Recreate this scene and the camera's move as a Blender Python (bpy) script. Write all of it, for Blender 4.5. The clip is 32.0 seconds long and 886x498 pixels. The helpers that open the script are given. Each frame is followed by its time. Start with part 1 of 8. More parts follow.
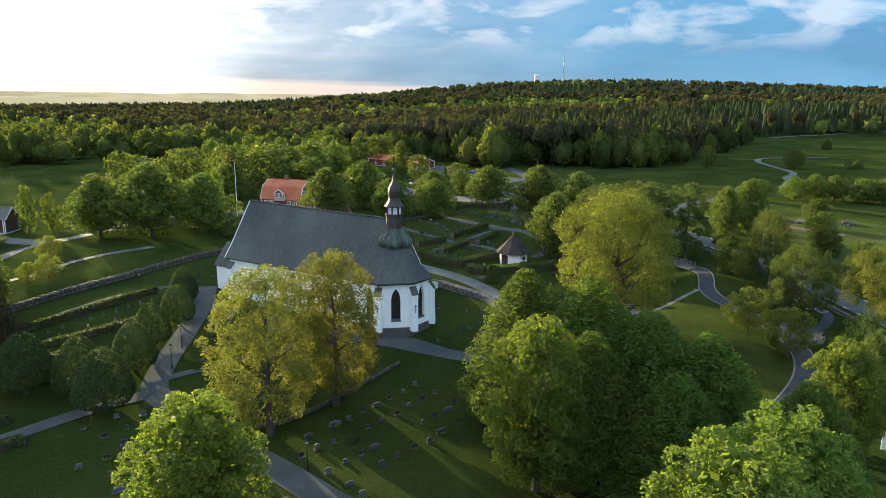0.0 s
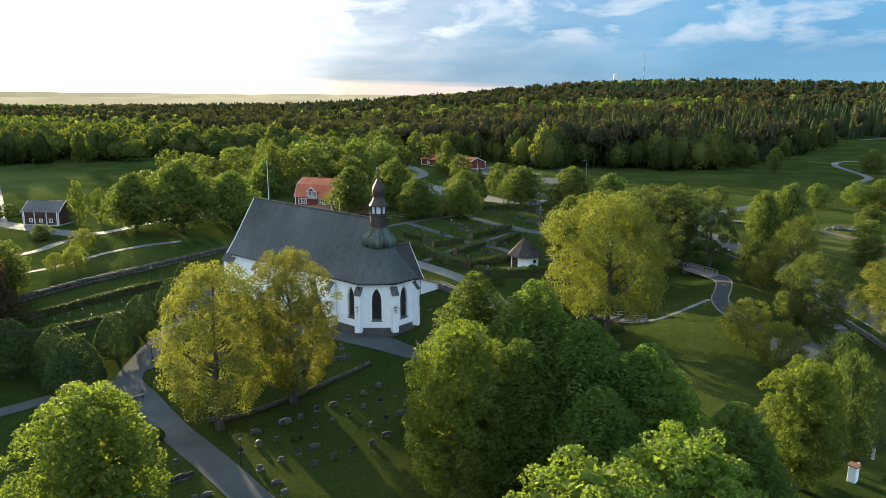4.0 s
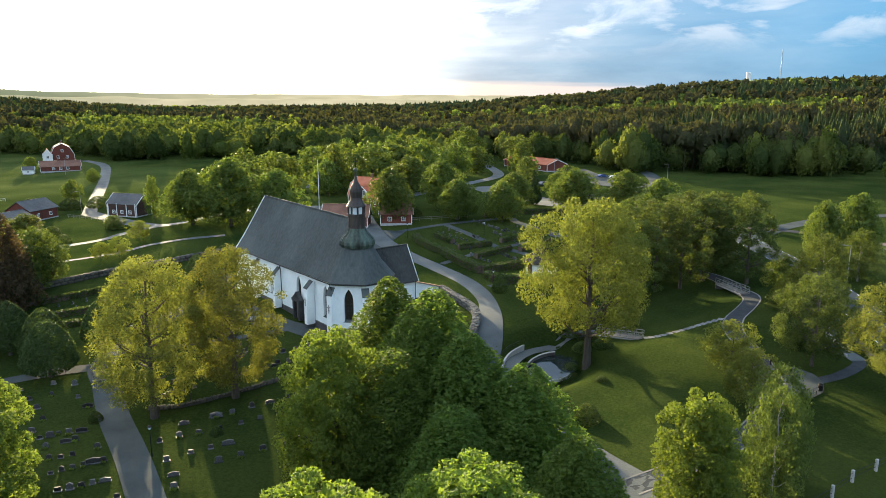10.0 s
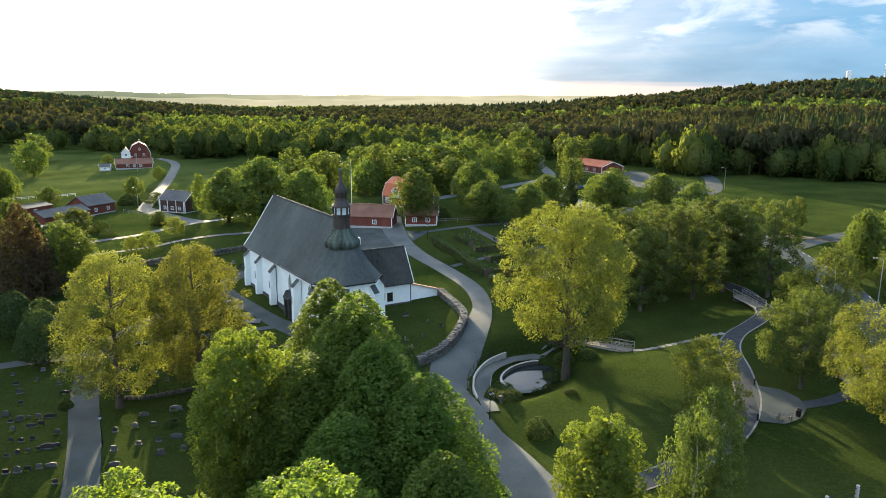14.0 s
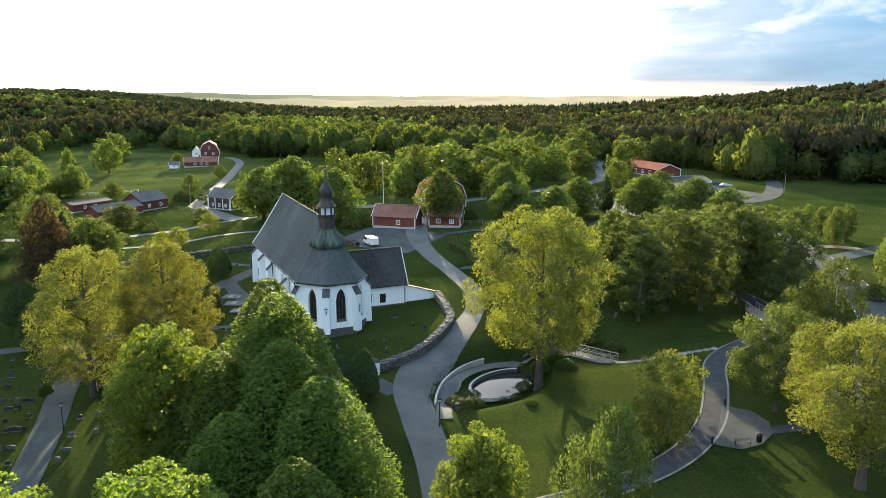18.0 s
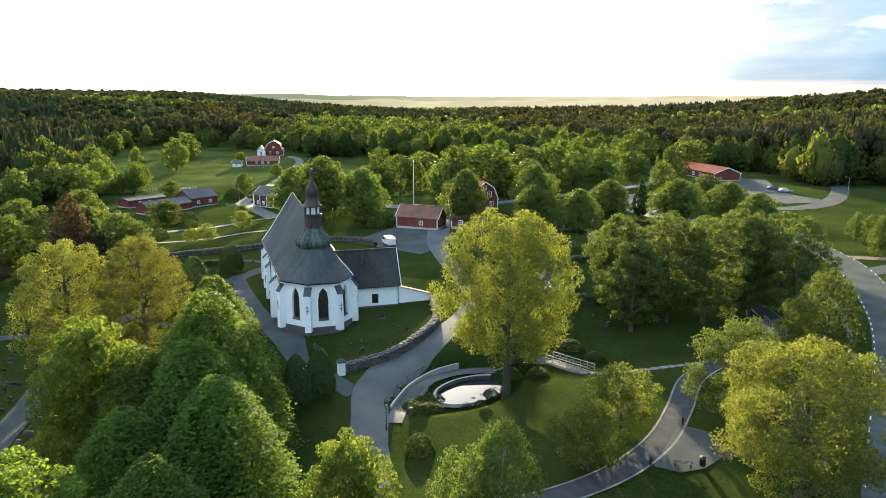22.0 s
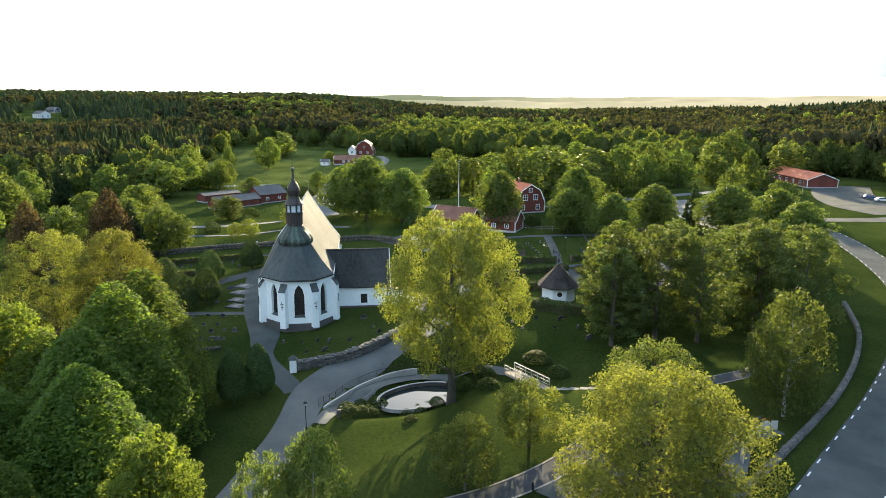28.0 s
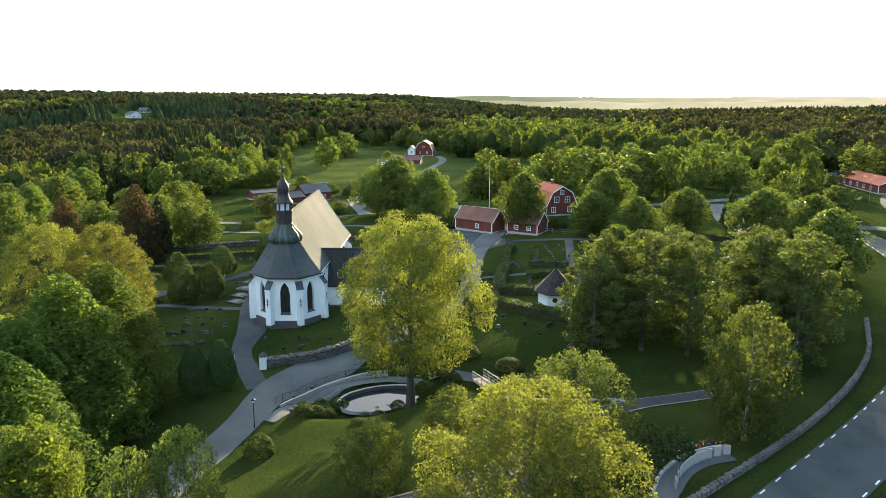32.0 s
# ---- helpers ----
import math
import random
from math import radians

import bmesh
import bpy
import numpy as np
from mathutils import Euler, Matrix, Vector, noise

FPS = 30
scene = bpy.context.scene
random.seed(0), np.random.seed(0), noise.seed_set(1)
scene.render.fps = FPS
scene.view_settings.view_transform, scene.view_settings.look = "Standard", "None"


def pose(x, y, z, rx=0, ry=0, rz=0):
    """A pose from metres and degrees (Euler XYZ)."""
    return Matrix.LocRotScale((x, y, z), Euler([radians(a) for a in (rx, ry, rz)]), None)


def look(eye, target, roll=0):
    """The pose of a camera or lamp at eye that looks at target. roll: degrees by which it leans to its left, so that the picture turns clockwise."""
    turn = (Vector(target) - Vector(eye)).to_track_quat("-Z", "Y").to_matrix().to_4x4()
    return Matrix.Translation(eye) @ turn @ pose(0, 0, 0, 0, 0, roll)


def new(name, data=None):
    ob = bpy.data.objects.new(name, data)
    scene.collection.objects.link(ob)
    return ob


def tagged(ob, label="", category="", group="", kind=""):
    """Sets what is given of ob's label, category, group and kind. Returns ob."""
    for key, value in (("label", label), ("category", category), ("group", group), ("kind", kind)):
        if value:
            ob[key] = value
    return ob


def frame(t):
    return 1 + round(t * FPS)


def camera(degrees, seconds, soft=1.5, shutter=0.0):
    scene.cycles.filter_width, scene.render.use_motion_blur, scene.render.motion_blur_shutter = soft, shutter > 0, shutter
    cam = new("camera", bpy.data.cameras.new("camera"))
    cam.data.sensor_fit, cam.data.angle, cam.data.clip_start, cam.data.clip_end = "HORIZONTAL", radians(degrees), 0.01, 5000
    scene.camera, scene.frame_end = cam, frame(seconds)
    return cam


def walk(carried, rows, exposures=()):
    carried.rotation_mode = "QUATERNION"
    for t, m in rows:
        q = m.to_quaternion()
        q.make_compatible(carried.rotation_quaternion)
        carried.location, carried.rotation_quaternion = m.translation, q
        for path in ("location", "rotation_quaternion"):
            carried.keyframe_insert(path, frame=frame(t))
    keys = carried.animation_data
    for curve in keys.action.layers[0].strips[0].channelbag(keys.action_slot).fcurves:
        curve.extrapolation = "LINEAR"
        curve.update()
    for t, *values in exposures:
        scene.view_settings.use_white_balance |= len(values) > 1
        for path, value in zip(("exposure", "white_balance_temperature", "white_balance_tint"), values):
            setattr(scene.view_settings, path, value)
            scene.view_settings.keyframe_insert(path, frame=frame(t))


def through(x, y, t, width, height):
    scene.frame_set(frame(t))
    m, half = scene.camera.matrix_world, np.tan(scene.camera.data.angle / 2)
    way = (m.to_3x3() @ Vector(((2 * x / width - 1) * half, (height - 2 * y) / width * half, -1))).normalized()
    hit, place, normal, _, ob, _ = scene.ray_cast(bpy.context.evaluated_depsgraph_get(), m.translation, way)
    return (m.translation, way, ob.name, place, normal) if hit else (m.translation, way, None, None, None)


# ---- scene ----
cam = camera(65.9, 32.0, 0.85)
PATH = [
    (0, (0.000, 0.000, 33.300), (0.000, 48.960, 23.156), 0.20),
    (1, (3.618, 0.399, 33.236), (2.194, 49.338, 23.093), 0.20),
    (2, (7.235, 0.936, 33.184), (4.367, 49.813, 23.044), 0.20),
    (3, (10.846, 1.607, 33.145), (6.520, 50.377, 23.007), 0.20),
    (4, (14.447, 2.405, 33.115), (8.652, 51.023, 22.981), 0.20),
    (5, (18.032, 3.325, 33.096), (10.763, 51.745, 22.964), 0.20),
    (6, (21.599, 4.363, 33.084), (12.853, 52.538, 22.955), 0.20),
    (7, (25.141, 5.512, 33.079), (14.921, 53.397, 22.954), 0.19),
    (8, (28.656, 6.769, 33.080), (16.967, 54.318, 22.959), 0.19),
    (9, (32.139, 8.130, 33.087), (18.989, 55.297, 22.969), 0.19),
    (10, (35.586, 9.591, 33.098), (20.988, 56.331, 22.984), 0.19),
    (11, (38.992, 11.148, 33.111), (22.962, 57.417, 23.002), 0.19),
    (12, (42.354, 12.797, 33.127), (24.908, 58.552, 23.022), 0.19),
    (13, (45.668, 14.537, 33.145), (26.827, 59.736, 23.044), 0.19),
    (14, (48.930, 16.363, 33.163), (28.715, 60.966, 23.067), 0.19),
    (15, (52.136, 18.274, 33.181), (30.571, 62.242, 23.090), 0.19),
    (16, (55.282, 20.268, 33.198), (32.393, 63.562, 23.113), 0.19),
    (17, (58.365, 22.343, 33.213), (34.178, 64.927, 23.134), 0.18),
    (18, (61.380, 24.496, 33.227), (35.924, 66.335, 23.153), 0.18),
    (19, (64.325, 26.728, 33.237), (37.627, 67.787, 23.169), 0.18),
    (20, (67.196, 29.037, 33.244), (39.286, 69.283, 23.183), 0.18),
    (21, (69.989, 31.422, 33.247), (40.896, 70.823, 23.192), 0.18),
    (22, (72.701, 33.883, 33.246), (42.455, 72.408, 23.198), 0.18),
    (23, (75.329, 36.420, 33.240), (43.959, 74.038, 23.198), 0.18),
    (24, (77.869, 39.033, 33.228), (45.405, 75.713, 23.194), 0.18),
    (25, (80.318, 41.723, 33.211), (46.790, 77.435, 23.184), 0.18),
    (26, (82.673, 44.491, 33.188), (48.110, 79.204, 23.168), 0.18),
    (27, (84.931, 47.337, 33.158), (49.362, 81.021, 23.146), 0.17),
    (28, (87.088, 50.263, 33.121), (50.543, 82.887, 23.118), 0.17),
    (29, (89.143, 53.271, 33.078), (51.648, 84.803, 23.082), 0.17),
    (30, (91.091, 56.363, 33.028), (52.676, 86.769, 23.041), 0.17),
    (31, (92.930, 59.541, 32.970), (53.622, 88.786, 22.992), 0.17),
    (32, (94.658, 62.807, 32.905), (54.485, 90.856, 22.936), 0.17),
]
walk(cam, [(t, look(eye, target, roll)) for t, eye, target, roll in PATH], [(0, 1.70), (6, 1.76), (12, 1.88), (18, 1.98), (24, 2.02), (32, 2.02)])

# ---- world, sun, exposure ----
SUN_AZ, SUN_EL = 40.5, 10.5         # degrees to the left of +y, degrees above the horizon
SKY_STRENGTH, CLOUD_SEED, GLOW = 1.0, 4.3, 8.0
SUN_WAY = Vector((-math.sin(radians(SUN_AZ)) * math.cos(radians(SUN_EL)), math.cos(radians(SUN_AZ)) * math.cos(radians(SUN_EL)), math.sin(radians(SUN_EL))))


def make_world():
    """Clear evening sky with thin cloud: the cloud glows towards the sun and lies blue-grey away from it."""
    world = bpy.data.worlds.new("evening_sky")
    scene.world = world
    world.use_nodes = True
    nt = world.node_tree
    nt.nodes.clear()
    link = nt.links.new

    def math_node(op, a, b=None, c=None):
        n = nt.nodes.new("ShaderNodeMath")
        n.operation = op
        for i, v in enumerate((a, b, c)):
            if v is None:
                continue
            if isinstance(v, (int, float)):
                n.inputs[i].default_value = v
            else:
                link(v, n.inputs[i])
        return n.outputs[0]

    def ramp_node(value, stops):
        n = nt.nodes.new("ShaderNodeValToRGB")
        while len(n.color_ramp.elements) < len(stops):
            n.color_ramp.elements.new(0.5)
        for e, (at, col) in zip(n.color_ramp.elements, stops):
            e.position, e.color = at, (*col, 1)
        link(value, n.inputs["Fac"])
        return n.outputs[0]

    def mixed(a, b, fac=None, mode="MIX"):
        n = nt.nodes.new("ShaderNodeMix")
        n.data_type, n.blend_type = "RGBA", mode
        n.inputs["Factor"].default_value = 1.0
        for v, socket in ((a, "A"), (b, "B"), (fac, "Factor")):
            if v is None:
                continue
            if isinstance(v, tuple):
                n.inputs[socket].default_value = (*v, 1)
            elif isinstance(v, float):
                n.inputs[socket].default_value = v
            else:
                link(v, n.inputs[socket])
        return n.outputs["Result"]

    sky = nt.nodes.new("ShaderNodeTexSky")
    sky.sky_type = "NISHITA"
    sky.sun_disc = False
    sky.sun_elevation, sky.sun_rotation, sky.altitude = radians(SUN_EL), radians(-SUN_AZ), 50
    sky.air_density, sky.dust_density, sky.ozone_density = 1.0, 0.6, 3.0
    co = nt.nodes.new("ShaderNodeTexCoord")
    sep = nt.nodes.new("ShaderNodeSeparateXYZ")
    link(co.outputs["Generated"], sep.inputs[0])
    dot = nt.nodes.new("ShaderNodeVectorMath")
    dot.operation = "DOT_PRODUCT"
    link(co.outputs["Generated"], dot.inputs[0])
    dot.inputs[1].default_value = SUN_WAY
    # degrees to the left of +y, and above the horizon
    turn = math_node("MULTIPLY", math_node("ARCTAN2", math_node("MULTIPLY", sep.outputs["X"], -1.0), sep.outputs["Y"]), math.degrees(1))
    rise = math_node("MULTIPLY", math_node("ARCSINE", sep.outputs["Z"]), math.degrees(1))

    def clouds(wide, tall, detail, rough, warp, seed):
        plane = nt.nodes.new("ShaderNodeCombineXYZ")
        link(math_node("DIVIDE", turn, wide), plane.inputs["X"])
        link(math_node("DIVIDE", rise, tall), plane.inputs["Y"])
        plane.inputs["Z"].default_value = CLOUD_SEED + seed
        n = nt.nodes.new("ShaderNodeTexNoise")
        n.inputs["Scale"].default_value, n.inputs["Detail"].default_value = 1.0, detail
        n.inputs["Roughness"].default_value, n.inputs["Distortion"].default_value = rough, warp
        link(plane.outputs[0], n.inputs["Vector"])
        return n.outputs["Fac"]

    sheet, puffs, streaks = clouds(20, 5, 6, 0.55, 0.3, 0), clouds(6.5, 2.2, 8, 0.56, 0.35, 3), clouds(24, 1.1, 5, 0.55, 0.2, 7)
    # a bright veil in the sun's half of the sky gives way to blue-grey cloud to the north
    shift = math_node("ADD", math_node("MULTIPLY_ADD", sheet, 26.0, -13.0), math_node("MULTIPLY_ADD", streaks, 12.0, -6.0))
    at = math_node("MULTIPLY_ADD", math_node("ADD", turn, shift), 1 / 360, 0.5)

    def az(degrees):
        return 0.5 + degrees / 360

    veil = ramp_node(at, [(az(-170), (0.34, 0.37, 0.42)), (az(-85), (0.21, 0.255, 0.31)), (az(-45), (0.054, 0.142, 0.232)), (az(-12), (0.042, 0.119, 0.203)), (az(3), (0.090, 0.146, 0.208)), (az(13), (0.152, 0.184, 0.228)), (az(24), (0.30, 0.31, 0.325)), (az(36), (0.62, 0.61, 0.59)), (az(60), (0.50, 0.50, 0.49)), (az(92), (0.33, 0.34, 0.35)), (az(135), (0.36, 0.40, 0.45)), (az(178), (0.34, 0.37, 0.42))])
    tone = ramp_node(sheet, [(0.34, (0.74, 0.77, 0.82)), (0.50, (1.0,) * 3), (0.68, (1.18, 1.14, 1.10))])
    veil = mixed(veil, tone, None, "MULTIPLY")
    # sunlit ragged cloud in the upper part of the visible sky
    level = ramp_node(math_node("MULTIPLY", rise, 0.05), [(0.19, (0.0,) * 3), (0.30, (1.0,) * 3), (0.46, (1.0,) * 3), (0.75, (0.55,) * 3)])
    bank = math_node("MULTIPLY", level, ramp_node(puffs, [(0.49, (0.0,) * 3), (0.55, (0.5,) * 3), (0.64, (1.0,) * 3)]))
    lit = mixed(veil, ramp_node(at, [(az(-60), (0.33, 0.335, 0.345)), (az(0), (0.28, 0.285, 0.30)), (az(30), (0.55, 0.55, 0.55)), (az(90), (0.42, 0.42, 0.42))]), math_node("MULTIPLY", bank, 0.62))
    # a clear cream and rose strip along the horizon towards the sunset, dying out to the north
    strip_top = math_node("MULTIPLY_ADD", turn, 0.030, math_node("MULTIPLY_ADD", streaks, 1.6, 1.05))
    strip = ramp_node(math_node("SUBTRACT", strip_top, rise), [(0.0, (0.0,) * 3), (0.55, (1.0,) * 3)])
    strip = math_node("MULTIPLY", strip, ramp_node(math_node("MULTIPLY_ADD", turn, 1 / 360, 0.5), [(az(-14), (0.0,) * 3), (az(4), (1.0,) * 3)]))
    low = mixed(lit, ramp_node(at, [(az(-10), (0.23, 0.20, 0.225)), (az(12), (0.33, 0.265, 0.235)), (az(32), (0.62, 0.54, 0.42)), (az(60), (0.5, 0.47, 0.40)), (az(110), (0.28, 0.26, 0.25))]), math_node("MULTIPLY", strip, 0.85))
    # overhead the cloud thins out to evening blue
    up = ramp_node(sep.outputs["Z"], [(0.0, (1.0, 1.0, 1.0)), (0.20, (1.05, 1.08, 1.12)), (0.45, (1.20, 1.25, 1.32)), (1.0, (1.02, 1.10, 1.26))])
    veiled = mixed(low, up, None, "MULTIPLY")
    dim = nt.nodes.new("ShaderNodeVectorMath")
    dim.operation = "SCALE"
    link(sky.outputs[0], dim.inputs[0])
    dim.inputs["Scale"].default_value = 0.06
    whole = mixed(dim.outputs[0], veiled, 0.90)
    near_sun = math_node("MULTIPLY_ADD", dot.outputs["Value"], 0.5, 0.5)
    back_blue = mixed(whole, ramp_node(near_sun, [(0.0, (0.98, 1.15, 1.24)), (0.45, (0.97, 1.08, 1.14)), (0.75, (1.0, 1.0, 1.0))]), None, "MULTIPLY")
    # the glow of the veil round the sun, which stands above the picture
    glow = ramp_node(near_sun, [(0.945, (0.0, 0.0, 0.0)), (0.967, (0.010, 0.0095, 0.0085)), (0.983, (0.055, 0.051, 0.043)), (0.990, (0.24, 0.215, 0.17)), (0.995, (0.60, 0.53, 0.41)), (1.0, (1.0, 0.88, 0.66))])
    shine = nt.nodes.new("ShaderNodeVectorMath")
    shine.operation = "MULTIPLY_ADD"
    link(glow, shine.inputs[0])
    shine.inputs[1].default_value = (GLOW, GLOW, GLOW)
    link(back_blue, shine.inputs[2])
    back = nt.nodes.new("ShaderNodeBackground")
    link(shine.outputs[0], back.inputs["Color"])
    back.inputs["Strength"].default_value = SKY_STRENGTH
    out = nt.nodes.new("ShaderNodeOutputWorld")
    link(back.outputs[0], out.inputs[0])


make_world()
sun = new("sun", bpy.data.lights.new("sun", "SUN"))
sun.data.energy, sun.data.angle, sun.data.color = 5.4, radians(0.6), (1.0, 0.81, 0.49)
sun.matrix_world = look(SUN_WAY * 500, (0, 0, 0))


# ---- materials ----
def principled(name, color, rough=0.8, metal=0.0, spec=0.3):
    m = bpy.data.materials.new(name)
    m.use_nodes = True
    b = m.node_tree.nodes["Principled BSDF"]
    b.inputs["Base Color"].default_value = (*color, 1)
    b.inputs["Roughness"].default_value = rough
    b.inputs["Metallic"].default_value = metal
    b.inputs["Specular IOR Level"].default_value = spec
    return m, m.node_tree, b


def grained(name, dark, light, scale, rough=0.85, bump=0.3, bump_scale=None, metal=0.0, spec=0.3, big=None, rand=0.0, stretch=(1, 1, 1), dist=0.03):
    """Two scales of colour variation and a fine relief, in metres of the object's own space."""
    m, nt, b = principled(name, dark, rough, metal, spec)
    co = nt.nodes.new("ShaderNodeTexCoord")
    mp = nt.nodes.new("ShaderNodeMapping")
    mp.inputs["Scale"].default_value = stretch
    nt.links.new(co.outputs["Object"], mp.inputs["Vector"])
    fine = nt.nodes.new("ShaderNodeTexNoise")
    fine.inputs["Scale"].default_value, fine.inputs["Detail"].default_value = scale, 6
    fine.inputs["Roughness"].default_value = 0.65
    wide = nt.nodes.new("ShaderNodeTexNoise")
    wide.inputs["Scale"].default_value, wide.inputs["Detail"].default_value = big or scale * 0.12, 4
    for n in (fine, wide):
        nt.links.new(mp.outputs[0], n.inputs["Vector"])
    mean = nt.nodes.new("ShaderNodeMath"); mean.operation = "MULTIPLY_ADD"
    mean.inputs[1].default_value = 0.55
    nt.links.new(wide.outputs["Fac"], mean.inputs[0])
    half = nt.nodes.new("ShaderNodeMath"); half.operation = "MULTIPLY"; half.inputs[1].default_value = 0.45
    nt.links.new(fine.outputs["Fac"], half.inputs[0])
    nt.links.new(half.outputs[0], mean.inputs[2])
    ramp = nt.nodes.new("ShaderNodeValToRGB")
    ramp.color_ramp.elements[0].position, ramp.color_ramp.elements[0].color = 0.36, (*dark, 1)
    ramp.color_ramp.elements[1].position, ramp.color_ramp.elements[1].color = 0.64, (*light, 1)
    nt.links.new(mean.outputs[0], ramp.inputs["Fac"])
    last = ramp.outputs[0]
    if rand:
        info = nt.nodes.new("ShaderNodeObjectInfo")
        hsv = nt.nodes.new("ShaderNodeHueSaturation")
        rng = nt.nodes.new("ShaderNodeMapRange")
        rng.inputs["To Min"].default_value, rng.inputs["To Max"].default_value = 1 - rand, 1 + rand
        nt.links.new(info.outputs["Random"], rng.inputs["Value"])
        nt.links.new(rng.outputs[0], hsv.inputs["Value"])
        nt.links.new(last, hsv.inputs["Color"])
        last = hsv.outputs[0]
    nt.links.new(last, b.inputs["Base Color"])
    if bump:
        bp = nt.nodes.new("ShaderNodeBump")
        bp.inputs["Strength"].default_value, bp.inputs["Distance"].default_value = bump, dist
        if bump_scale:
            rel = nt.nodes.new("ShaderNodeTexNoise")
            rel.inputs["Scale"].default_value, rel.inputs["Detail"].default_value = bump_scale, 4
            nt.links.new(mp.outputs[0], rel.inputs["Vector"])
            nt.links.new(rel.outputs["Fac"], bp.inputs["Height"])
        else:
            nt.links.new(fine.outputs["Fac"], bp.inputs["Height"])
        nt.links.new(bp.outputs[0], b.inputs["Normal"])
    return m


def leaf_material(name, dark, light, through=0.45, rough=0.75, by_tree=0.0):
    """Leaves: a glossy skin over a body that lets a good part of the light through."""
    m, nt, b = principled(name, dark, rough, 0.0, 0.0 if by_tree else 0.06)
    geo = nt.nodes.new("ShaderNodeNewGeometry")
    info = nt.nodes.new("ShaderNodeObjectInfo")
    ramp = nt.nodes.new("ShaderNodeValToRGB")
    ramp.color_ramp.elements[0].color, ramp.color_ramp.elements[1].color = (*dark, 1), (*light, 1)
    if by_tree:                     # colour changes from tree to tree, not from leaf to leaf
        spots = nt.nodes.new("ShaderNodeTexNoise")
        spots.inputs["Scale"].default_value, spots.inputs["Detail"].default_value = by_tree, 2
        nt.links.new(geo.outputs["Position"], spots.inputs["Vector"])
        span = nt.nodes.new("ShaderNodeMapRange")
        span.inputs["From Min"].default_value, span.inputs["From Max"].default_value = 0.32, 0.68
        nt.links.new(spots.outputs["Fac"], span.inputs["Value"])
        sprays = nt.nodes.new("ShaderNodeTexNoise")         # single boughs
        sprays.inputs["Scale"].default_value, sprays.inputs["Detail"].default_value = 0.8, 4
        nt.links.new(geo.outputs["Position"], sprays.inputs["Vector"])
        both = nt.nodes.new("ShaderNodeMath")
        both.operation = "MULTIPLY_ADD"
        nt.links.new(sprays.outputs["Fac"], both.inputs[0])
        both.inputs[1].default_value = 1.1
        nt.links.new(span.outputs[0], both.inputs[2])
        less = nt.nodes.new("ShaderNodeMath")
        less.operation = "SUBTRACT"
        nt.links.new(both.outputs[0], less.inputs[0])
        less.inputs[1].default_value = 0.55
        nt.links.new(less.outputs[0], ramp.inputs["Fac"])
        relief = nt.nodes.new("ShaderNodeBump")
        relief.inputs["Strength"].default_value, relief.inputs["Distance"].default_value = 0.9, 1.1
        nt.links.new(sprays.outputs["Fac"], relief.inputs["Height"])
        nt.links.new(relief.outputs[0], b.inputs["Normal"])
    else:
        nt.links.new(geo.outputs["Random Per Island"], ramp.inputs["Fac"])
    hsv = nt.nodes.new("ShaderNodeHueSaturation")
    hue = nt.nodes.new("ShaderNodeMapRange")
    hue.inputs["To Min"].default_value, hue.inputs["To Max"].default_value = 0.492, 0.510
    val = nt.nodes.new("ShaderNodeMapRange")
    val.inputs["To Min"].default_value, val.inputs["To Max"].default_value = 0.8, 1.15
    for n, socket in ((hue, "Hue"), (val, "Value")):
        nt.links.new(info.outputs["Random"], n.inputs["Value"])
        nt.links.new(n.outputs[0], hsv.inputs[socket])
    nt.links.new(ramp.outputs[0], hsv.inputs["Color"])
    nt.links.new(hsv.outputs[0], b.inputs["Base Color"])
    tr = nt.nodes.new("ShaderNodeBsdfTranslucent")
    warm = nt.nodes.new("ShaderNodeMix"); warm.data_type = "RGBA"; warm.blend_type = "MULTIPLY"
    warm.inputs["Factor"].default_value = 1.0
    warm.inputs["B"].default_value = (1.76, 1.76, 0.70, 1)
    nt.links.new(hsv.outputs[0], warm.inputs["A"])
    nt.links.new(warm.outputs["Result"], tr.inputs["Color"])
    mx = nt.nodes.new("ShaderNodeMixShader")
    mx.inputs[0].default_value = through
    nt.links.new(b.outputs[0], mx.inputs[1])
    nt.links.new(tr.outputs[0], mx.inputs[2])
    nt.links.new(mx.outputs[0], nt.nodes["Material Output"].inputs["Surface"])
    return m


GRASS = grained("mown_grass", (0.020, 0.037, 0.010), (0.060, 0.079, 0.020), 3.0, 1.0, 1.0, 14.0, big=0.06, dist=0.30, spec=0.0)


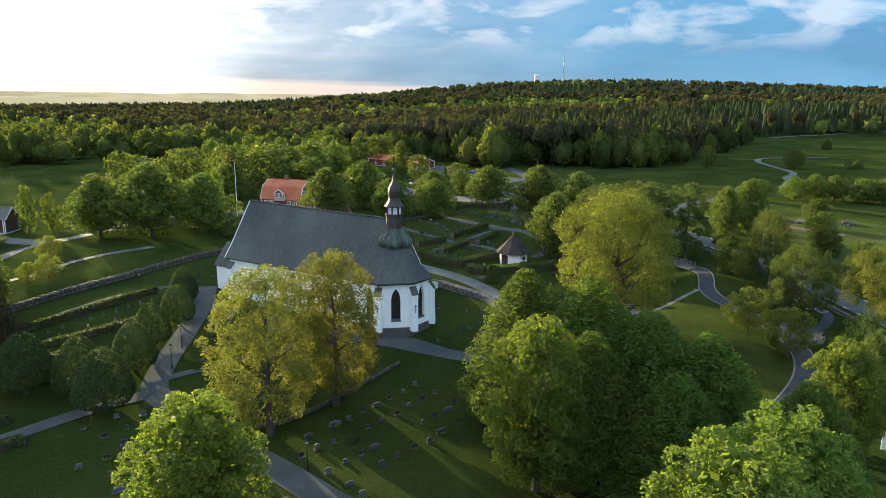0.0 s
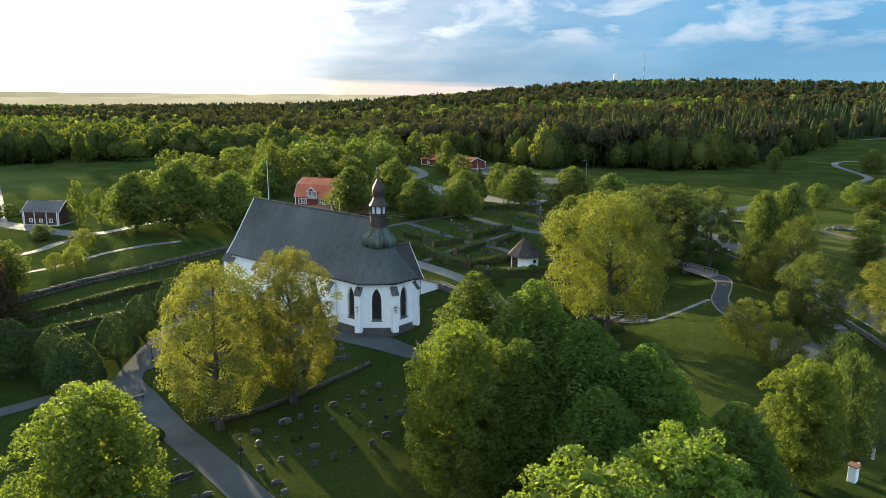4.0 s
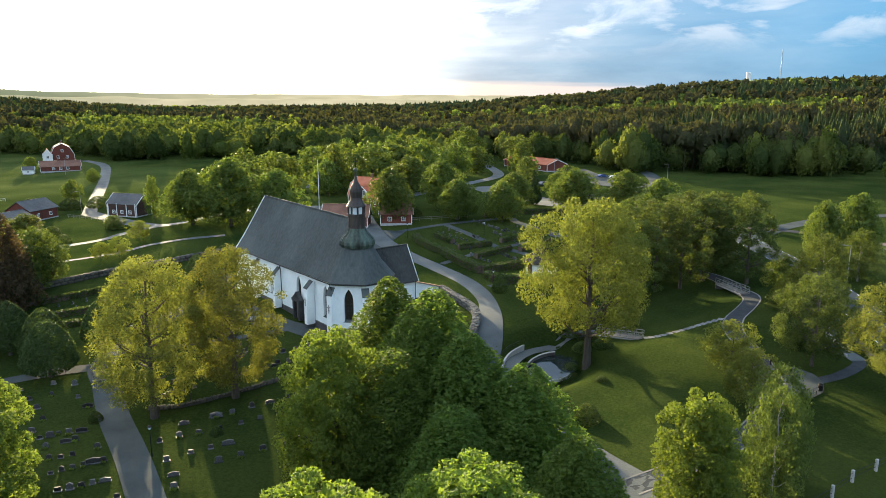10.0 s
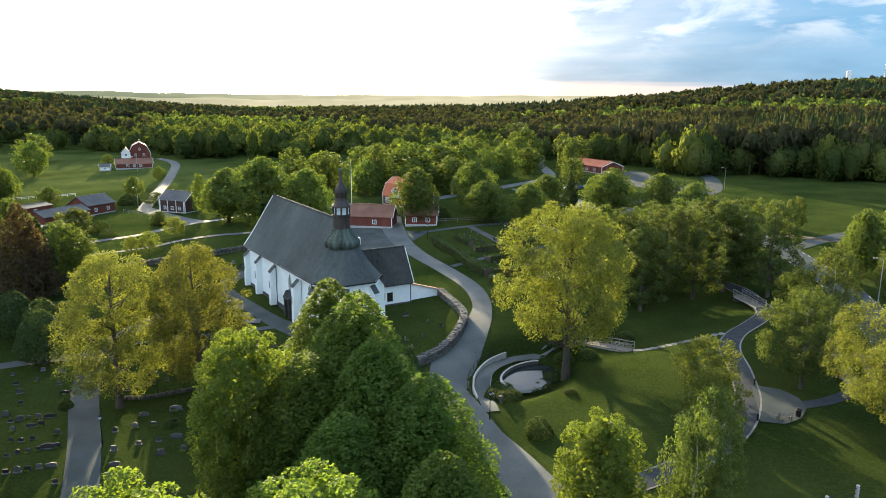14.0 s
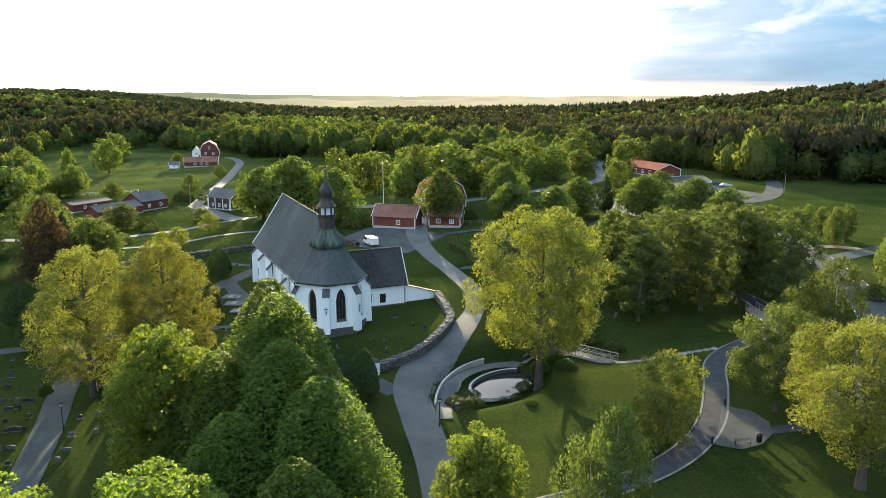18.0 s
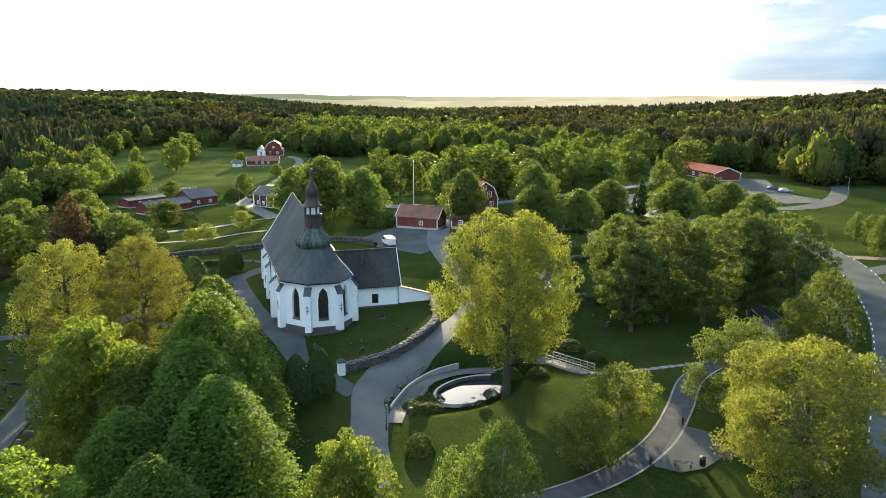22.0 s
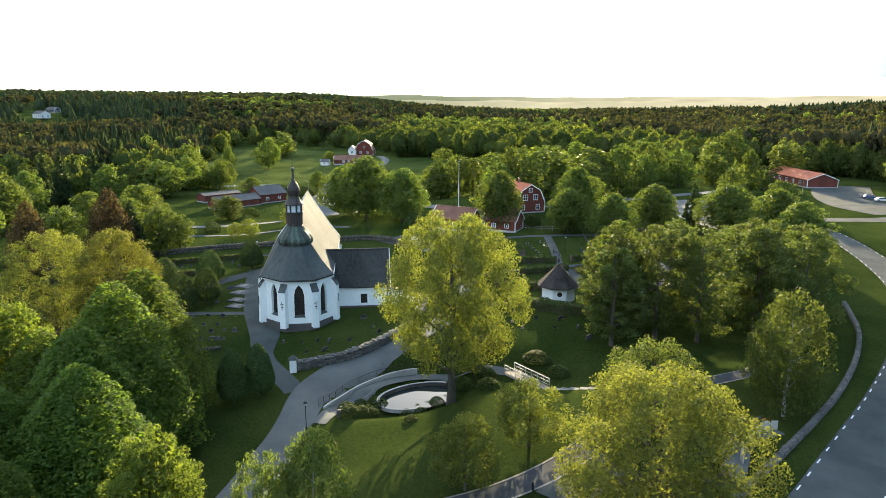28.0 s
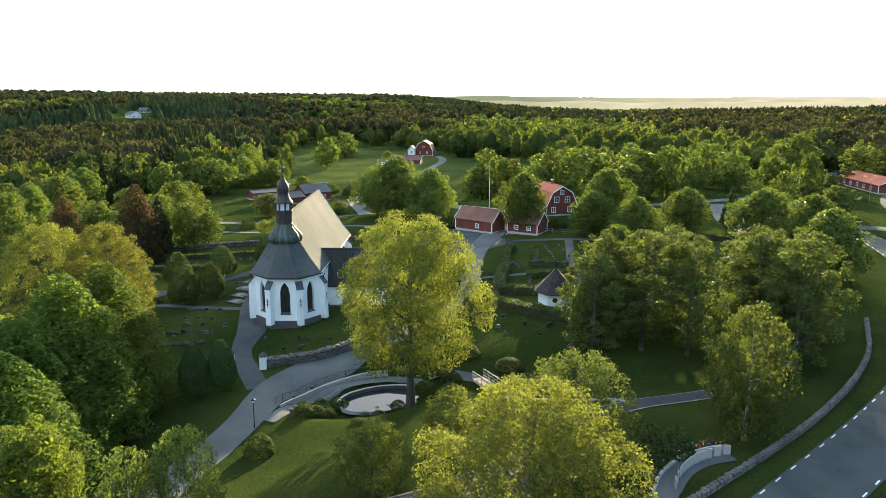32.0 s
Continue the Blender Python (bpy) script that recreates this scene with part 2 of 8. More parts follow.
def with_lit_meadows(m, dark, light, patches):
    """Unmown grass in soft-edged ovals of the lawn, backlight and haze put into its paler colour: (x, y, half length,
    half width) each.
    """
    nt, b = m.node_tree, m.node_tree.nodes["Principled BSDF"]
    mown = b.inputs["Base Color"].links[0].from_node
    lit_grass = nt.nodes.new("ShaderNodeValToRGB")
    for e, at, col in zip(lit_grass.color_ramp.elements, (0.36, 0.64), (dark, light)):
        e.position, e.color = at, (*col, 1)
    nt.links.new(mown.inputs["Fac"].links[0].from_socket, lit_grass.inputs["Fac"])
    geo = nt.nodes.new("ShaderNodeNewGeometry")
    edge = nt.nodes.new("ShaderNodeTexNoise")
    edge.inputs["Scale"].default_value, edge.inputs["Detail"].default_value = 0.03, 3
    nt.links.new(geo.outputs["Position"], edge.inputs["Vector"])
    last = mown.outputs[0]
    for x, y, rx, ry in patches:
        near = nt.nodes.new("ShaderNodeMapping")
        near.inputs["Location"].default_value, near.inputs["Scale"].default_value = (-x / rx, -y / ry, 0), (1 / rx, 1 / ry, 0)
        nt.links.new(geo.outputs["Position"], near.inputs["Vector"])
        far = nt.nodes.new("ShaderNodeVectorMath")
        far.operation = "LENGTH"
        nt.links.new(near.outputs[0], far.inputs[0])
        add = nt.nodes.new("ShaderNodeMath")
        nt.links.new(far.outputs["Value"], add.inputs[0])
        nt.links.new(edge.outputs["Fac"], add.inputs[1])
        mask = nt.nodes.new("ShaderNodeMapRange")
        mask.inputs["From Min"].default_value, mask.inputs["From Max"].default_value = 1.55, 1.38
        nt.links.new(add.outputs[0], mask.inputs["Value"])
        mix = nt.nodes.new("ShaderNodeMix")
        mix.data_type = "RGBA"
        nt.links.new(mask.outputs[0], mix.inputs["Factor"])
        nt.links.new(last, mix.inputs["A"])
        nt.links.new(lit_grass.outputs[0], mix.inputs["B"])
        last = mix.outputs["Result"]
    nt.links.new(last, b.inputs["Base Color"])


with_lit_meadows(GRASS, (0.040, 0.062, 0.017), (0.098, 0.118, 0.036), ((-285, 235, 125, 75), (100, 165, 26, 30)))
ASPHALT = grained("asphalt", (0.043, 0.052, 0.053), (0.078, 0.088, 0.086), 9.0, 0.88, 0.15, 60.0, big=0.25, spec=0.03)
GRAVEL = grained("pale_asphalt", (0.066, 0.076, 0.080), (0.118, 0.128, 0.125), 6.0, 0.9, 0.2, 50.0, big=0.2, spec=0.15)
DARK_PATH = grained("dark_asphalt", (0.033, 0.038, 0.043), (0.056, 0.062, 0.067), 8.0, 0.92, 0.15, 60.0, spec=0.08)
SETT = grained("granite_setts", (0.13, 0.13, 0.125), (0.25, 0.24, 0.225), 5.0, 0.85, 0.4, 14.0, rand=0.2, spec=0.15)
DARK_STONE = grained("mossy_stone", (0.035, 0.034, 0.026), (0.095, 0.088, 0.070), 1.6, 0.95, 0.7, 8.0, big=0.5, rand=0.35)
STONE = grained("field_stone", (0.060, 0.060, 0.056), (0.155, 0.150, 0.140), 1.6, 0.9, 0.7, 8.0, big=0.5, rand=0.35)
GRANITE = grained("grave_granite", (0.030, 0.030, 0.032), (0.100, 0.097, 0.097), 7.0, 0.6, 0.1, 40.0, rand=0.7, spec=0.2)
PLASTER = grained("white_limewash", (0.72, 0.765, 0.76), (0.84, 0.87, 0.855), 1.6, 0.9, 0.25, 12.0, big=0.25)
PLINTH = grained("dark_plinth_stone", (0.06, 0.056, 0.055), (0.12, 0.11, 0.105), 4.0, 0.85, 0.5, 10.0)
SHINGLE = grained("tarred_shingle", (0.050, 0.057, 0.056), (0.098, 0.108, 0.104), 2.5, 0.84, 0.5, 14.0, big=0.15, spec=0.03, stretch=(1, 1, 0.3))
DARK_SHINGLE = grained("dark_tarred_shingle", (0.024, 0.025, 0.024), (0.066, 0.066, 0.062), 2.5, 0.84, 0.5, 14.0, big=0.2, spec=0.03, stretch=(1, 1, 0.3))
BROWN_SHINGLE = grained("brown_tarred_shingle", (0.026, 0.023, 0.022), (0.060, 0.053, 0.049), 3.0, 0.85, 0.6, 9.0, big=0.6, spec=0.05, stretch=(1, 1, 0.4))
COPPER = grained("weathered_copper", (0.022, 0.024, 0.019), (0.088, 0.122, 0.096), 2.2, 0.6, 0.4, 9.0, metal=0.2, big=0.9, stretch=(1, 1, 0.2))
BROWN_COPPER = grained("brown_copper", (0.020, 0.017, 0.015), (0.078, 0.062, 0.054), 2.6, 0.55, 0.4, 9.0, metal=0.25, big=1.1, stretch=(1, 1, 0.18))
DARK_METAL = grained("black_iron", (0.015, 0.015, 0.016), (0.03, 0.03, 0.03), 8.0, 0.5, 0.1, metal=0.6)
GREY_METAL = grained("galvanised_rail", (0.20, 0.21, 0.215), (0.32, 0.33, 0.33), 8.0, 0.65, 0.05, metal=0.5, spec=0.2)
GLASS_DARK = grained("leaded_dark_glass", (0.020, 0.018, 0.016), (0.05, 0.04, 0.032), 6.0, 0.25, 0.4, 5.0, spec=0.6)
GLASS_SKY = grained("milky_lantern_glass", (0.55, 0.62, 0.68), (0.70, 0.75, 0.80), 3.0, 0.15, 0.05, spec=0.8)
PANE = grained("window_pane", (0.02, 0.025, 0.03), (0.05, 0.055, 0.06), 2.0, 0.08, 0.02, spec=0.8)
FALU = grained("falu_red_board", (0.100, 0.030, 0.021), (0.170, 0.050, 0.033), 3.0, 0.9, 0.4, 18.0, stretch=(1, 1, 0.15))
WHITE_TRIM = grained("white_painted_wood", (0.66, 0.65, 0.62), (0.80, 0.79, 0.76), 4.0, 0.7, 0.1)
TILE_RED = grained("red_clay_tile", (0.30, 0.085, 0.045), (0.46, 0.15, 0.075), 2.5, 0.85, 0.6, 7.0, big=0.3)
TILE_BROWN = grained("brown_clay_tile", (0.13, 0.065, 0.045), (0.22, 0.11, 0.075), 2.5, 0.85, 0.6, 7.0, big=0.3)
ROOF_GREY = grained("grey_sheet_roof", (0.075, 0.075, 0.078), (0.135, 0.13, 0.125), 1.5, 0.8, 0.2, 5.0, spec=0.1)
DARK_LOG = grained("dark_log_wall", (0.050, 0.028, 0.021), (0.095, 0.050, 0.036), 3.0, 0.9, 0.5, 12.0, stretch=(0.2, 0.2, 1.5))
BARK = grained("grey_bark", (0.045, 0.037, 0.030), (0.11, 0.092, 0.072), 4.0, 0.95, 0.8, 10.0, stretch=(1, 1, 0.25))
BIRCH = grained("birch_bark", (0.11, 0.10, 0.09), (0.40, 0.38, 0.35), 3.0, 0.8, 0.3, 8.0, stretch=(0.4, 0.4, 2.0))
WOOD = grained("grey_timber", (0.13, 0.115, 0.10), (0.26, 0.23, 0.20), 5.0, 0.85, 0.4, 14.0, stretch=(1, 1, 0.3))
SOIL = grained("bare_earth", (0.06, 0.045, 0.032), (0.13, 0.10, 0.075), 3.0, 0.95, 0.6, 8.0)
# undergrowth green darkened to hold the shade inside the woods
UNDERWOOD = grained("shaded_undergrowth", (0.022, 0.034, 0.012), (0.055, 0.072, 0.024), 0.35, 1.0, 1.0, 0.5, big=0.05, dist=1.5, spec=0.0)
ROAD_PAINT = grained("road_paint", (0.55, 0.55, 0.54), (0.75, 0.75, 0.73), 12.0, 0.7, 0.1)
CONCRETE = grained("concrete", (0.28, 0.275, 0.265), (0.42, 0.41, 0.39), 2.0, 0.85, 0.2, 20.0)

LEAF_LIME = leaf_material("lime_leaves", (0.074, 0.114, 0.025), (0.142, 0.184, 0.042), 0.50, 0.6)
LEAF_GREEN = leaf_material("green_leaves", (0.054, 0.092, 0.021), (0.108, 0.152, 0.037), 0.55, 0.6)
LEAF_OLIVE = leaf_material("chestnut_leaves", (0.079, 0.093, 0.027), (0.146, 0.151, 0.046), 0.50, 0.65)
LEAF_YELLOW = leaf_material("maple_leaves", (0.080, 0.101, 0.027), (0.150, 0.164, 0.048), 0.50, 0.65)
LEAF_ALDER = leaf_material("alder_leaves", (0.047, 0.067, 0.022), (0.092, 0.114, 0.037), 0.42, 0.6)
LEAF_YOUNG = leaf_material("young_leaves", (0.076, 0.098, 0.027), (0.136, 0.154, 0.045), 0.5, 0.65)
LEAF_BIRCH = leaf_material("birch_leaves", (0.052, 0.076, 0.022), (0.098, 0.122, 0.038), 0.46, 0.6)
LEAF_DARK = leaf_material("dark_leaves", (0.032, 0.056, 0.020), (0.064, 0.094, 0.034), 0.3, 0.6)
LEAF_COPPER = leaf_material("copper_leaves", (0.050, 0.040, 0.025), (0.092, 0.066, 0.038), 0.4, 0.7)
LEAF_HEDGE = leaf_material("hedge_leaves", (0.036, 0.060, 0.018), (0.074, 0.098, 0.032), 0.35, 0.65)
LEAF_ASH = leaf_material("ash_leaves", (0.053, 0.080, 0.021), (0.118, 0.142, 0.039), 0.38, 0.62)
NEEDLE = leaf_material("spruce_needles", (0.024, 0.040, 0.017), (0.050, 0.070, 0.029), 0.3, 0.6)
WOOD_PINE = leaf_material("pine_wood_needles", (0.036, 0.042, 0.021), (0.080, 0.076, 0.038), 0.22, 0.7, 0.045)
WOOD_SPRUCE = leaf_material("spruce_wood_needles", (0.024, 0.036, 0.017), (0.056, 0.070, 0.032), 0.18, 0.7, 0.05)
WOOD_GREEN = leaf_material("far_green_leaves", (0.040, 0.064, 0.020), (0.100, 0.122, 0.037), 0.28, 0.65, 0.05)
WOOD_BRIGHT = leaf_material("far_bright_leaves", (0.066, 0.096, 0.023), (0.140, 0.162, 0.044), 0.34, 0.65, 0.05)
LEAF_WOOD = leaf_material("woodland_leaves", (0.053, 0.084, 0.021), (0.116, 0.144, 0.039), 0.38, 0.62)


# ---- mesh helpers ----
def mesh_of(name, verts, faces, material, smooth=False):
    """A mesh from arrays; faces is one array of triangles or of quads."""
    verts, faces = np.asarray(verts, np.float32).reshape(-1, 3), np.asarray(faces, np.int32)
    me = bpy.data.meshes.new(name)
    n, k = faces.shape
    me.vertices.add(len(verts))
    me.vertices.foreach_set("co", verts.ravel())
    me.loops.add(n * k)
    me.loops.foreach_set("vertex_index", faces.ravel())
    me.polygons.add(n)
    me.polygons.foreach_set("loop_start", np.arange(0, n * k, k, dtype=np.int32))
    me.polygons.foreach_set("use_smooth", np.full(n, smooth))
    me.update(calc_edges=True)
    me.materials.append(material)
    return me


def part(name, data, material, parent, label=""):
    """One mesh object under a thing or a part, from a bmesh or from ready mesh data."""
    if isinstance(data, bmesh.types.BMesh):
        me = bpy.data.meshes.new(name)
        bmesh.ops.recalc_face_normals(data, faces=data.faces)
        data.to_mesh(me)
        data.free()
        me.materials.append(material)
        data = me
    ob = new(name, data)
    ob.parent = parent
    return tagged(ob, label)


def thing(name, m, label, category, group="", kind=""):
    ob = new(name)
    ob.empty_display_size = 0.3
    ob.matrix_world = m
    return tagged(ob, label, category, group, kind)


def add_box(bm, lo, hi, bevel=0.0):
    got = bmesh.ops.create_cube(bm, size=1.0)["verts"]
    for v in got:
        v.co = Vector([(a + b) / 2 + (b - a) * c for a, b, c in zip(lo, hi, v.co)])
    if bevel:
        edges = list({e for v in got for e in v.link_edges})
        bmesh.ops.bevel(bm, geom=edges, offset=bevel, segments=1, affect="EDGES")
    return got


def box(lo, hi, bevel=0.0):
    bm = bmesh.new()
    add_box(bm, lo, hi, bevel)
    return bm


def add_prism(bm, outline, z0, z1):
    """An upright prism over an outline of (x, y)."""
    low = [bm.verts.new((x, y, z0)) for x, y in outline]
    top = [bm.verts.new((x, y, z1)) for x, y in outline]
    n = len(outline)
    bm.faces.new(top)
    bm.faces.new(low[::-1])
    for i in range(n):
        bm.faces.new((low[i], low[(i + 1) % n], top[(i + 1) % n], top[i]))


def add_slab(bm, corners, thick):
    """A plate with the given upper corners and a thickness below them."""
    top = [bm.verts.new(c) for c in corners]
    nrm = (Vector(corners[1]) - Vector(corners[0])).cross(Vector(corners[2]) - Vector(corners[0])).normalized()
    if nrm.z < 0:
        nrm = -nrm
    low = [bm.verts.new(Vector(c) - nrm * thick) for c in corners]
    n = len(corners)
    bm.faces.new(top)
    bm.faces.new(low[::-1])
    for i in range(n):
        bm.faces.new((top[i], low[i], low[(i + 1) % n], top[(i + 1) % n]))


def lathe(profile, sides, phase=0.0, ribs=0.0):
    """A turned body from (radius, z); ribs: how far every second side stands out."""
    bm = bmesh.new()
    rings = []
    for r, z in profile:
        ring = []
        for i in range(sides):
            a = phase + i * math.tau / sides
            rr = r * (1 + (ribs if i % 2 else 0))
            ring.append(bm.verts.new((rr * math.cos(a), rr * math.sin(a), z)))
        rings.append(ring)
    for a, b in zip(rings, rings[1:]):
        for i in range(sides):
            bm.faces.new((a[i], a[(i + 1) % sides], b[(i + 1) % sides], b[i]))
    bm.faces.new(rings[0][::-1])
    bm.faces.new(rings[-1])
    return bm


def add_tube(bm, a, b, ra, rb=None, sides=6):
    a, b = Vector(a), Vector(b)
    rb = ra if rb is None else rb
    q = (b - a).to_track_quat("Z", "Y")
    ends = []
    for p, r in ((a, ra), (b, rb)):
        ends.append([bm.verts.new(p + q @ Vector((r * math.cos(i * math.tau / sides), r * math.sin(i * math.tau / sides), 0))) for i in range(sides)])
    for i in range(sides):
        bm.faces.new((ends[0][i], ends[0][(i + 1) % sides], ends[1][(i + 1) % sides], ends[1][i]))
    bm.faces.new(ends[0][::-1])
    bm.faces.new(ends[1])


def tube(a, b, ra, rb=None, sides=6):
    bm = bmesh.new()
    add_tube(bm, a, b, ra, rb, sides)
    return bm


# ---- the ground ----
def ss(a, b, v):
    t = np.clip((v - a) / (b - a), 0, 1)
    return t * t * (3 - 2 * t)


def line_dist(x, y, pts):
    best = np.full(np.shape(x), 1e9)
    for (ax, ay), (bx, by) in zip(pts, pts[1:]):
        dx, dy = bx - ax, by - ay
        t = np.clip(((x - ax) * dx + (y - ay) * dy) / (dx * dx + dy * dy), 0, 1)
        best = np.minimum(best, np.hypot(x - ax - t * dx, y - ay - t * dy))
    return best


RAMP = [(22.8, 88.4), (20.8, 91.6), (18.9, 95.2), (17.6, 99.2), (17.6, 103.2), (19.0, 106.8), (21.6, 109.6), (25.0, 112.6), (28.2, 114.6)]
STREAM = [(19, 101), (24, 106), (31.5, 114), (36, 120), (41, 129), (47.5, 143), (42, 170)]
POND, POND_Z = (22.9, 103.4, 5.4, 3.2, 78), -3.6        # middle, half axes, turn; water level


LINE_Y = np.arange(-120, 500, 2.0)
LEFT_Z = np.convolve(np.interp(np.arange(-134, 514, 2.0), [-40, 40, 65, 75, 90, 103, 112, 140, 165, 185, 240, 400], [-5, -4.2, -3.5, -2.7, -1.7, -0.2, 0, 0.6, 3, 4.6, 4.5, 5]), np.full(15, 1 / 15), "valid")
RIGHT_Z = np.convolve(np.interp(np.arange(-134, 514, 2.0), [-40, 60, 90, 134, 180, 260, 400], [-2, -0.9, 0.2, 1.3, 2.4, 4, 5]), np.full(15, 1 / 15), "valid")


def height(x, y):
    """The height of the ground: the churchyard slope, the park's shelf, the stream, and the wooded hills round them."""
    x, y = np.asarray(x, float), np.asarray(y, float)
    left, right = np.interp(y, LINE_Y, LEFT_Z), np.interp(y, LINE_Y, RIGHT_Z)
    w = ss(24, 52, x)
    near = left * (1 - w) + right * w
    west = np.interp(y, [60, 100, 140, 190, 240, 300, 360], [-2.2, -1.6, -1.2, -0.8, 0.8, 4.2, 5.0])      # the farm's hollow
    near = near + (west - near) * ss(-72, -110, x) * ss(-420, -330, x) * ss(380, 350, y)
    near = near - 1.9 * np.exp(-((line_dist(x, y, STREAM) / 7.0) ** 2))
    near = near - 0.85 * ss(12, 22, x) * ss(42, 28, x) * ss(77, 86, y) * ss(106, 98, y)          # hollow at the foot of the ramp
    near = near + (-2.95 - near) * ss(3.2, 1.3, line_dist(x, y, RAMP[2:7]))          # the ramp lies below the drive
    c, s = math.cos(radians(POND[4])), math.sin(radians(POND[4]))
    u, v = ((x - POND[0]) * c + (y - POND[1]) * s) / POND[2], ((y - POND[1]) * c - (x - POND[0]) * s) / POND[3]
    near = near + (-4.4 - near) * ss(1.0, 0.0, (np.hypot(u, v) - 0.95) / (0.22 + 1.4 * ss(-2.0, 4.0, (x - POND[0]) * 0.6 - (y - POND[1]) * 0.8)))
    r = np.hypot(x, y - 110)
    az = np.degrees(np.arctan2(-x, y - 110))
    k = np.where(az < -12, 33 + 34 * np.exp(-(((az + 12) / 26) ** 2)), 17 + 50 * np.exp(-(((az + 12) / 22) ** 2))) + 22 * ss(40, 62, az)
    low = ss(-4, 12, az) * ss(60, 44, az)            # the valley that opens towards the sunset
    near = near - 15 * np.exp(-(((r - 670) / 115) ** 2)) * ss(58, 68, az)            # the fold below the villas
    return near + k * ss(330, 1300, r) + (1 - low) * ((69 - k).clip(0) * ss(1500, 2700, r) + (12 + 22 * ss(40, 60, az)) * ss(2500, 3700, r))


def ground_z(x, y):
    return float(height(x, y))


def spread(lo, hi, step, far, grow):
    inner = np.arange(lo, hi + step / 2, step)
    out, d, s = [], 0.0, step
    while d < far:
        s *= grow
        d += s
        out.append(d)
    out = np.array(out)
    return np.concatenate([(lo - out)[::-1], inner, hi + out])


def make_ground():
    xs, ys = spread(-100, 90, 1.3, 4600, 1.11), spread(35, 195, 1.3, 4600, 1.11)
    gx, gy = np.meshgrid(xs, ys)
    verts = np.stack([gx, gy, height(gx, gy)], -1).reshape(-1, 3)
    nx, ny = len(xs), len(ys)
    i = (np.arange(ny - 1)[:, None] * nx + np.arange(nx - 1)[None]).ravel()
    faces = np.stack([i, i + 1, i + nx + 1, i + nx], 1)
    me = mesh_of("ground", verts, faces, GRASS, True)
    ob = new("ground", me)
    return tagged(ob, "gently sloping green lawn and meadow rising to wooded hills", "ground", kind="structure")


make_ground()


def far_hills():
    """Rolling hills far beyond the valley, with the evening haze put into their glowing colour."""
    m, nt, b = principled("haze_glow_hills", (0.10, 0.11, 0.07), 1.0, 0.0, 0.0)
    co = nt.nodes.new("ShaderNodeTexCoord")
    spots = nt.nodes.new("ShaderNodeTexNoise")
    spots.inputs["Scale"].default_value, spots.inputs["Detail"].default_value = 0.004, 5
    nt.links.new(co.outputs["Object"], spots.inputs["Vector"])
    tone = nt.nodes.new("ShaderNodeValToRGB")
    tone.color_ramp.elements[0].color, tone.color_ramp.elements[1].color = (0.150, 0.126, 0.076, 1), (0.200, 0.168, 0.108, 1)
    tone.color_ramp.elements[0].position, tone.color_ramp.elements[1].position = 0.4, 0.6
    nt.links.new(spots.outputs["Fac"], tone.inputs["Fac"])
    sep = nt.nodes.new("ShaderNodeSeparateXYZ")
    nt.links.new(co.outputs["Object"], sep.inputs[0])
    west = nt.nodes.new("ShaderNodeMapRange")           # the haze colour and glow are dimmed away from the sunset
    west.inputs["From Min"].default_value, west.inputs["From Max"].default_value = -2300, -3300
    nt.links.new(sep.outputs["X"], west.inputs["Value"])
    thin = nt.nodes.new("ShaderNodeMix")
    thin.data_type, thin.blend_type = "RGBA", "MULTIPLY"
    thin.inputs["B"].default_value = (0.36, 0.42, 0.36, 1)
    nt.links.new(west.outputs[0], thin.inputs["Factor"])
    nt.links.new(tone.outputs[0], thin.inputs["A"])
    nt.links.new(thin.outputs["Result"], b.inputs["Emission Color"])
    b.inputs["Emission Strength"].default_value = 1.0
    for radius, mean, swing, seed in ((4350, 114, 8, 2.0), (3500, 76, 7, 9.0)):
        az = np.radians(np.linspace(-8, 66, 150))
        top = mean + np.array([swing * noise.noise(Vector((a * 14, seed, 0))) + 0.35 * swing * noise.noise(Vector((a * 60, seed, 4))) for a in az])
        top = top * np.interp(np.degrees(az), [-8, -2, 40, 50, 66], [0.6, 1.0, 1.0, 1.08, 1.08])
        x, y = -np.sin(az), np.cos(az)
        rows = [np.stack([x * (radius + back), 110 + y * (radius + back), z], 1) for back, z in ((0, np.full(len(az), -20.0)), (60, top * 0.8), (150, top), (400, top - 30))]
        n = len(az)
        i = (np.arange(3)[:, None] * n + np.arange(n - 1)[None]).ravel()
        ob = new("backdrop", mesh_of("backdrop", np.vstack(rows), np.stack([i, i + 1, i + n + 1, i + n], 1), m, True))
        tagged(ob, "wooded hills on the evening horizon with pale haze put into their glowing colour", "hills", kind="structure")


far_hills()


def smooth_line(pts, step=1.0):
    """A Catmull-Rom line through the points, cut into steps."""
    p = np.array(pts, float)
    p = np.vstack([2 * p[0] - p[1], p, 2 * p[-1] - p[-2]])
    out = []
    for a, b, c, d in zip(p, p[1:], p[2:], p[3:]):
        n = max(2, int(np.linalg.norm(c - b) / step))
        t = np.linspace(0, 1, n, endpoint=False)[:, None]
        out.append(0.5 * (2 * b + (c - a) * t + (2 * a - 5 * b + 4 * c - d) * t**2 + (3 * b - a - 3 * c + d) * t**3))
    out.append(p[-2][None])
    return np.vstack(out)


def side_of(line):
    d = np.gradient(line, axis=0)
    d /= np.linalg.norm(d, axis=1)[:, None]
    return np.stack([d[:, 1], -d[:, 0]], 1)          # to the right of the way


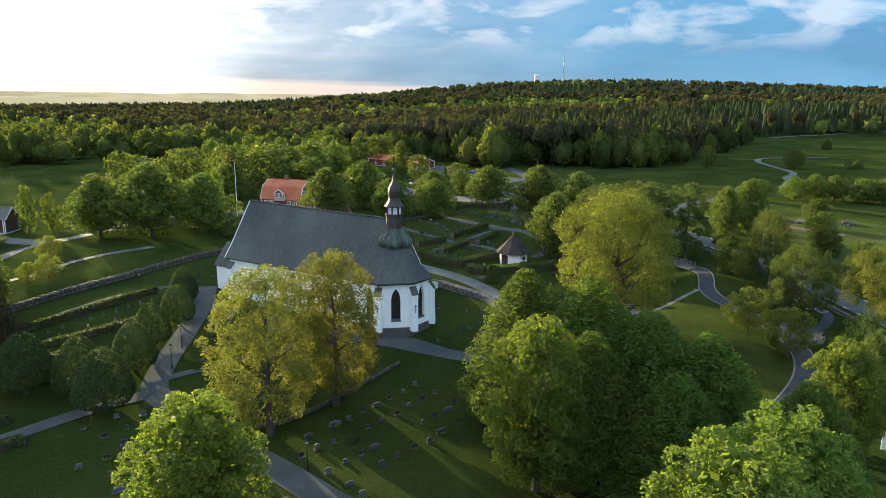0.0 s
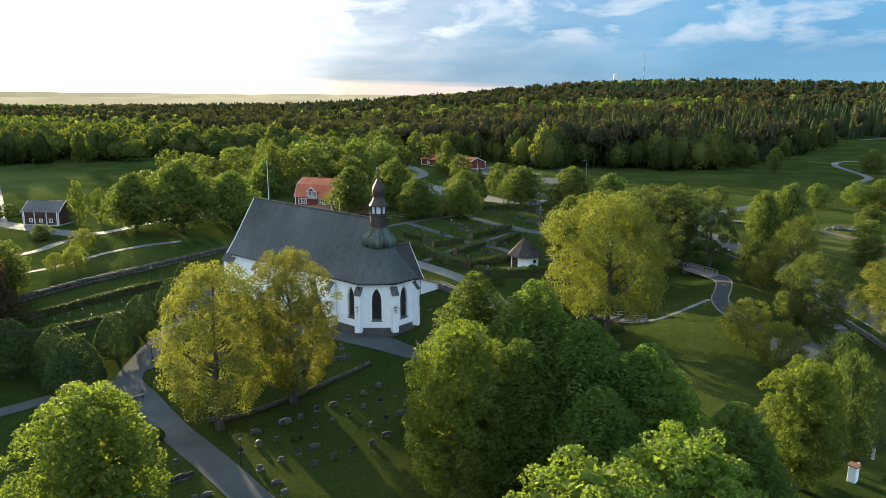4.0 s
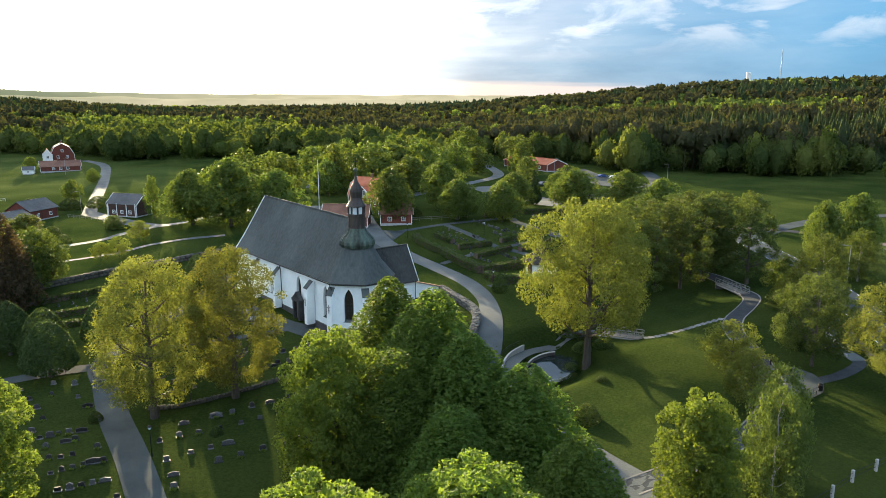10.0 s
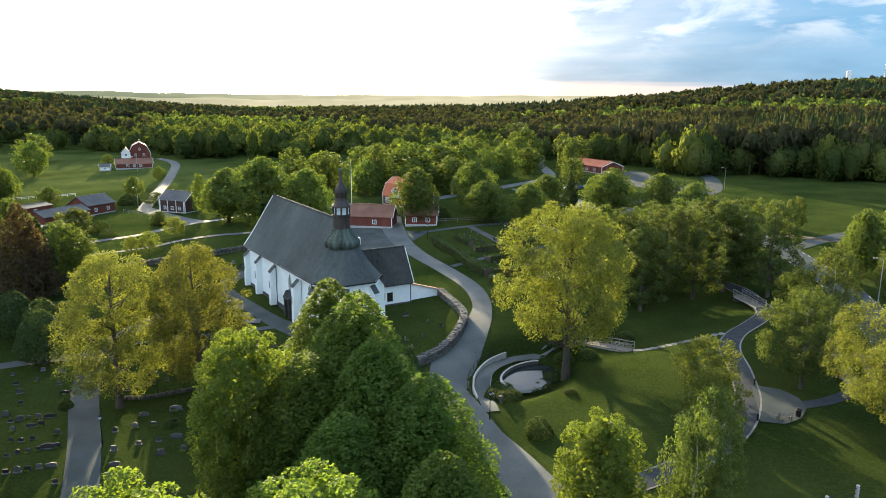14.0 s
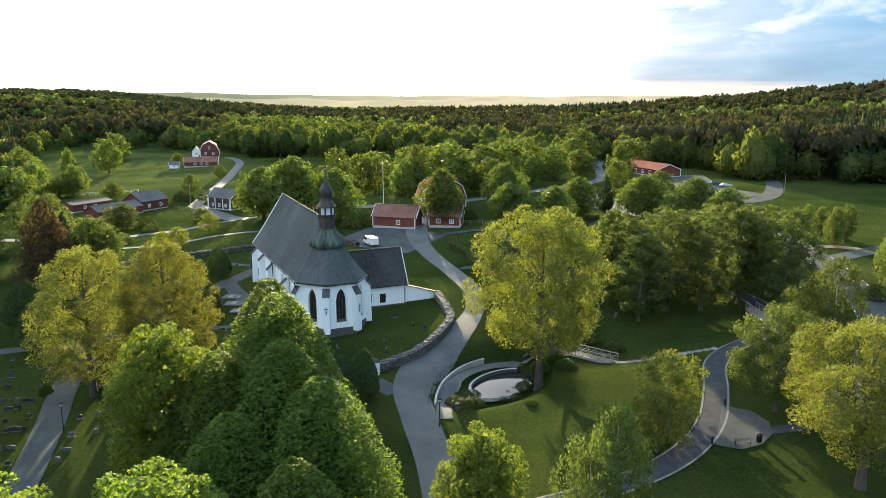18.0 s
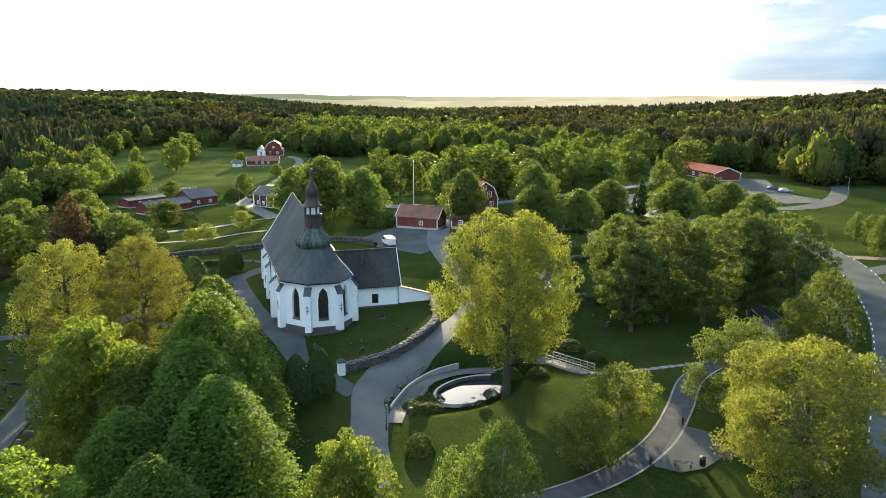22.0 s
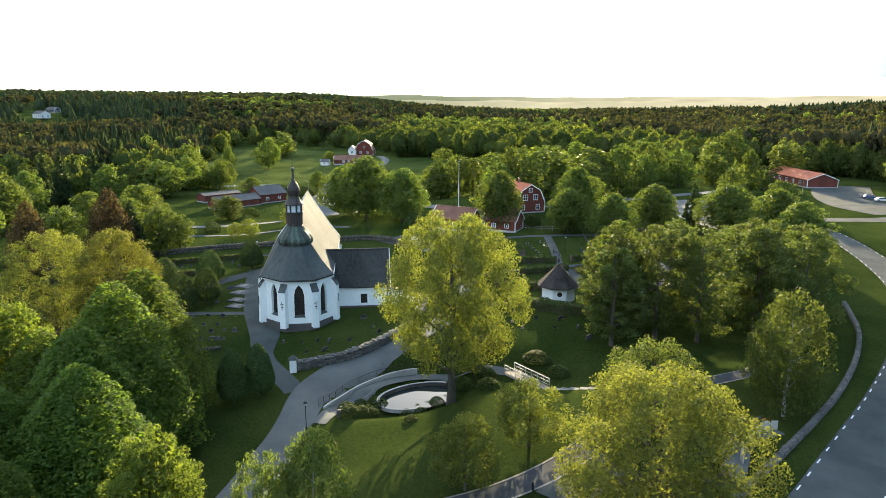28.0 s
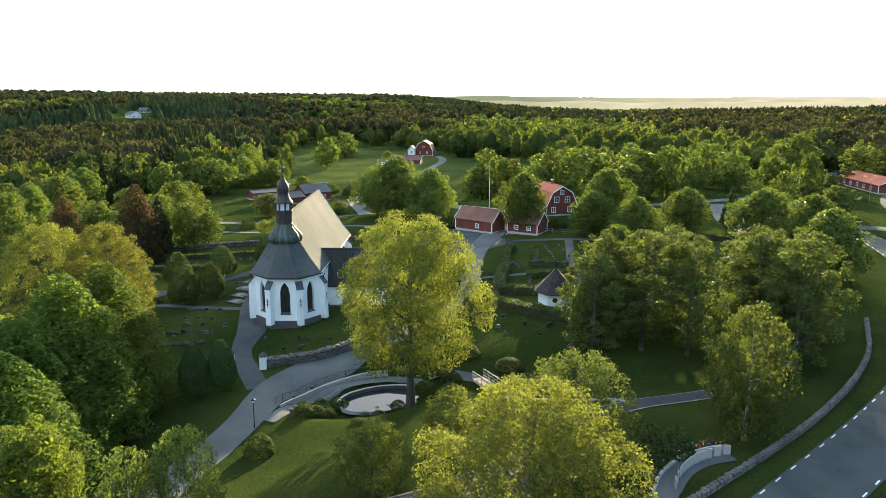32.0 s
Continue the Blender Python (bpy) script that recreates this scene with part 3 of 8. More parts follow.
def ribbon(pts, left, right, lift, cuts=5, step=1.0, smooth=True):
    """A strip laid on the ground along a line; left and right may change along it."""
    line = smooth_line(pts, step) if smooth else np.array(pts, float)
    s = side_of(line)
    q = np.linspace(0, 1, len(line))
    a = np.interp(q, np.linspace(0, 1, len(left)), left) if np.ndim(left) else np.full(len(line), left)
    b = np.interp(q, np.linspace(0, 1, len(right)), right) if np.ndim(right) else np.full(len(line), right)
    off = np.linspace(0, 1, cuts)[None] * (a + b)[:, None] - a[:, None]
    xy = line[:, None] + s[:, None] * off[..., None]
    z = height(xy[..., 0], xy[..., 1]) + lift
    verts = np.concatenate([xy, z[..., None]], -1).reshape(-1, 3)
    i = (np.arange(len(line) - 1)[:, None] * cuts + np.arange(cuts - 1)[None]).ravel()
    return verts, np.stack([i, i + 1, i + cuts + 1, i + cuts], 1)


def way(name, pts, left, right, material, label, category="path", lift=0.07, cuts=6):
    v, f = ribbon(pts, left, right, lift, cuts)
    return tagged(new(name, mesh_of(name, v, f, material, True)), label, category, kind="structure")


ROAD = [(92, -40), (83, 15), (76.2, 60), (72.6, 88), (71.0, 101), (70.0, 112), (69.1, 122), (68.1, 133), (66.4, 146), (64.3, 157), (60.5, 171), (54.8, 188), (47, 202), (36, 217), (24, 230), (13, 240)]
DRIVE = [(37, 67), (32.3, 72.8), (26.9, 79.6), (20.4, 87.0), (16.1, 92.1), (13.6, 99), (12.7, 107), (10.8, 115.5), (7.4, 124), (2, 132), (-7, 140.3), (-17.5, 149), (-27, 158.5), (-36, 171)]
CHURCH_WALK = [(14.5, 90.2), (9, 91.0), (3.0, 91.9), (-1.5, 93.7), (-6.5, 96.0), (-12.5, 98.4), (-18.2, 100.7), (-25.6, 104.4), (-35, 109.2), (-43, 114)]
SIDE_WALK = [(-18.0, 99.3), (-23, 95.0), (-28.7, 90.6), (-36.8, 85.0)]
GRAVE_WALK = [(2, 46), (-4, 53), (-11, 59.3), (-16.8, 64.2), (-24.5, 70.3), (-31.6, 76.8), (-36.6, 81.5), (-38.4, 89), (-39.4, 100), (-41, 112), (-44, 124)]
WEST_WALK = [(-36.6, 81), (-40.2, 78.6), (-43.5, 75.8), (-49, 70)]
PARK_PATH = [(35, 71), (41, 76), (46.4, 82.4), (49.6, 89.5), (50.6, 97.6), (49.6, 106), (48, 114.5), (48.6, 121.5), (51, 128.4), (52.6, 134.5), (52, 140), (49, 150), (44, 158)]
way("road", ROAD, 3.2, 3.2, ASPHALT, "grey asphalt public road curving past the park", "road")
way("side_road", [(57, 184), (64, 197), (71, 208), (86, 224), (110, 236)], 2.2, 2.2, ASPHALT, "grey side road turning off across the field", "road", 0.06)
way("drive", DRIVE, [1.8, 1.9, 2.1, 2.6, 3.6, 2.6, 1.6, 1.7, 1.8, 1.8, 1.9, 2.2, 2.6, 3.0], [4.6, 3.0, 2.1, 2.0, 2.4, 1.9, 1.6, 1.7, 1.8, 1.8, 1.9, 2.2, 2.6, 3.0], GRAVEL, "pale worn asphalt drive leading up past the church", "drive")
way("side_walk", SIDE_WALK, 0.75, 0.75, ASPHALT, "narrow grey walk between grave plots", "path", 0.06)
way("church_walk", CHURCH_WALK, 1.4, [1.4, 1.4, 1.6, 3.2, 3.0, 1.7, 1.4, 1.4, 1.4, 1.4], ASPHALT, "grey asphalt walk along the foot of the church", "path", 0.055)
way("grave_walk", GRAVE_WALK, 1.7, 1.7, ASPHALT, "grey asphalt walk through the graveyard", "path")
way("west_walk", WEST_WALK, 1.2, 1.2, ASPHALT, "grey asphalt walk turning off between clipped trees", "path", 0.06)
way("park_path", PARK_PATH, 1.25, 1.25, DARK_PATH, "dark asphalt park path between pale kerb lines", "path")
for left, right in ((-1.25, 1.47), (1.47, -1.25)):
    way("path_kerb", PARK_PATH, left, right, SETT, "row of pale setts along the park path", "kerb", 0.1, 2)

# ---- the church ----
CH = pose(-7.46, 103.43, 0, 0, 0, math.degrees(math.atan2(-0.562, 0.827)))      # x to the east end, y to the sacristy side
EAVE = 7.55
CORNERS = [(-32.2, -5.7), (0.9, -5.1), (4.6, -1.6), (4.6, 2.8), (0.9, 5.7), (-32.2, 5.7)]


def arch_top(u, half, spring, rise):
    """The height of a pointed arch at u from its middle."""
    r = (rise * rise + half * half) / (2 * half)
    return spring + math.sqrt(max(0.0, r * r - (abs(u) + r - half) ** 2))


def wall_panel(a, b, z0, z1, openings, deep=0.45, thick=0.9):
    """A wall from a to b with pointed openings (middle, half width, sill, spring, rise); returns the mesh and the openings' frames."""
    a, b = Vector((*a, 0)), Vector((*b, 0))
    along = (b - a).normalized()
    inward = Vector((-along.y, along.x, 0))
    length = (b - a).length
    bm = bmesh.new()

    def at(u, z, d=0.0):
        return bm.verts.new(a + along * u + inward * d + Vector((0, 0, z)))

    def quad(*p):
        bm.faces.new([at(*q) for q in p])

    u = 0.0
    for mid, half, sill, spring, rise in sorted(openings):
        quad((u, z0), (mid - half, z0), (mid - half, z1), (u, z1))
        quad((mid - half, z0), (mid + half, z0), (mid + half, sill), (mid - half, sill))
        us = [mid - half + 2 * half * i / 10 for i in range(11)]
        tops = [arch_top(v - mid, half, spring, rise) if rise else spring for v in us]
        for i in range(10):
            quad((us[i], tops[i]), (us[i + 1], tops[i + 1]), (us[i + 1], z1), (us[i], z1))
            quad((us[i], tops[i]), (us[i], tops[i], deep), (us[i + 1], tops[i + 1], deep), (us[i + 1], tops[i + 1]))
        quad((mid - half, sill), (mid + half, sill), (mid + half, sill + 0.25, deep), (mid - half, sill + 0.25, deep))
        for v in (mid - half, mid + half):
            quad((v, sill), (v, sill + 0.25, deep), (v, spring, deep), (v, spring))
        u = mid + half
    quad((u, z0), (length, z0), (length, z1), (u, z1))
    quad((0, z0, thick), (length, z0, thick), (length, z1, thick), (0, z1, thick))
    quad((0, z0), (0, z0, thick), (0, z1, thick), (0, z1))
    quad((length, z0), (length, z0, thick), (length, z1, thick), (length, z1))
    quad((0, z1), (length, z1), (length, z1, thick), (0, z1, thick))
    bmesh.ops.remove_doubles(bm, verts=bm.verts, dist=0.001)
    return bm, a, along, inward


def church_window(parent, a, along, inward, mid, half, sill, spring, rise, deep=0.4):
    """Dark leaded glass in a recess, with its bars and a sloping dark sill."""
    bm = bmesh.new()
    us = [mid - half + 2 * half * i / 10 for i in range(11)]
    tops = [arch_top(v - mid, half, spring, rise) if rise else spring for v in us]
    ring = [a + along * (mid - half) + inward * deep + Vector((0, 0, sill)), a + along * (mid + half) + inward * deep + Vector((0, 0, sill))]
    ring += [a + along * v + inward * deep + Vector((0, 0, t)) for v, t in zip(us[::-1], tops[::-1])]
    bm.faces.new([bm.verts.new(p) for p in ring])
    win = part("window", bm, GLASS_DARK, parent, "dark leaded window glass under a pointed arch")
    bm = bmesh.new()
    for v in (mid - half / 3, mid + half / 3):
        p = a + along * v + inward * (deep - 0.04)
        add_tube(bm, p + Vector((0, 0, sill)), p + Vector((0, 0, spring + rise * 0.55)), 0.03, sides=4)
    z = sill + 0.5
    while z < spring:
        p, q = (a + along * v + inward * (deep - 0.04) + Vector((0, 0, z)) for v in (mid - half, mid + half))
        add_tube(bm, p, q, 0.02, sides=4)
        z += 0.55
    part("lattice", bm, DARK_METAL, win)
    bm = bmesh.new()
    c = [a + along * (mid - half * s) + inward * d + Vector((0, 0, z)) for s, d, z in ((1.22, -0.06, sill - 0.02), (-1.22, -0.06, sill - 0.02), (-1.0, deep, sill + 0.3), (1.0, deep, sill + 0.3))]
    add_slab(bm, c, 0.05)
    part("sill", bm, SHINGLE, win, "dark sloping sheet sill")
    return win


def buttress(parent, foot, out, width=0.95, depth=0.75, top=6.9):
    """A stepless white buttress with a dark sloping cap."""
    out = Vector((*out, 0)).normalized()
    side = Vector((-out.y, out.x, 0))
    f = Vector((*foot, 0))
    bm = bmesh.new()
    pts = []
    for s, d, z in ((-1, -0.3, 0.0), (1, -0.3, 0.0), (1, depth + 0.12, 0.0), (-1, depth + 0.12, 0.0), (-1, -0.3, top), (1, -0.3, top), (1, depth, top - 1.0), (-1, depth, top - 1.0)):
        pts.append(bm.verts.new(f + side * (s * width / 2) + out * d + Vector((0, 0, z))))
    for q in ((0, 1, 5, 4), (1, 2, 6, 5), (2, 3, 7, 6), (3, 0, 4, 7), (4, 5, 6, 7), (3, 2, 1, 0)):
        bm.faces.new([pts[i] for i in q])
    bmesh.ops.bevel(bm, geom=bm.edges[:], offset=0.03, segments=1, affect="EDGES")
    ob = part("buttress", bm, PLASTER, parent)
    bm = bmesh.new()
    w = width / 2 + 0.1
    add_slab(bm, [f + side * (s * w) + out * d + Vector((0, 0, z)) for s, d, z in ((-1, 0.0, top + 0.02), (1, 0.0, top + 0.02), (1, depth + 0.15, top - 1.15), (-1, depth + 0.15, top - 1.15))], 0.09)
    part("cap", bm, SHINGLE, ob, "dark shingled sloping cap")
    bm = bmesh.new()
    c = f + out * (depth + 0.13)
    add_tube(bm, c + Vector((0, 0, 3.0)), c + Vector((0, 0, 4.3)), 0.045, sides=4)
    for z, w in ((3.95, 0.28), (3.45, 0.18)):
        add_tube(bm, c - side * w + Vector((0, 0, z)), c + side * w + Vector((0, 0, z)), 0.04, sides=4)
    part("wall_anchor", bm, DARK_METAL, ob, "black wrought-iron wall anchor cross")
    return ob


def roof_side(parent, name, quads, material, thick=0.16):
    bm = bmesh.new()
    for q in quads:
        add_slab(bm, q, thick)
    return part(name, bm, material, parent)


def make_church():
    church = thing("church", CH, "white limewashed stone church with steep dark roof and onion-domed turret", "church")
    wins = {0: [(13.0, 0.75, 1.6, 3.9, 1.3), (22.6, 0.75, 1.9, 5.0, 1.6), (31.2, 0.75, 1.7, 5.0, 1.7)], 1: [(2.55, 0.72, 1.55, 4.9, 1.7)], 2: [(2.2, 0.78, 1.55, 4.9, 1.75)], 3: [(2.35, 0.72, 1.55, 4.9, 1.7)],
            4: [(14.5, 0.8, 1.8, 5.0, 1.6), (26.0, 0.8, 1.8, 5.0, 1.6)], 5: []}
    for i in range(6):
        a, b = CORNERS[i], CORNERS[(i + 1) % 6]
        bm, base, along, inward = wall_panel(a, b, -0.3, EAVE, wins[i])
        part("wall", bm, PLASTER, church)
        for w in wins[i]:
            church_window(church, base, along, inward, *w)
        # plinth course
        bm = bmesh.new()
        d = (Vector(b) - Vector(a)).normalized()
        out = Vector((d.y, -d.x))
        p, q = Vector(a) - d * 0.1, Vector(b) + d * 0.1
        add_prism(bm, [p + out * 0.14, q + out * 0.14, q - out * 0.3, p - out * 0.3], -0.9, 0.55)
        part("plinth", bm, PLINTH, church, "dark stone plinth course")
        # eaves cornice
        bm = bmesh.new()
        add_prism(bm, [p + out * 0.22, q + out * 0.22, q - out * 0.1, p - out * 0.1], EAVE - 0.28, EAVE - 0.02)
        part("cornice", bm, PLASTER, church)
    # buttresses: long sides, then the corners of the choir
    for x in (-31.5, -24.4, -16.2, -4.7):
        buttress(church, (x, -5.6), (0, -1), depth=1.0)
    for x in (-31.5, -24.4, -17.0):
        buttress(church, (x, 5.6), (0, 1), depth=1.0)
    for i in range(1, 5):
        a, b, c = (Vector(CORNERS[k]) for k in (i - 1, i, (i + 1) % 6))
        n1, n2 = ((b - a).normalized(), (c - b).normalized())
        out = Vector((n1.y, -n1.x)) + Vector((n2.y, -n2.x))
        buttress(church, b, out)
    # gables of the nave
    bm = bmesh.new()
    for x0, x1 in ((-32.2, -31.3),):
        v = [[bm.verts.new((x, y, z)) for y, z in ((-5.7, EAVE), (-4.3, 9.9), (0, 16.5), (4.3, 9.9), (5.7, EAVE))] for x in (x0, x1)]
        bm.faces.new(v[0]); bm.faces.new(v[1][::-1])
        for i in range(4):
            bm.faces.new((v[0][i], v[0][i + 1], v[1][i + 1], v[1][i]))
    part("gable", bm, PLASTER, church)
    # roof: two slopes with a bellcast at the eaves, and the three hips over the choir
    ex, ridge_w, ridge_e = -32.9, 16.8, 16.4
    lower, mid = 6.25, 4.4
    for s, name in ((-1, "roof_slope"), (1, "roof_slope")):
        east_low = (1.35, s * 5.5 + (0.3 if s > 0 else 0), EAVE)
        east_mid = (0.75, s * 3.95, 9.9)
        roof_side(church, name, [[(ex, s * lower, EAVE - 0.1), east_low, east_mid, (ex, s * mid, 9.95)], [(ex, s * mid, 9.95), east_mid, (0.0, 0.0, ridge_e), (ex, 0, ridge_w)]], SHINGLE)
    low = [(1.35, -5.5, EAVE), (5.1, -1.8, EAVE), (5.1, 3.0, EAVE), (1.35, 5.8, EAVE)]
    up = [(0.75, -3.95, 9.9), (3.5, -1.2, 9.9), (3.5, 1.6, 9.9), (0.75, 3.95, 9.9)]
    for i in range(3):
        roof_side(church, "roof_hip", [[low[i], low[i + 1], up[i + 1], up[i]], [up[i], up[i + 1], (0.02, 0.0, ridge_e)]], SHINGLE)
    bm = bmesh.new()
    add_tube(bm, (ex - 0.05, 0, ridge_w + 0.03), (-1.2, 0, ridge_e + 0.1), 0.11, sides=6)
    part("ridge_cap", bm, SHINGLE, church, "dark ridge capping")
    for x, y in ((-32.95, 1), (-32.95, -1)):
        bm = bmesh.new()
        add_tube(bm, (ex - 0.04, 0, ridge_w), (ex - 0.04, y * mid, 9.95), 0.09, sides=4)
        add_tube(bm, (ex - 0.04, y * mid, 9.95), (ex - 0.04, y * lower, EAVE - 0.1), 0.09, sides=4)
        part("bargeboard", bm, WHITE_TRIM, church, "pale gable edge board")
    # gutters and downpipes
    for (x, y), (x2, y2) in (((-32.5, -6.3), (1.3, -5.6)), ((-32.5, 6.3), (1.3, 5.9)), ((1.35, -5.6), (5.15, -1.85)), ((5.18, -1.85), (5.18, 3.05)), ((5.15, 3.05), (1.35, 5.9))):
        part("gutter", tube((x, y, EAVE - 0.12), (x2, y2, EAVE - 0.12), 0.09), DARK_METAL, church)
    for x, y, dx, dy in ((1.15, -5.35, 0, -0.5), (1.0, 6.0, 0, 0.5), (-14.9, -5.85, 0, -0.3)):
        bm = bmesh.new()
        add_tube(bm, (x, y + dy * 0.6, EAVE - 0.15), (x, y, EAVE - 0.9), 0.07)
        add_tube(bm, (x, y, EAVE - 0.9), (x, y, 0.1), 0.07)
        part("downpipe", bm, DARK_METAL, church, "black downpipe")
    # north portal
    bm = bmesh.new()
    add_box(bm, (-10.0, -6.35, -0.3), (-9.45, -5.5, 2.7), 0.04)
    add_box(bm, (-8.15, -6.35, -0.3), (-7.6, -5.5, 2.7), 0.04)
    add_box(bm, (-10.15, -6.42, 2.7), (-7.45, -5.5, 3.15), 0.04)
    v = [[bm.verts.new((px, py, pz)) for px, pz in ((-10.1, 3.15), (-7.5, 3.15), (-8.2, 3.75), (-8.8, 4.3), (-9.4, 3.75))] for py in (-6.3, -5.6)]
    bm.faces.new(v[0]); bm.faces.new(v[1][::-1])
    for i in range(5):
        bm.faces.new((v[0][i], v[0][(i + 1) % 5], v[1][(i + 1) % 5], v[1][i]))
    portal = part("portal", bm, GRANITE, church, "carved grey sandstone portal surround")
    part("door", box((-9.45, -5.85, -0.2), (-8.15, -5.72, 2.7)), WOOD, portal, "dark plank church door")
    # west porch
    bm = bmesh.new()
    add_box(bm, (-39.6, -3.0, -0.4), (-32.2, 3.0, 5.0))
    v = [[bm.verts.new((x, y, z)) for y, z in ((-3.0, 5.0), (0, 8.4), (3.0, 5.0))] for x in (-39.6, -32.2)]
    bm.faces.new(v[0]); bm.faces.new(v[1][::-1])
    porch = part("west_porch", bm, PLASTER, church, "low white west porch")
    for s in (-1, 1):
        bm = bmesh.new()
        add_slab(bm, [(-39.95, s * 3.35, 4.65), (-32.2, s * 3.35, 4.65), (-32.2, 0, 8.6), (-39.95, 0, 8.6)], 0.14)
        part("porch_roof", bm, SHINGLE, porch)
    part("porch_door", box((-39.72, -0.75, -0.3), (-39.55, 0.75, 2.3)), WOOD, porch, "dark plank porch door")
    # sacristy
    x0, x1, y1, e2, r2 = -11.2, -5.2, 14.8, 4.0, 9.5
    bm = bmesh.new()
    v = [[bm.verts.new((x, y, z)) for x, z in ((x0, -0.6), (x1, -0.6), (x1, e2), ((x0 + x1) / 2, r2 - 0.2), (x0, e2))] for y in (5.4, y1)]
    bm.faces.new(v[0]); bm.faces.new(v[1][::-1])
    for i in range(5):
        bm.faces.new((v[0][i], v[0][(i + 1) % 5], v[1][(i + 1) % 5], v[1][i]))
    sac = part("sacristy", bm, PLASTER, church, "white limewashed sacristy wing")
    for s in (-1, 1):
        xa, xm = (x1 + 0.4, (x0 + x1) / 2) if s > 0 else (x0 - 0.4, (x0 + x1) / 2)
        bm = bmesh.new()
        add_slab(bm, [(xa, 4.0, e2 - 0.35), (xa, y1 + 0.3, e2 - 0.35), (xm, y1 + 0.3, r2), (xm, 4.0, r2)], 0.15)
        part("sacristy_roof", bm, DARK_SHINGLE, sac)
    part("sacristy_ridge", tube(((x0 + x1) / 2, 2.5, r2 + 0.05), ((x0 + x1) / 2, y1 + 0.32, r2 + 0.05), 0.1), SHINGLE, sac)
    for s in (-1, 1):
        bm = bmesh.new()
        add_slab(bm, [((x0 + x1) / 2, y1 + 0.3, r2 + 0.03), ((x0 + x1) / 2 + s * 3.45, y1 + 0.3, e2 - 0.38), ((x0 + x1) / 2 + s * 3.45, y1 + 0.42, e2 - 0.38), ((x0 + x1) / 2, y1 + 0.42, r2 + 0.03)], 0.2)
        part("verge", bm, WHITE_TRIM, sac)
    part("sacristy_plinth", box((x0 - 0.1, 5.6, -0.9), (x1 + 0.12, y1 + 0.1, 0.3)), PLINTH, sac, "dark stone plinth")
    bm = bmesh.new()
    add_prism(bm, [(x1 + 0.03, 10.1), (x1 + 0.03, 11.2), (x1 - 0.05, 11.2), (x1 - 0.05, 10.1)], 0.75, 2.35)
    w = part("sacristy_window", bm, GLASS_DARK, sac, "small dark window with rounded head")
    bm = bmesh.new()
    for ya, yb in ((9.9, 10.1), (11.2, 11.4)):
        add_box(bm, (x1, ya, 0.65), (x1 + 0.1, yb, 2.5), 0.02)
    add_box(bm, (x1, 9.9, 2.35), (x1 + 0.1, 11.4, 2.6), 0.02)
    part("surround", bm, PLASTER, w)
    part("sacristy_downpipe", tube((x1 + 0.12, y1 - 0.15, e2 - 0.2), (x1 + 0.12, y1 - 0.15, 0.0), 0.06), DARK_METAL, sac)
    part("sacristy_gutter", tube((x1 + 0.48, 5.9, e2 - 0.4), (x1 + 0.48, y1 + 0.2, e2 - 0.4), 0.08), DARK_METAL, sac)
    # turret: bell-shaped skirt, open lantern, onion, ball and cross
    turret = part("turret_skirt", lathe([(1.95, 12.2), (2.42, 12.42), (2.56, 12.85), (2.5, 13.3), (2.2, 13.85), (1.68, 14.4), (1.4, 14.85), (1.31, 15.2)], 32, 0.13, 0.085), COPPER, church, "ribbed green-black copper turret skirt")
    part("turret_neck", lathe([(1.30, 15.1), (1.32, 15.25), (1.27, 15.3), (1.25, 16.2), (1.25, 16.8), (1.30, 17.18)], 32, 0.13, 0.025), BROWN_COPPER, turret, "dark brown streaked copper neck")
    part("lantern_sill", lathe([(1.28, 17.15), (1.46, 17.2), (1.46, 17.36), (1.28, 17.4)], 8, 0.39), BROWN_COPPER, turret)
    part("lantern_glass", lathe([(1.14, 17.38), (1.14, 18.5)], 8, 0.39), GLASS_SKY, turret, "milky glazing in the lantern")
    for i in range(8):
        a = 0.39 + i * math.tau / 8
        c, s = math.cos(a), math.sin(a)
        part("lantern_post", tube((1.2 * c, 1.2 * s, 17.36), (1.2 * c, 1.2 * s, 18.55), 0.15, sides=5), BROWN_COPPER, turret)
    onion = part("onion_dome", lathe([(1.25, 18.45), (1.5, 18.5), (1.5, 18.58), (1.15, 19.0), (0.92, 19.45), (0.84, 19.85), (0.92, 20.3), (0.97, 20.75), (0.9, 21.2), (0.68, 21.65), (0.42, 22.05), (0.25, 22.5), (0.17, 23.1), (0.12, 23.7)], 16, 0.2, 0.02), BROWN_COPPER, turret, "dark brown ribbed onion dome")
    part("ball", lathe([(0.05, 23.65), (0.22, 23.75), (0.3, 24.0), (0.22, 24.25), (0.05, 24.35)], 12), COPPER, onion)
    bm = bmesh.new()
    add_tube(bm, (0, 0, 24.3), (0, 0, 25.75), 0.05, sides=5)
    add_tube(bm, (-0.42, 0, 25.2), (0.42, 0, 25.2), 0.045, sides=5)
    for p in ((-0.42, 0, 25.2), (0.42, 0, 25.2), (0, 0, 25.75)):
        add_box(bm, [v - 0.08 for v in p], [v + 0.08 for v in p], 0.02)
    part("cross", bm, DARK_METAL, onion, "wrought-iron cross on the turret")
    return church


make_church()

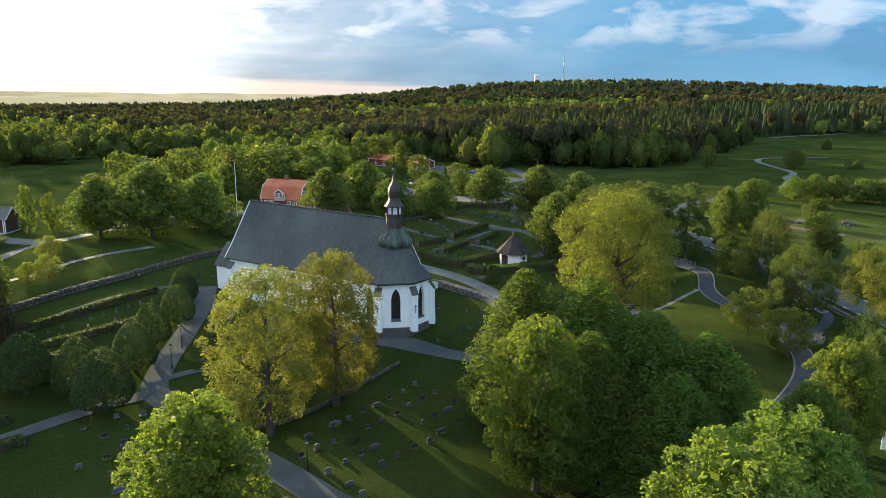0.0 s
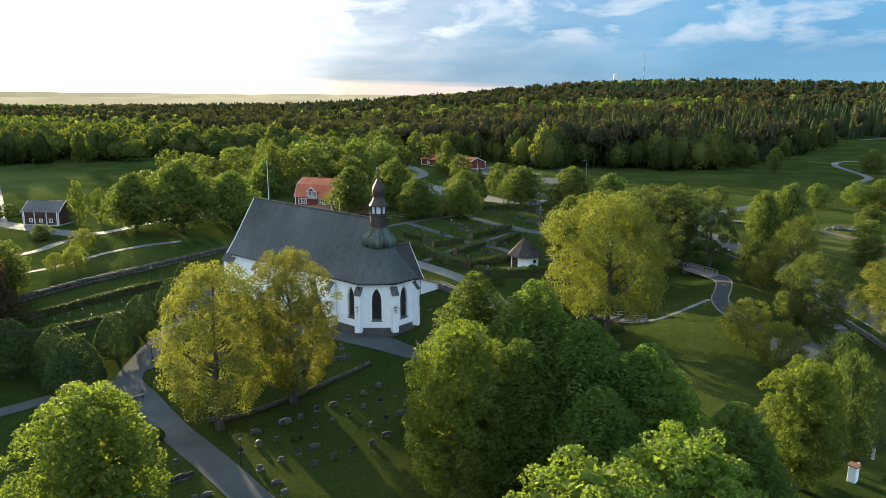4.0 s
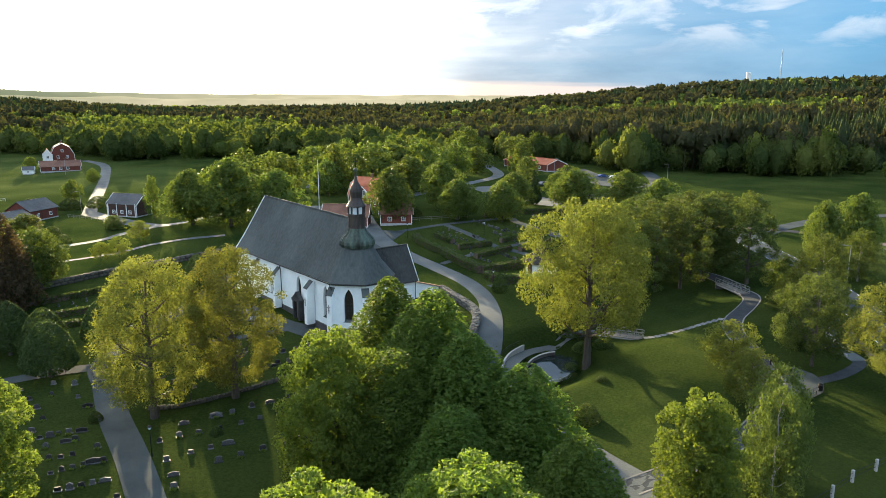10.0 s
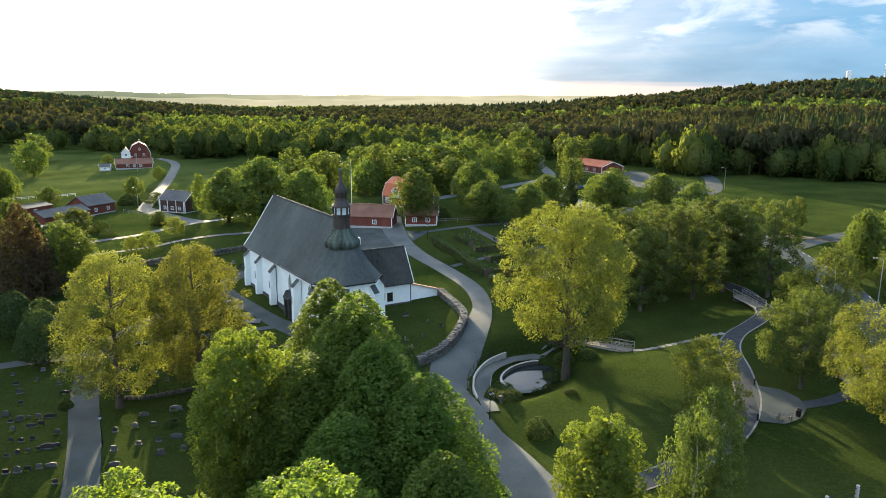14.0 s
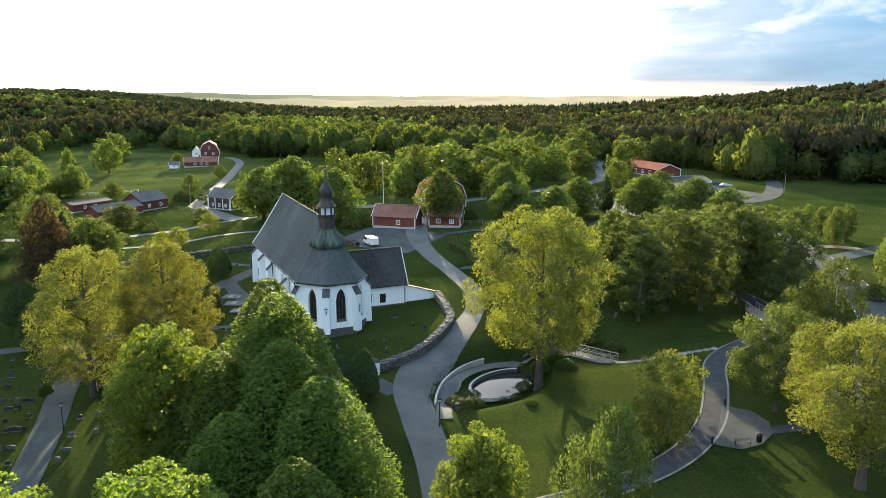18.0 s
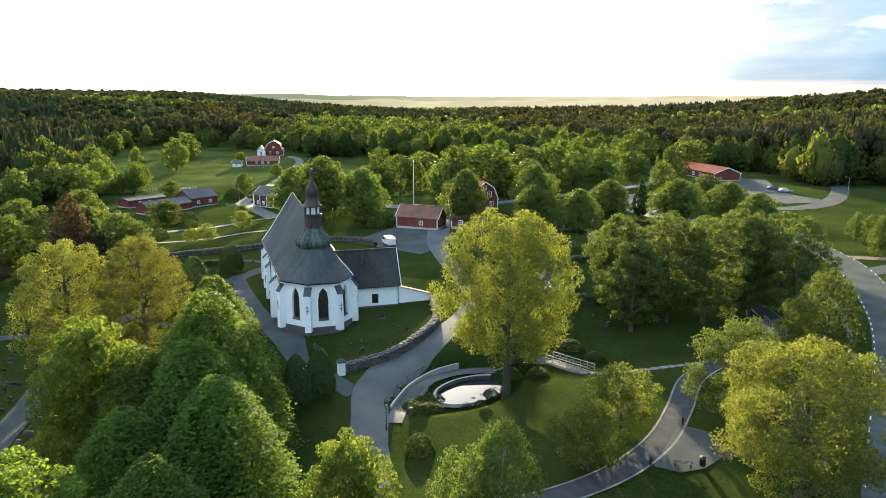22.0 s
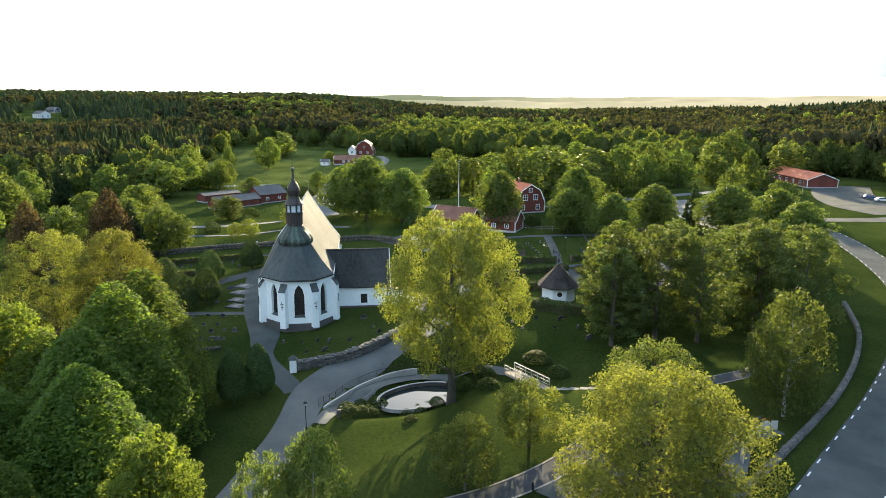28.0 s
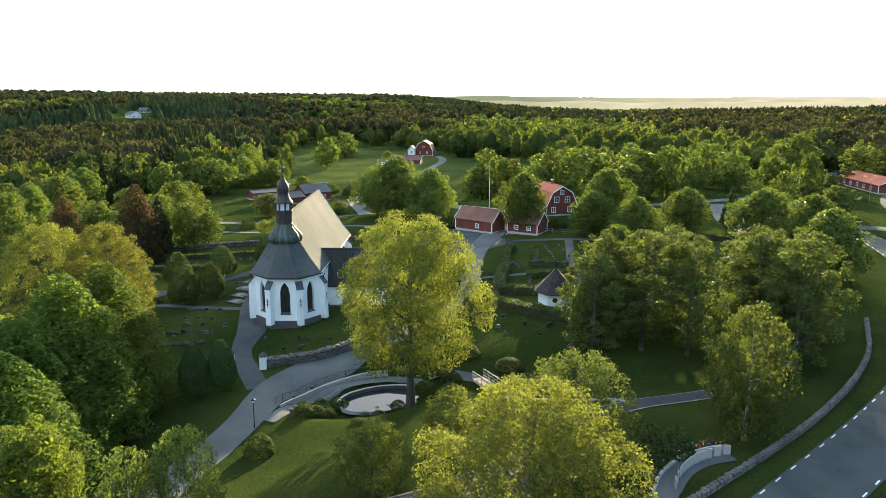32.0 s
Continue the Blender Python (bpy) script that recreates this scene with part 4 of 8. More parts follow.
# ---- trees ----
def crown_mesh(name, seed, top, radius, base, shape, count, leaf, material, lobes=34, lobe=0.34, droop=0.0, airy=0.0, ragged=0.08):
    """Leaves in bunches round many lobes that fill the crown's outline."""
    rng = np.random.default_rng(seed)

    def outline(q):
        if shape == "round":
            return np.sin(np.pi * np.clip(q, 0, 1) ** 0.75) ** 0.6
        if shape == "cone":
            return np.clip(1 - q**1.5, 0, 1) ** 0.78 * np.clip(q * 4 + 0.5, 0, 1)
        if shape == "ogive":
            return np.clip(1 - q**1.9, 0, 1) ** 0.85 * np.clip(q * 4 + 0.6, 0, 1)
        if shape == "egg":
            u = np.where(q > 0.4, (q - 0.4) / 0.6, (0.4 - q) / 0.5)
            return np.sqrt(np.clip(1 - np.abs(u) ** 2.3, 0, 1))
        return np.clip(1 - q**1.85, 0, 1) ** 0.66 * np.clip(0.78 + q * 1.6, 0, 1)        # dome

    grid = np.linspace(0.0, 0.97, 200)
    share = np.cumsum(outline(grid) + 0.12)
    q = np.interp((np.arange(lobes) + rng.random(lobes)) / lobes, share / share[-1], grid)
    ang = np.arange(lobes) * 2.39996 + rng.uniform(-0.5, 0.5, lobes)
    rad = lobe * radius * rng.uniform(0.65, 1.25, lobes)
    if shape in ("cone", "ogive"):
        rad *= 1.1 - 0.62 * q
    inner = np.where(rng.random(lobes) < 0.78, rng.uniform(0.88, 1.08, lobes), rng.uniform(0.2, 0.7, lobes))
    sway = 1 + ragged * (np.sin(3 * ang + seed) * 0.6 + np.sin(5 * ang + 7 * q + 2 * seed) * 0.4)
    reach = np.maximum(outline(q) * radius * sway - rad * 0.8, 0.02) * inner
    c = np.stack([reach * np.cos(ang), reach * np.sin(ang), base + rad * 0.6 + q * np.maximum(top - base - rad * 1.5, 0.1)], 1)
    skin = shape in ("dome", "ogive")
    if skin:                        # an even skin of leaves over the crown's outline, with shallow boughs where it is not clipped
        qs = np.interp(rng.random(count), share / share[-1], grid)
        aa = rng.uniform(0, math.tau, count)
        swell = 1 + 0.03 * np.sin(3 * aa + seed) * np.sin(6 * qs + 1) + 0.02 * np.sin(7 * aa + 9 * qs)
        deep = rng.uniform(0.93, 1.02, count)
        if shape == "ogive":
            lump = np.array([noise.noise(Vector((math.cos(a) * 2.6, math.sin(a) * 2.6, b * 7.5 + seed))) + 0.6 * noise.noise(Vector((math.cos(a) * 5.5, math.sin(a) * 5.5, b * 16 + seed))) for a, b in zip(aa, qs)])
            swell, deep = 0.98 + 0.27 * lump, 1.10 - 0.40 * rng.random(count) ** 1.5
        rr = (outline(qs) + 0.02) * radius * swell * deep
        lobes, c, rad = count, np.stack([rr * np.cos(aa), rr * np.sin(aa), base + qs * (top - base)], 1), np.full(count, 0.02)
    n = int(count * 1.7)
    pick = rng.choice(lobes, n, p=rad**2 / (rad**2).sum()) if not skin else np.arange(n) % lobes
    d = rng.normal(size=(n, 3))
    d[:, 2] += 0.25
    d /= np.linalg.norm(d, axis=1)[:, None]
    flat = np.array([1, 1, 0.8])
    p = c[pick] + d * flat * (rad[pick] * rng.uniform(0.72 - airy, 1.06 + airy * 0.4, n))[:, None]
    keep = np.ones(n, bool)
    for i in range(lobes if not skin else 0):
        inside = np.linalg.norm((p - c[i]) / flat, axis=1) < rad[i] * (0.78 - airy)
        keep &= ~(inside & (pick != i))
    p, d = p[keep][:count], d[keep][:count]
    if skin:
        d = np.stack([p[:, 0] / radius, p[:, 1] / radius, (p[:, 2] - base - 0.3 * (top - base)) / (top - base) * 1.2 + (0.35 if shape == "ogive" else 0)], 1)
        d /= np.linalg.norm(d, axis=1)[:, None] + 1e-6
    n = len(p)
    if droop:
        p[:, 2] -= droop * rng.random(n) ** 2 * np.hypot(p[:, 0], p[:, 1]) / radius
    nrm = d * 0.75 + rng.normal(size=(n, 3)) * 0.55
    nrm /= np.linalg.norm(nrm, axis=1)[:, None]
    ref = rng.normal(size=(n, 3))
    if droop:
        ref[:, 2] -= 2.5
    u = np.cross(nrm, ref)
    u /= np.linalg.norm(u, axis=1)[:, None] + 1e-9
    v = np.cross(nrm, u)
    s = leaf * rng.uniform(0.6, 1.35, n)[:, None]
    u, v = u * s * 0.42, v * s * (0.62 if not droop else 0.9)
    bend = nrm * s * 0.14
    verts = np.stack([p - v, p + u - bend, p + v, p - u - bend], 1).reshape(-1, 3)
    if airy < 0.15 and shape != "dome":                  # the thick inside of the crown: large overlapping sprays that stop the light
        m = count // 14
        qi = np.interp(rng.random(m), share / share[-1], grid)
        ai, ri = rng.uniform(0, math.tau, m), outline(qi) * radius * np.sqrt(rng.random(m)) * 0.66
        ci = np.stack([ri * np.cos(ai), ri * np.sin(ai), base + 0.1 * (top - base) + qi * (top - base) * 0.82], 1)
        ni = rng.normal(size=(m, 3))
        ni /= np.linalg.norm(ni, axis=1)[:, None]
        ui = np.cross(ni, rng.normal(size=(m, 3)))
        ui /= np.linalg.norm(ui, axis=1)[:, None]
        vi, k = np.cross(ni, ui), 0.062 * radius * (1.0 if count > 8000 else 1.5)
        verts = np.vstack([verts, np.stack([ci - vi * k, ci + ui * k, ci + vi * k, ci - ui * k], 1).reshape(-1, 3)])
        n += m
    return mesh_of(name, verts, np.arange(4 * n).reshape(-1, 4), material)


def trunk_mesh(name, seed, top, radius, base, thick, material, limbs=8, spread_r=0.65):
    rng = random.Random(seed)
    bm = bmesh.new()
    lean = [Vector((0, 0, -0.4))]
    steps = 6
    for i in range(1, steps + 1):
        z = top * 0.86 * i / steps
        lean.append(Vector((rng.uniform(-0.02, 0.02) * z, rng.uniform(-0.02, 0.02) * z, z)))
    for i in range(steps):
        ra = thick * (1.35 if i == 0 else 1.0) * (1 - 0.86 * i / steps)
        add_tube(bm, lean[i], lean[i + 1], ra, thick * (1 - 0.86 * (i + 1) / steps), 8)
    for k in range(limbs):
        q = rng.uniform(0.18, 0.8)
        start = Vector((0, 0, max(base * 0.8, top * 0.86 * q)))
        a = k * 2.4 + rng.uniform(-0.4, 0.4)
        out = radius * spread_r * rng.uniform(0.7, 1.1) * (1.1 - q * 0.6)
        end = start + Vector((math.cos(a) * out, math.sin(a) * out, rng.uniform(0.4, 0.9) * out + 0.3))
        bend = start.lerp(end, 0.5) + Vector((0, 0, -0.12 * out))
        r = thick * 0.42 * (1 - 0.6 * q)
        add_tube(bm, start, bend, r, r * 0.7, 5)
        add_tube(bm, bend, end, r * 0.7, r * 0.22, 5)
    me = bpy.data.meshes.new(name)
    bm.to_mesh(me)
    bm.free()
    me.materials.append(material)
    return me


KINDS = {}


def tree_kind(key, variants, name, label, top, radius, base, thick, bark, limbs=8, **crown):
    """Builds the models of one kind of tree, each with its own trunk and crown; copies are set out later."""
    models = []
    for i in range(variants):
        seed = sum(ord(ch) for ch in key) * 13 + i
        models.append((trunk_mesh("trunk", seed, top, radius, base, thick, bark, limbs), crown_mesh("crown", seed, top, radius, base, **crown)))
    KINDS[key] = (name, label, top, radius, models)


tree_kind("chestnut", 2, "chestnut_tree", "tall airy tree with fresh olive-yellow leaves showing its limbs", 20, 6.0, 2.2, 0.42, BARK, 26, shape="egg", count=40000, leaf=0.18, material=LEAF_OLIVE, lobes=170, lobe=0.18, airy=0.17, ragged=0.24)
tree_kind("maple", 3, "maple_tree", "broad maple with dense yellow-green spring foliage", 20, 8.5, 4.6, 0.5, BARK, 28, shape="egg", count=48000, leaf=0.20, material=LEAF_YELLOW, lobes=150, lobe=0.17, airy=0.155, ragged=0.26)
tree_kind("lime", 3, "lime_tree", "full-crowned lime tree with bright green leaves", 17, 5.0, 0.9, 0.35, BARK, 8, shape="egg", count=26000, leaf=0.21, material=LEAF_LIME, lobes=150, lobe=0.19, ragged=0.12)
tree_kind("cone", 3, "lime_tree", "tall pointed lime tree with dark green dense foliage", 19, 4.8, 0.4, 0.35, BARK, 8, shape="ogive", count=26000, leaf=0.215, material=LEAF_GREEN, lobes=240, lobe=0.17, ragged=0.06)
tree_kind("dome", 1, "clipped_tree", "dome-clipped dense dark green tree on a short trunk", 8.5, 3.7, 1.3, 0.24, BARK, 4, shape="dome", count=8000, leaf=0.26, material=LEAF_DARK, lobes=420, lobe=0.09, ragged=0.0)
tree_kind("birch", 2, "birch_tree", "slender birch with drooping light green twigs", 12, 3.0, 1.2, 0.14, BIRCH, 8, shape="egg", count=8000, leaf=0.17, material=LEAF_BIRCH, lobes=100, lobe=0.2, droop=1.8, airy=0.3, ragged=0.2)
tree_kind("young", 2, "young_tree", "small spreading park tree with thin light foliage", 7.5, 3.4, 0.9, 0.13, BARK, 12, shape="egg", count=8000, leaf=0.18, material=LEAF_YOUNG, lobes=90, lobe=0.19, airy=0.3, ragged=0.22)
tree_kind("airy", 1, "park_tree", "broad airy tree with thin olive-green foliage", 12, 4.8, 1.4, 0.2, BARK, 18, shape="egg", count=16000, leaf=0.19, material=LEAF_ALDER, lobes=110, lobe=0.18, airy=0.26, ragged=0.22)
tree_kind("oak", 4, "leafy_tree", "large round-crowned tree in full green leaf", 17, 7.5, 0.5, 0.4, BARK, 6, shape="round", count=7400, leaf=0.44, material=LEAF_WOOD, lobes=110, lobe=0.22, ragged=0.26)
tree_kind("ash", 4, "leafy_tree", "tall light green tree in fresh leaf", 17, 5.0, 0.5, 0.3, BARK, 6, shape="egg", count=5800, leaf=0.39, material=LEAF_ASH, lobes=80, lobe=0.25, ragged=0.26)
tree_kind("far_oak", 4, "leafy_tree", "large round-crowned tree in full green leaf", 17, 7.5, 0.5, 0.4, BARK, 5, shape="round", count=2300, leaf=0.80, material=LEAF_WOOD, lobes=80, lobe=0.23, ragged=0.26)
tree_kind("far_ash", 4, "leafy_tree", "tall light green tree in fresh leaf", 17, 5.0, 0.5, 0.3, BARK, 5, shape="egg", count=1900, leaf=0.68, material=LEAF_ASH, lobes=60, lobe=0.27, ragged=0.26)
tree_kind("alder", 4, "alder_tree", "tall stream-side alder with thin olive foliage on bare stems", 18, 4.2, 1.5, 0.26, BARK, 16, shape="egg", count=10500, leaf=0.26, material=LEAF_ALDER, lobes=90, lobe=0.2, airy=0.26, ragged=0.3)
tree_kind("copper", 2, "copper_beech", "tall dark copper-brown tree beside the churchyard wall", 19, 5.5, 0.6, 0.4, BARK, 8, shape="ogive", count=9000, leaf=0.36, material=LEAF_COPPER, lobes=120, lobe=0.22, ragged=0.12)
tree_kind("bush", 2, "bush", "rounded green garden shrub", 3.0, 1.7, 0.0, 0.08, BARK, 5, shape="dome", count=1400, leaf=0.24, material=LEAF_HEDGE, lobes=46, lobe=0.25)
tree_kind("thuja", 1, "clipped_yew", "dense dark clipped evergreen bush", 6.4, 2.1, 0.9, 0.12, BARK, 0, shape="dome", count=8000, leaf=0.18, material=LEAF_DARK, lobes=160, lobe=0.17, ragged=0.02)
tree_kind("spruce", 2, "spruce_tree", "dark pointed spruce standing among leafy trees", 16, 3.2, 0.5, 0.25, BARK, 8, shape="cone", count=5000, leaf=0.38, material=NEEDLE, lobes=130, lobe=0.2, droop=0.8)

USED = {}


def plant(key, x, y, high=None, wide=None, group=""):
    """One tree of a kind on the ground, made as high and as wide as told."""
    if key in ("oak", "ash") and math.hypot(x, y - 40) > 175:
        key = "far_" + key
    name, label, top, radius, models = KINDS[key]
    n = USED[key] = USED.get(key, -1) + 1
    rng = random.Random(f"{key}{x}{y}")
    sz = (high or top) / top
    sx = (wide / radius) if wide else sz * rng.uniform(0.9, 1.1)
    trunk, crown = models[n % len(models)]
    m = Matrix.Translation((x, y, ground_z(x, y) - 0.02)) @ pose(0, 0, 0, 0, 0, rng.uniform(0, 360)) @ Matrix.Diagonal((sx, sx, sz, 1))
    ob = thing(name, m, label, "shrub" if key in ("bush", "thuja") else "tree", group)
    part("trunk", trunk, None, ob)
    part("crown", crown, None, ob)
    return ob


# the two chestnuts and the trees round the church
for spot in ((-19.4, 71.3, 20.3, 6.2), (-13.0, 78.3, 20.3, 5.8)):
    plant("chestnut", *spot, group="chestnuts by the graveyard wall")
for spot in ((27.6, 104.8, 25.6, 8.8), (64.4, 91.2, 16.2, 7.0)):
    plant("maple", *spot)
plant("airy", 56.2, 103.5, 13.0, 4.9)
for spot in ((9.2, 61.1, 18.6, 5.2), (26.2, 47.3, 16.2, 6.0), (19.0, 39.6, 18.0, 6.2), (-19.2, 48.5, 16.6, 5.6), (40.4, 64.2, 13.3, 3.8)):
    plant("lime", *spot, group="lime trees in the park")
for spot in ((9.4, 74.5, 18.9, 6.5), (15.9, 69.5, 19.8, 7.2), (20.6, 64.9, 17.4, 6.9), (26.2, 63.4, 15.8, 6.4), (14.5, 63.0, 16.0, 5.8), (21.5, 58.0, 14.0, 5.6), (31.6, 54.6, 14.2, 5.2)):
    plant("cone", *spot, group="row of limes below the drive")
for spot in ((-40.5, 76.6, 8.1, 3.55), (-45.3, 80.4, 8.0, 3.3), (-41.4, 86.9, 7.2, 3.0), (-42.4, 95.0, 6.8, 2.8), (-41.9, 103.6, 6.6, 2.75), (-44.7, 113.8, 6.5, 2.5), (-28.3, 92.4, 7.1, 2.7), (-28.8, 97.3, 6.7, 2.5)):
    plant("dome", *spot, group="clipped trees along the walk")
plant("dome", -52.5, 80.8, 8.2, 3.6, "clipped trees along the walk")
plant("thuja", 12.4, 86.4, 6.9, 1.95)
plant("thuja", 11.9, 83.2, 7.1, 1.95)
for spot in ((46.0, 98.5, 7.4, 3.6), (47.2, 88.6, 7.4, 3.2)):
    plant("young", *spot)
plant("birch", 47.5, 73.2, 12.2, 2.8)
plant("birch", 46.8, 69.5, 11.5, 2.7)
plant("birch", 60.5, 122.9, 14.6, 3.9)
plant("young", 57.2, 126.5, 7.8, 2.8)
for spot in ((57.4, 112.3, 3.8, 2.1), (58.3, 115.2, 3.0, 1.7), (56.4, 110.0, 2.6, 1.6)):
    plant("bush", *spot, group="shrubs behind the flower bed")
for spot in ((53, 146.2, 18, 4.9), (43.3, 154, 17.8, 5.2), (29.2, 136.2, 16, 4.7), (36.5, 137, 17.5, 5.0), (48.0, 158.0, 17.0, 4.9), (32.0, 148.0, 15.5, 4.7), (41.0, 141.0, 17.5, 4.8), (33.5, 130.5, 15.0, 4.5), (45.5, 150.0, 18.0, 4.9), (38.5, 160.0, 15.0, 5.2)):
    plant("alder", *spot, group="alders along the stream")
plant("bush", 29.6, 84.9, 2.3, 1.6)
plant("oak", 24.1, 144.9, 15.2, 5.4)

# village trees farther off
for spot in ((-70, 161.5, 19.0, 9.5), (-58.5, 165.5, 15.5, 7.5), (-83, 163, 15.8, 8.0), (-29.9, 173.6, 15.5, 6.4), (13.6, 204.8, 12.6, 7.4), (27.7, 197.7, 13.5, 6.8), (36.9, 186.7, 13.5, 6.6), (29.4, 175.8, 9.0, 5.2), (-22.5, 195, 15.0, 6.8), (-14, 181, 11.5, 5.8), (-2.2, 182, 11.2, 5.7), (-3, 201, 11.4, 6.0), (6, 226, 9.5, 5), (-57.9, 352, 20, 10), (-63, 440, 20, 9.6)):
    plant("oak", *spot, group="village trees")
for spot in ((-67.2, 217.3, 18.0, 3.6), (-56, 222, 18.6, 8.5), (-45, 229.6, 13.5, 6.4), (-310, 267, 17.5, 9.5), (-105, 222, 19.9, 5.3), (-87, 213, 15.8, 5.0), (-83, 216, 14.3, 4.0), (-60, 252, 16.6, 9.0), (-9, 254, 12.6, 4.6), (5.4, 254, 9.5, 4.6), (-75, 219, 9.7, 2.7), (-76, 235, 11.7, 2.2), (-88, 430, 21, 14), (-32, 350, 16, 8), (-21, 304, 8, 4.6)):
    plant("ash", *spot, group="village trees")
for spot in ((69.2, 165.0, 13.6, 4.4), (76, 168, 15.2, 4.8), (98.6, 178.3, 8.3, 3.9), (117, 226.6, 8.5, 4.4), (124, 227, 9.4, 4.6), (130.5, 227, 8.9, 4.6), (136, 221, 8.8, 5.0), (142, 219, 8.9, 5.0), (169.3, 332, 11.7, 5.5), (127, 331, 12.1, 4.0), (104, 224, 8.0, 4.2), (148, 216, 9, 5)):
    plant("oak", *spot, group="trees by the field")
for spot in ((56.5, 131.9, 8.9, 2.7), (84.7, 147.6, 6.8, 3.5), (82, 130, 7.5, 3.2), (58, 201.5, 9.5, 2.5), (60, 209, 9.2, 2.2), (51.3, 219, 7.2, 2.0), (54.8, 214, 7.5, 1.9), (90, 160, 8, 3.4)):
    plant("ash", *spot, group="trees by the field")
for spot in ((-109.6, 163.2, 4.5, 2.8), (-76, 110.7, 9.1, 3.4), (-137.5, 85.3, 16.3, 7.7), (-154.8, 72.7, 13, 6), (-78.7, 100.5, 14.5, 4.2), (-73.6, 105.2, 12.5, 4.3), (-91, 70, 17.8, 5.5), (-117.9, 142.0, 8.0, 5.1), (-94, 108, 16.2, 5.2), (-86, 88, 14, 5), (-110, 100, 14, 6), (-120, 118, 13.5, 5.5)):
    plant("ash", *spot, group="trees beyond the churchyard wall")
for spot in ((-360, 95, 16, 8.5), (-345, 108, 16.5, 9), (-320, 169, 19.3, 7), (-258, 166, 23.1, 6.5), (-266, 185, 21.1, 9), (-208, 140, 12.8, 7.5), (-185, 146, 15.9, 9), (-204.2, 173.0, 8, 6), (-262, 232, 18.0, 7.5), (-165.6, 204.0, 8.3, 3.7), (-252.2, 265.4, 7.9, 3.4), (-194.7, 243.9, 6.7, 3.0), (-241, 199, 17.1, 3.6), (-183.7, 182.4, 6, 4.5), (-225, 128, 16.7, 8), (-290, 140, 17.8, 9), (-196, 174, 13.6, 5)):
    plant("oak", *spot, group="trees round the meadow")
for spot_ in ((-79.0, 126.3, 4.4, 2.0), (-76.9, 129.4, 5.2, 2.6), (-86.2, 146.3, 5.4, 2.8)):
    plant("young", *spot_, group="small orchard trees")
plant("copper", -67.4, 93.0, 18.5, 5.0)
plant("copper", -80, 80.0, 16.5, 4.6)
plant("birch", 72.4, 150.5, 10.4, 3.4)
plant("spruce", 0.6, 213.2, 11.2, 2.6)
plant("spruce", -70, 98, 15, 3.2)
for spot in ((257.5, 463.7, 7, 3), (201.5, 333.5, 4.9, 2.7), (196.7, 333.3, 4.4, 1.9)):
    plant("bush", *spot, group="field bushes")
for spot in ((-271.7, 189.2, 20.5, 7.5), (-205.7, 181.5, 12.4, 5.2), (-203, 163, 15.5, 6.5), (-193, 143, 16, 6.5), (-177, 124, 15.5, 6.2), (-240, 178, 19, 7), (-221, 172, 17, 6.5), (-155, 94, 17, 6.2), (-118, 76, 16.5, 6.0), (-228, 150, 18, 7)):
    plant("oak", *spot, group="trees round the meadow")
for spot in ((-173, 103, 21, 3.4), (-181, 110, 21.5, 3.6), (-188, 116, 19, 3.2), (-210, 128, 21, 3.6), (-200, 118, 20, 3.4)):
    plant("spruce", *spot, group="dark spruces by the meadow")
plant("ash", -113, 183.5, 14.2, 2.3, "village trees")
plant("ash", -108.5, 187, 11.5, 2.3, "village trees")

# trees thickening towards the woods behind the village
rng_t = random.Random(31)
NORTH = [(-50, 190), (-46, 205), (-40, 232), (-34, 262), (-30, 300), (-52, 360), (-66, 410)]
placed = []
while len(placed) < 28:
    x, y = rng_t.uniform(-118, -12), rng_t.uniform(212, 345)
    open_way = line_dist(np.array(x), np.array(y), NORTH) > 9 and math.hypot(x + 21, y - 337) > 34 and math.hypot(x + 14, y - 245) > 26
    if open_way and all(math.hypot(x - p, y - q) > 11 for p, q in placed):
        placed.append((x, y))
        plant(rng_t.choice(("oak", "ash", "oak")), round(x, 1), round(y, 1), rng_t.uniform(11, 18), rng_t.uniform(4.5, 8.0), "trees behind the village")

# ---- woods on the hills ----
def forest_edge(az):
    """How far from the church the closed woods begin, by the direction (degrees to the left of +y)."""
    return np.interp(az, [-180, -110, -75, -50, -38, -32, -29, -27, -22, -12, -4, 2, 9, 20, 35, 44, 50, 55, 60, 65, 69, 72, 75, 82, 90, 100, 120, 180], [240, 300, 480, 560, 564, 528, 430, 265, 240, 222, 222, 246, 266, 278, 306, 290, 296, 385, 400, 450, 390, 300, 220, 205, 185, 175, 200, 240])


def tree_points(rng, count, near, far):
    """Scattered places between two distances, thicker towards the camera's side of the ring."""
    r = near * (far / near) ** rng.random(count)
    az = rng.uniform(-52, 104, count)
    x, y = -r * np.sin(np.radians(az)), 110 + r * np.cos(np.radians(az))
    keep = r > forest_edge(az) * rng.uniform(0.97, 1.1, count)
    for cx, cy, cr in ((-815, 238, 26), (-785, 233, 26), (-755, 229, 26), (-880, 265, 20), (-860, 258, 18), (-277, 306, 24), (-242, 272, 20), (-21, 337, 34), (-252, 109, 12)):
        keep &= np.hypot(x - cx, y - cy) > cr
    return x[keep], y[keep], r[keep]


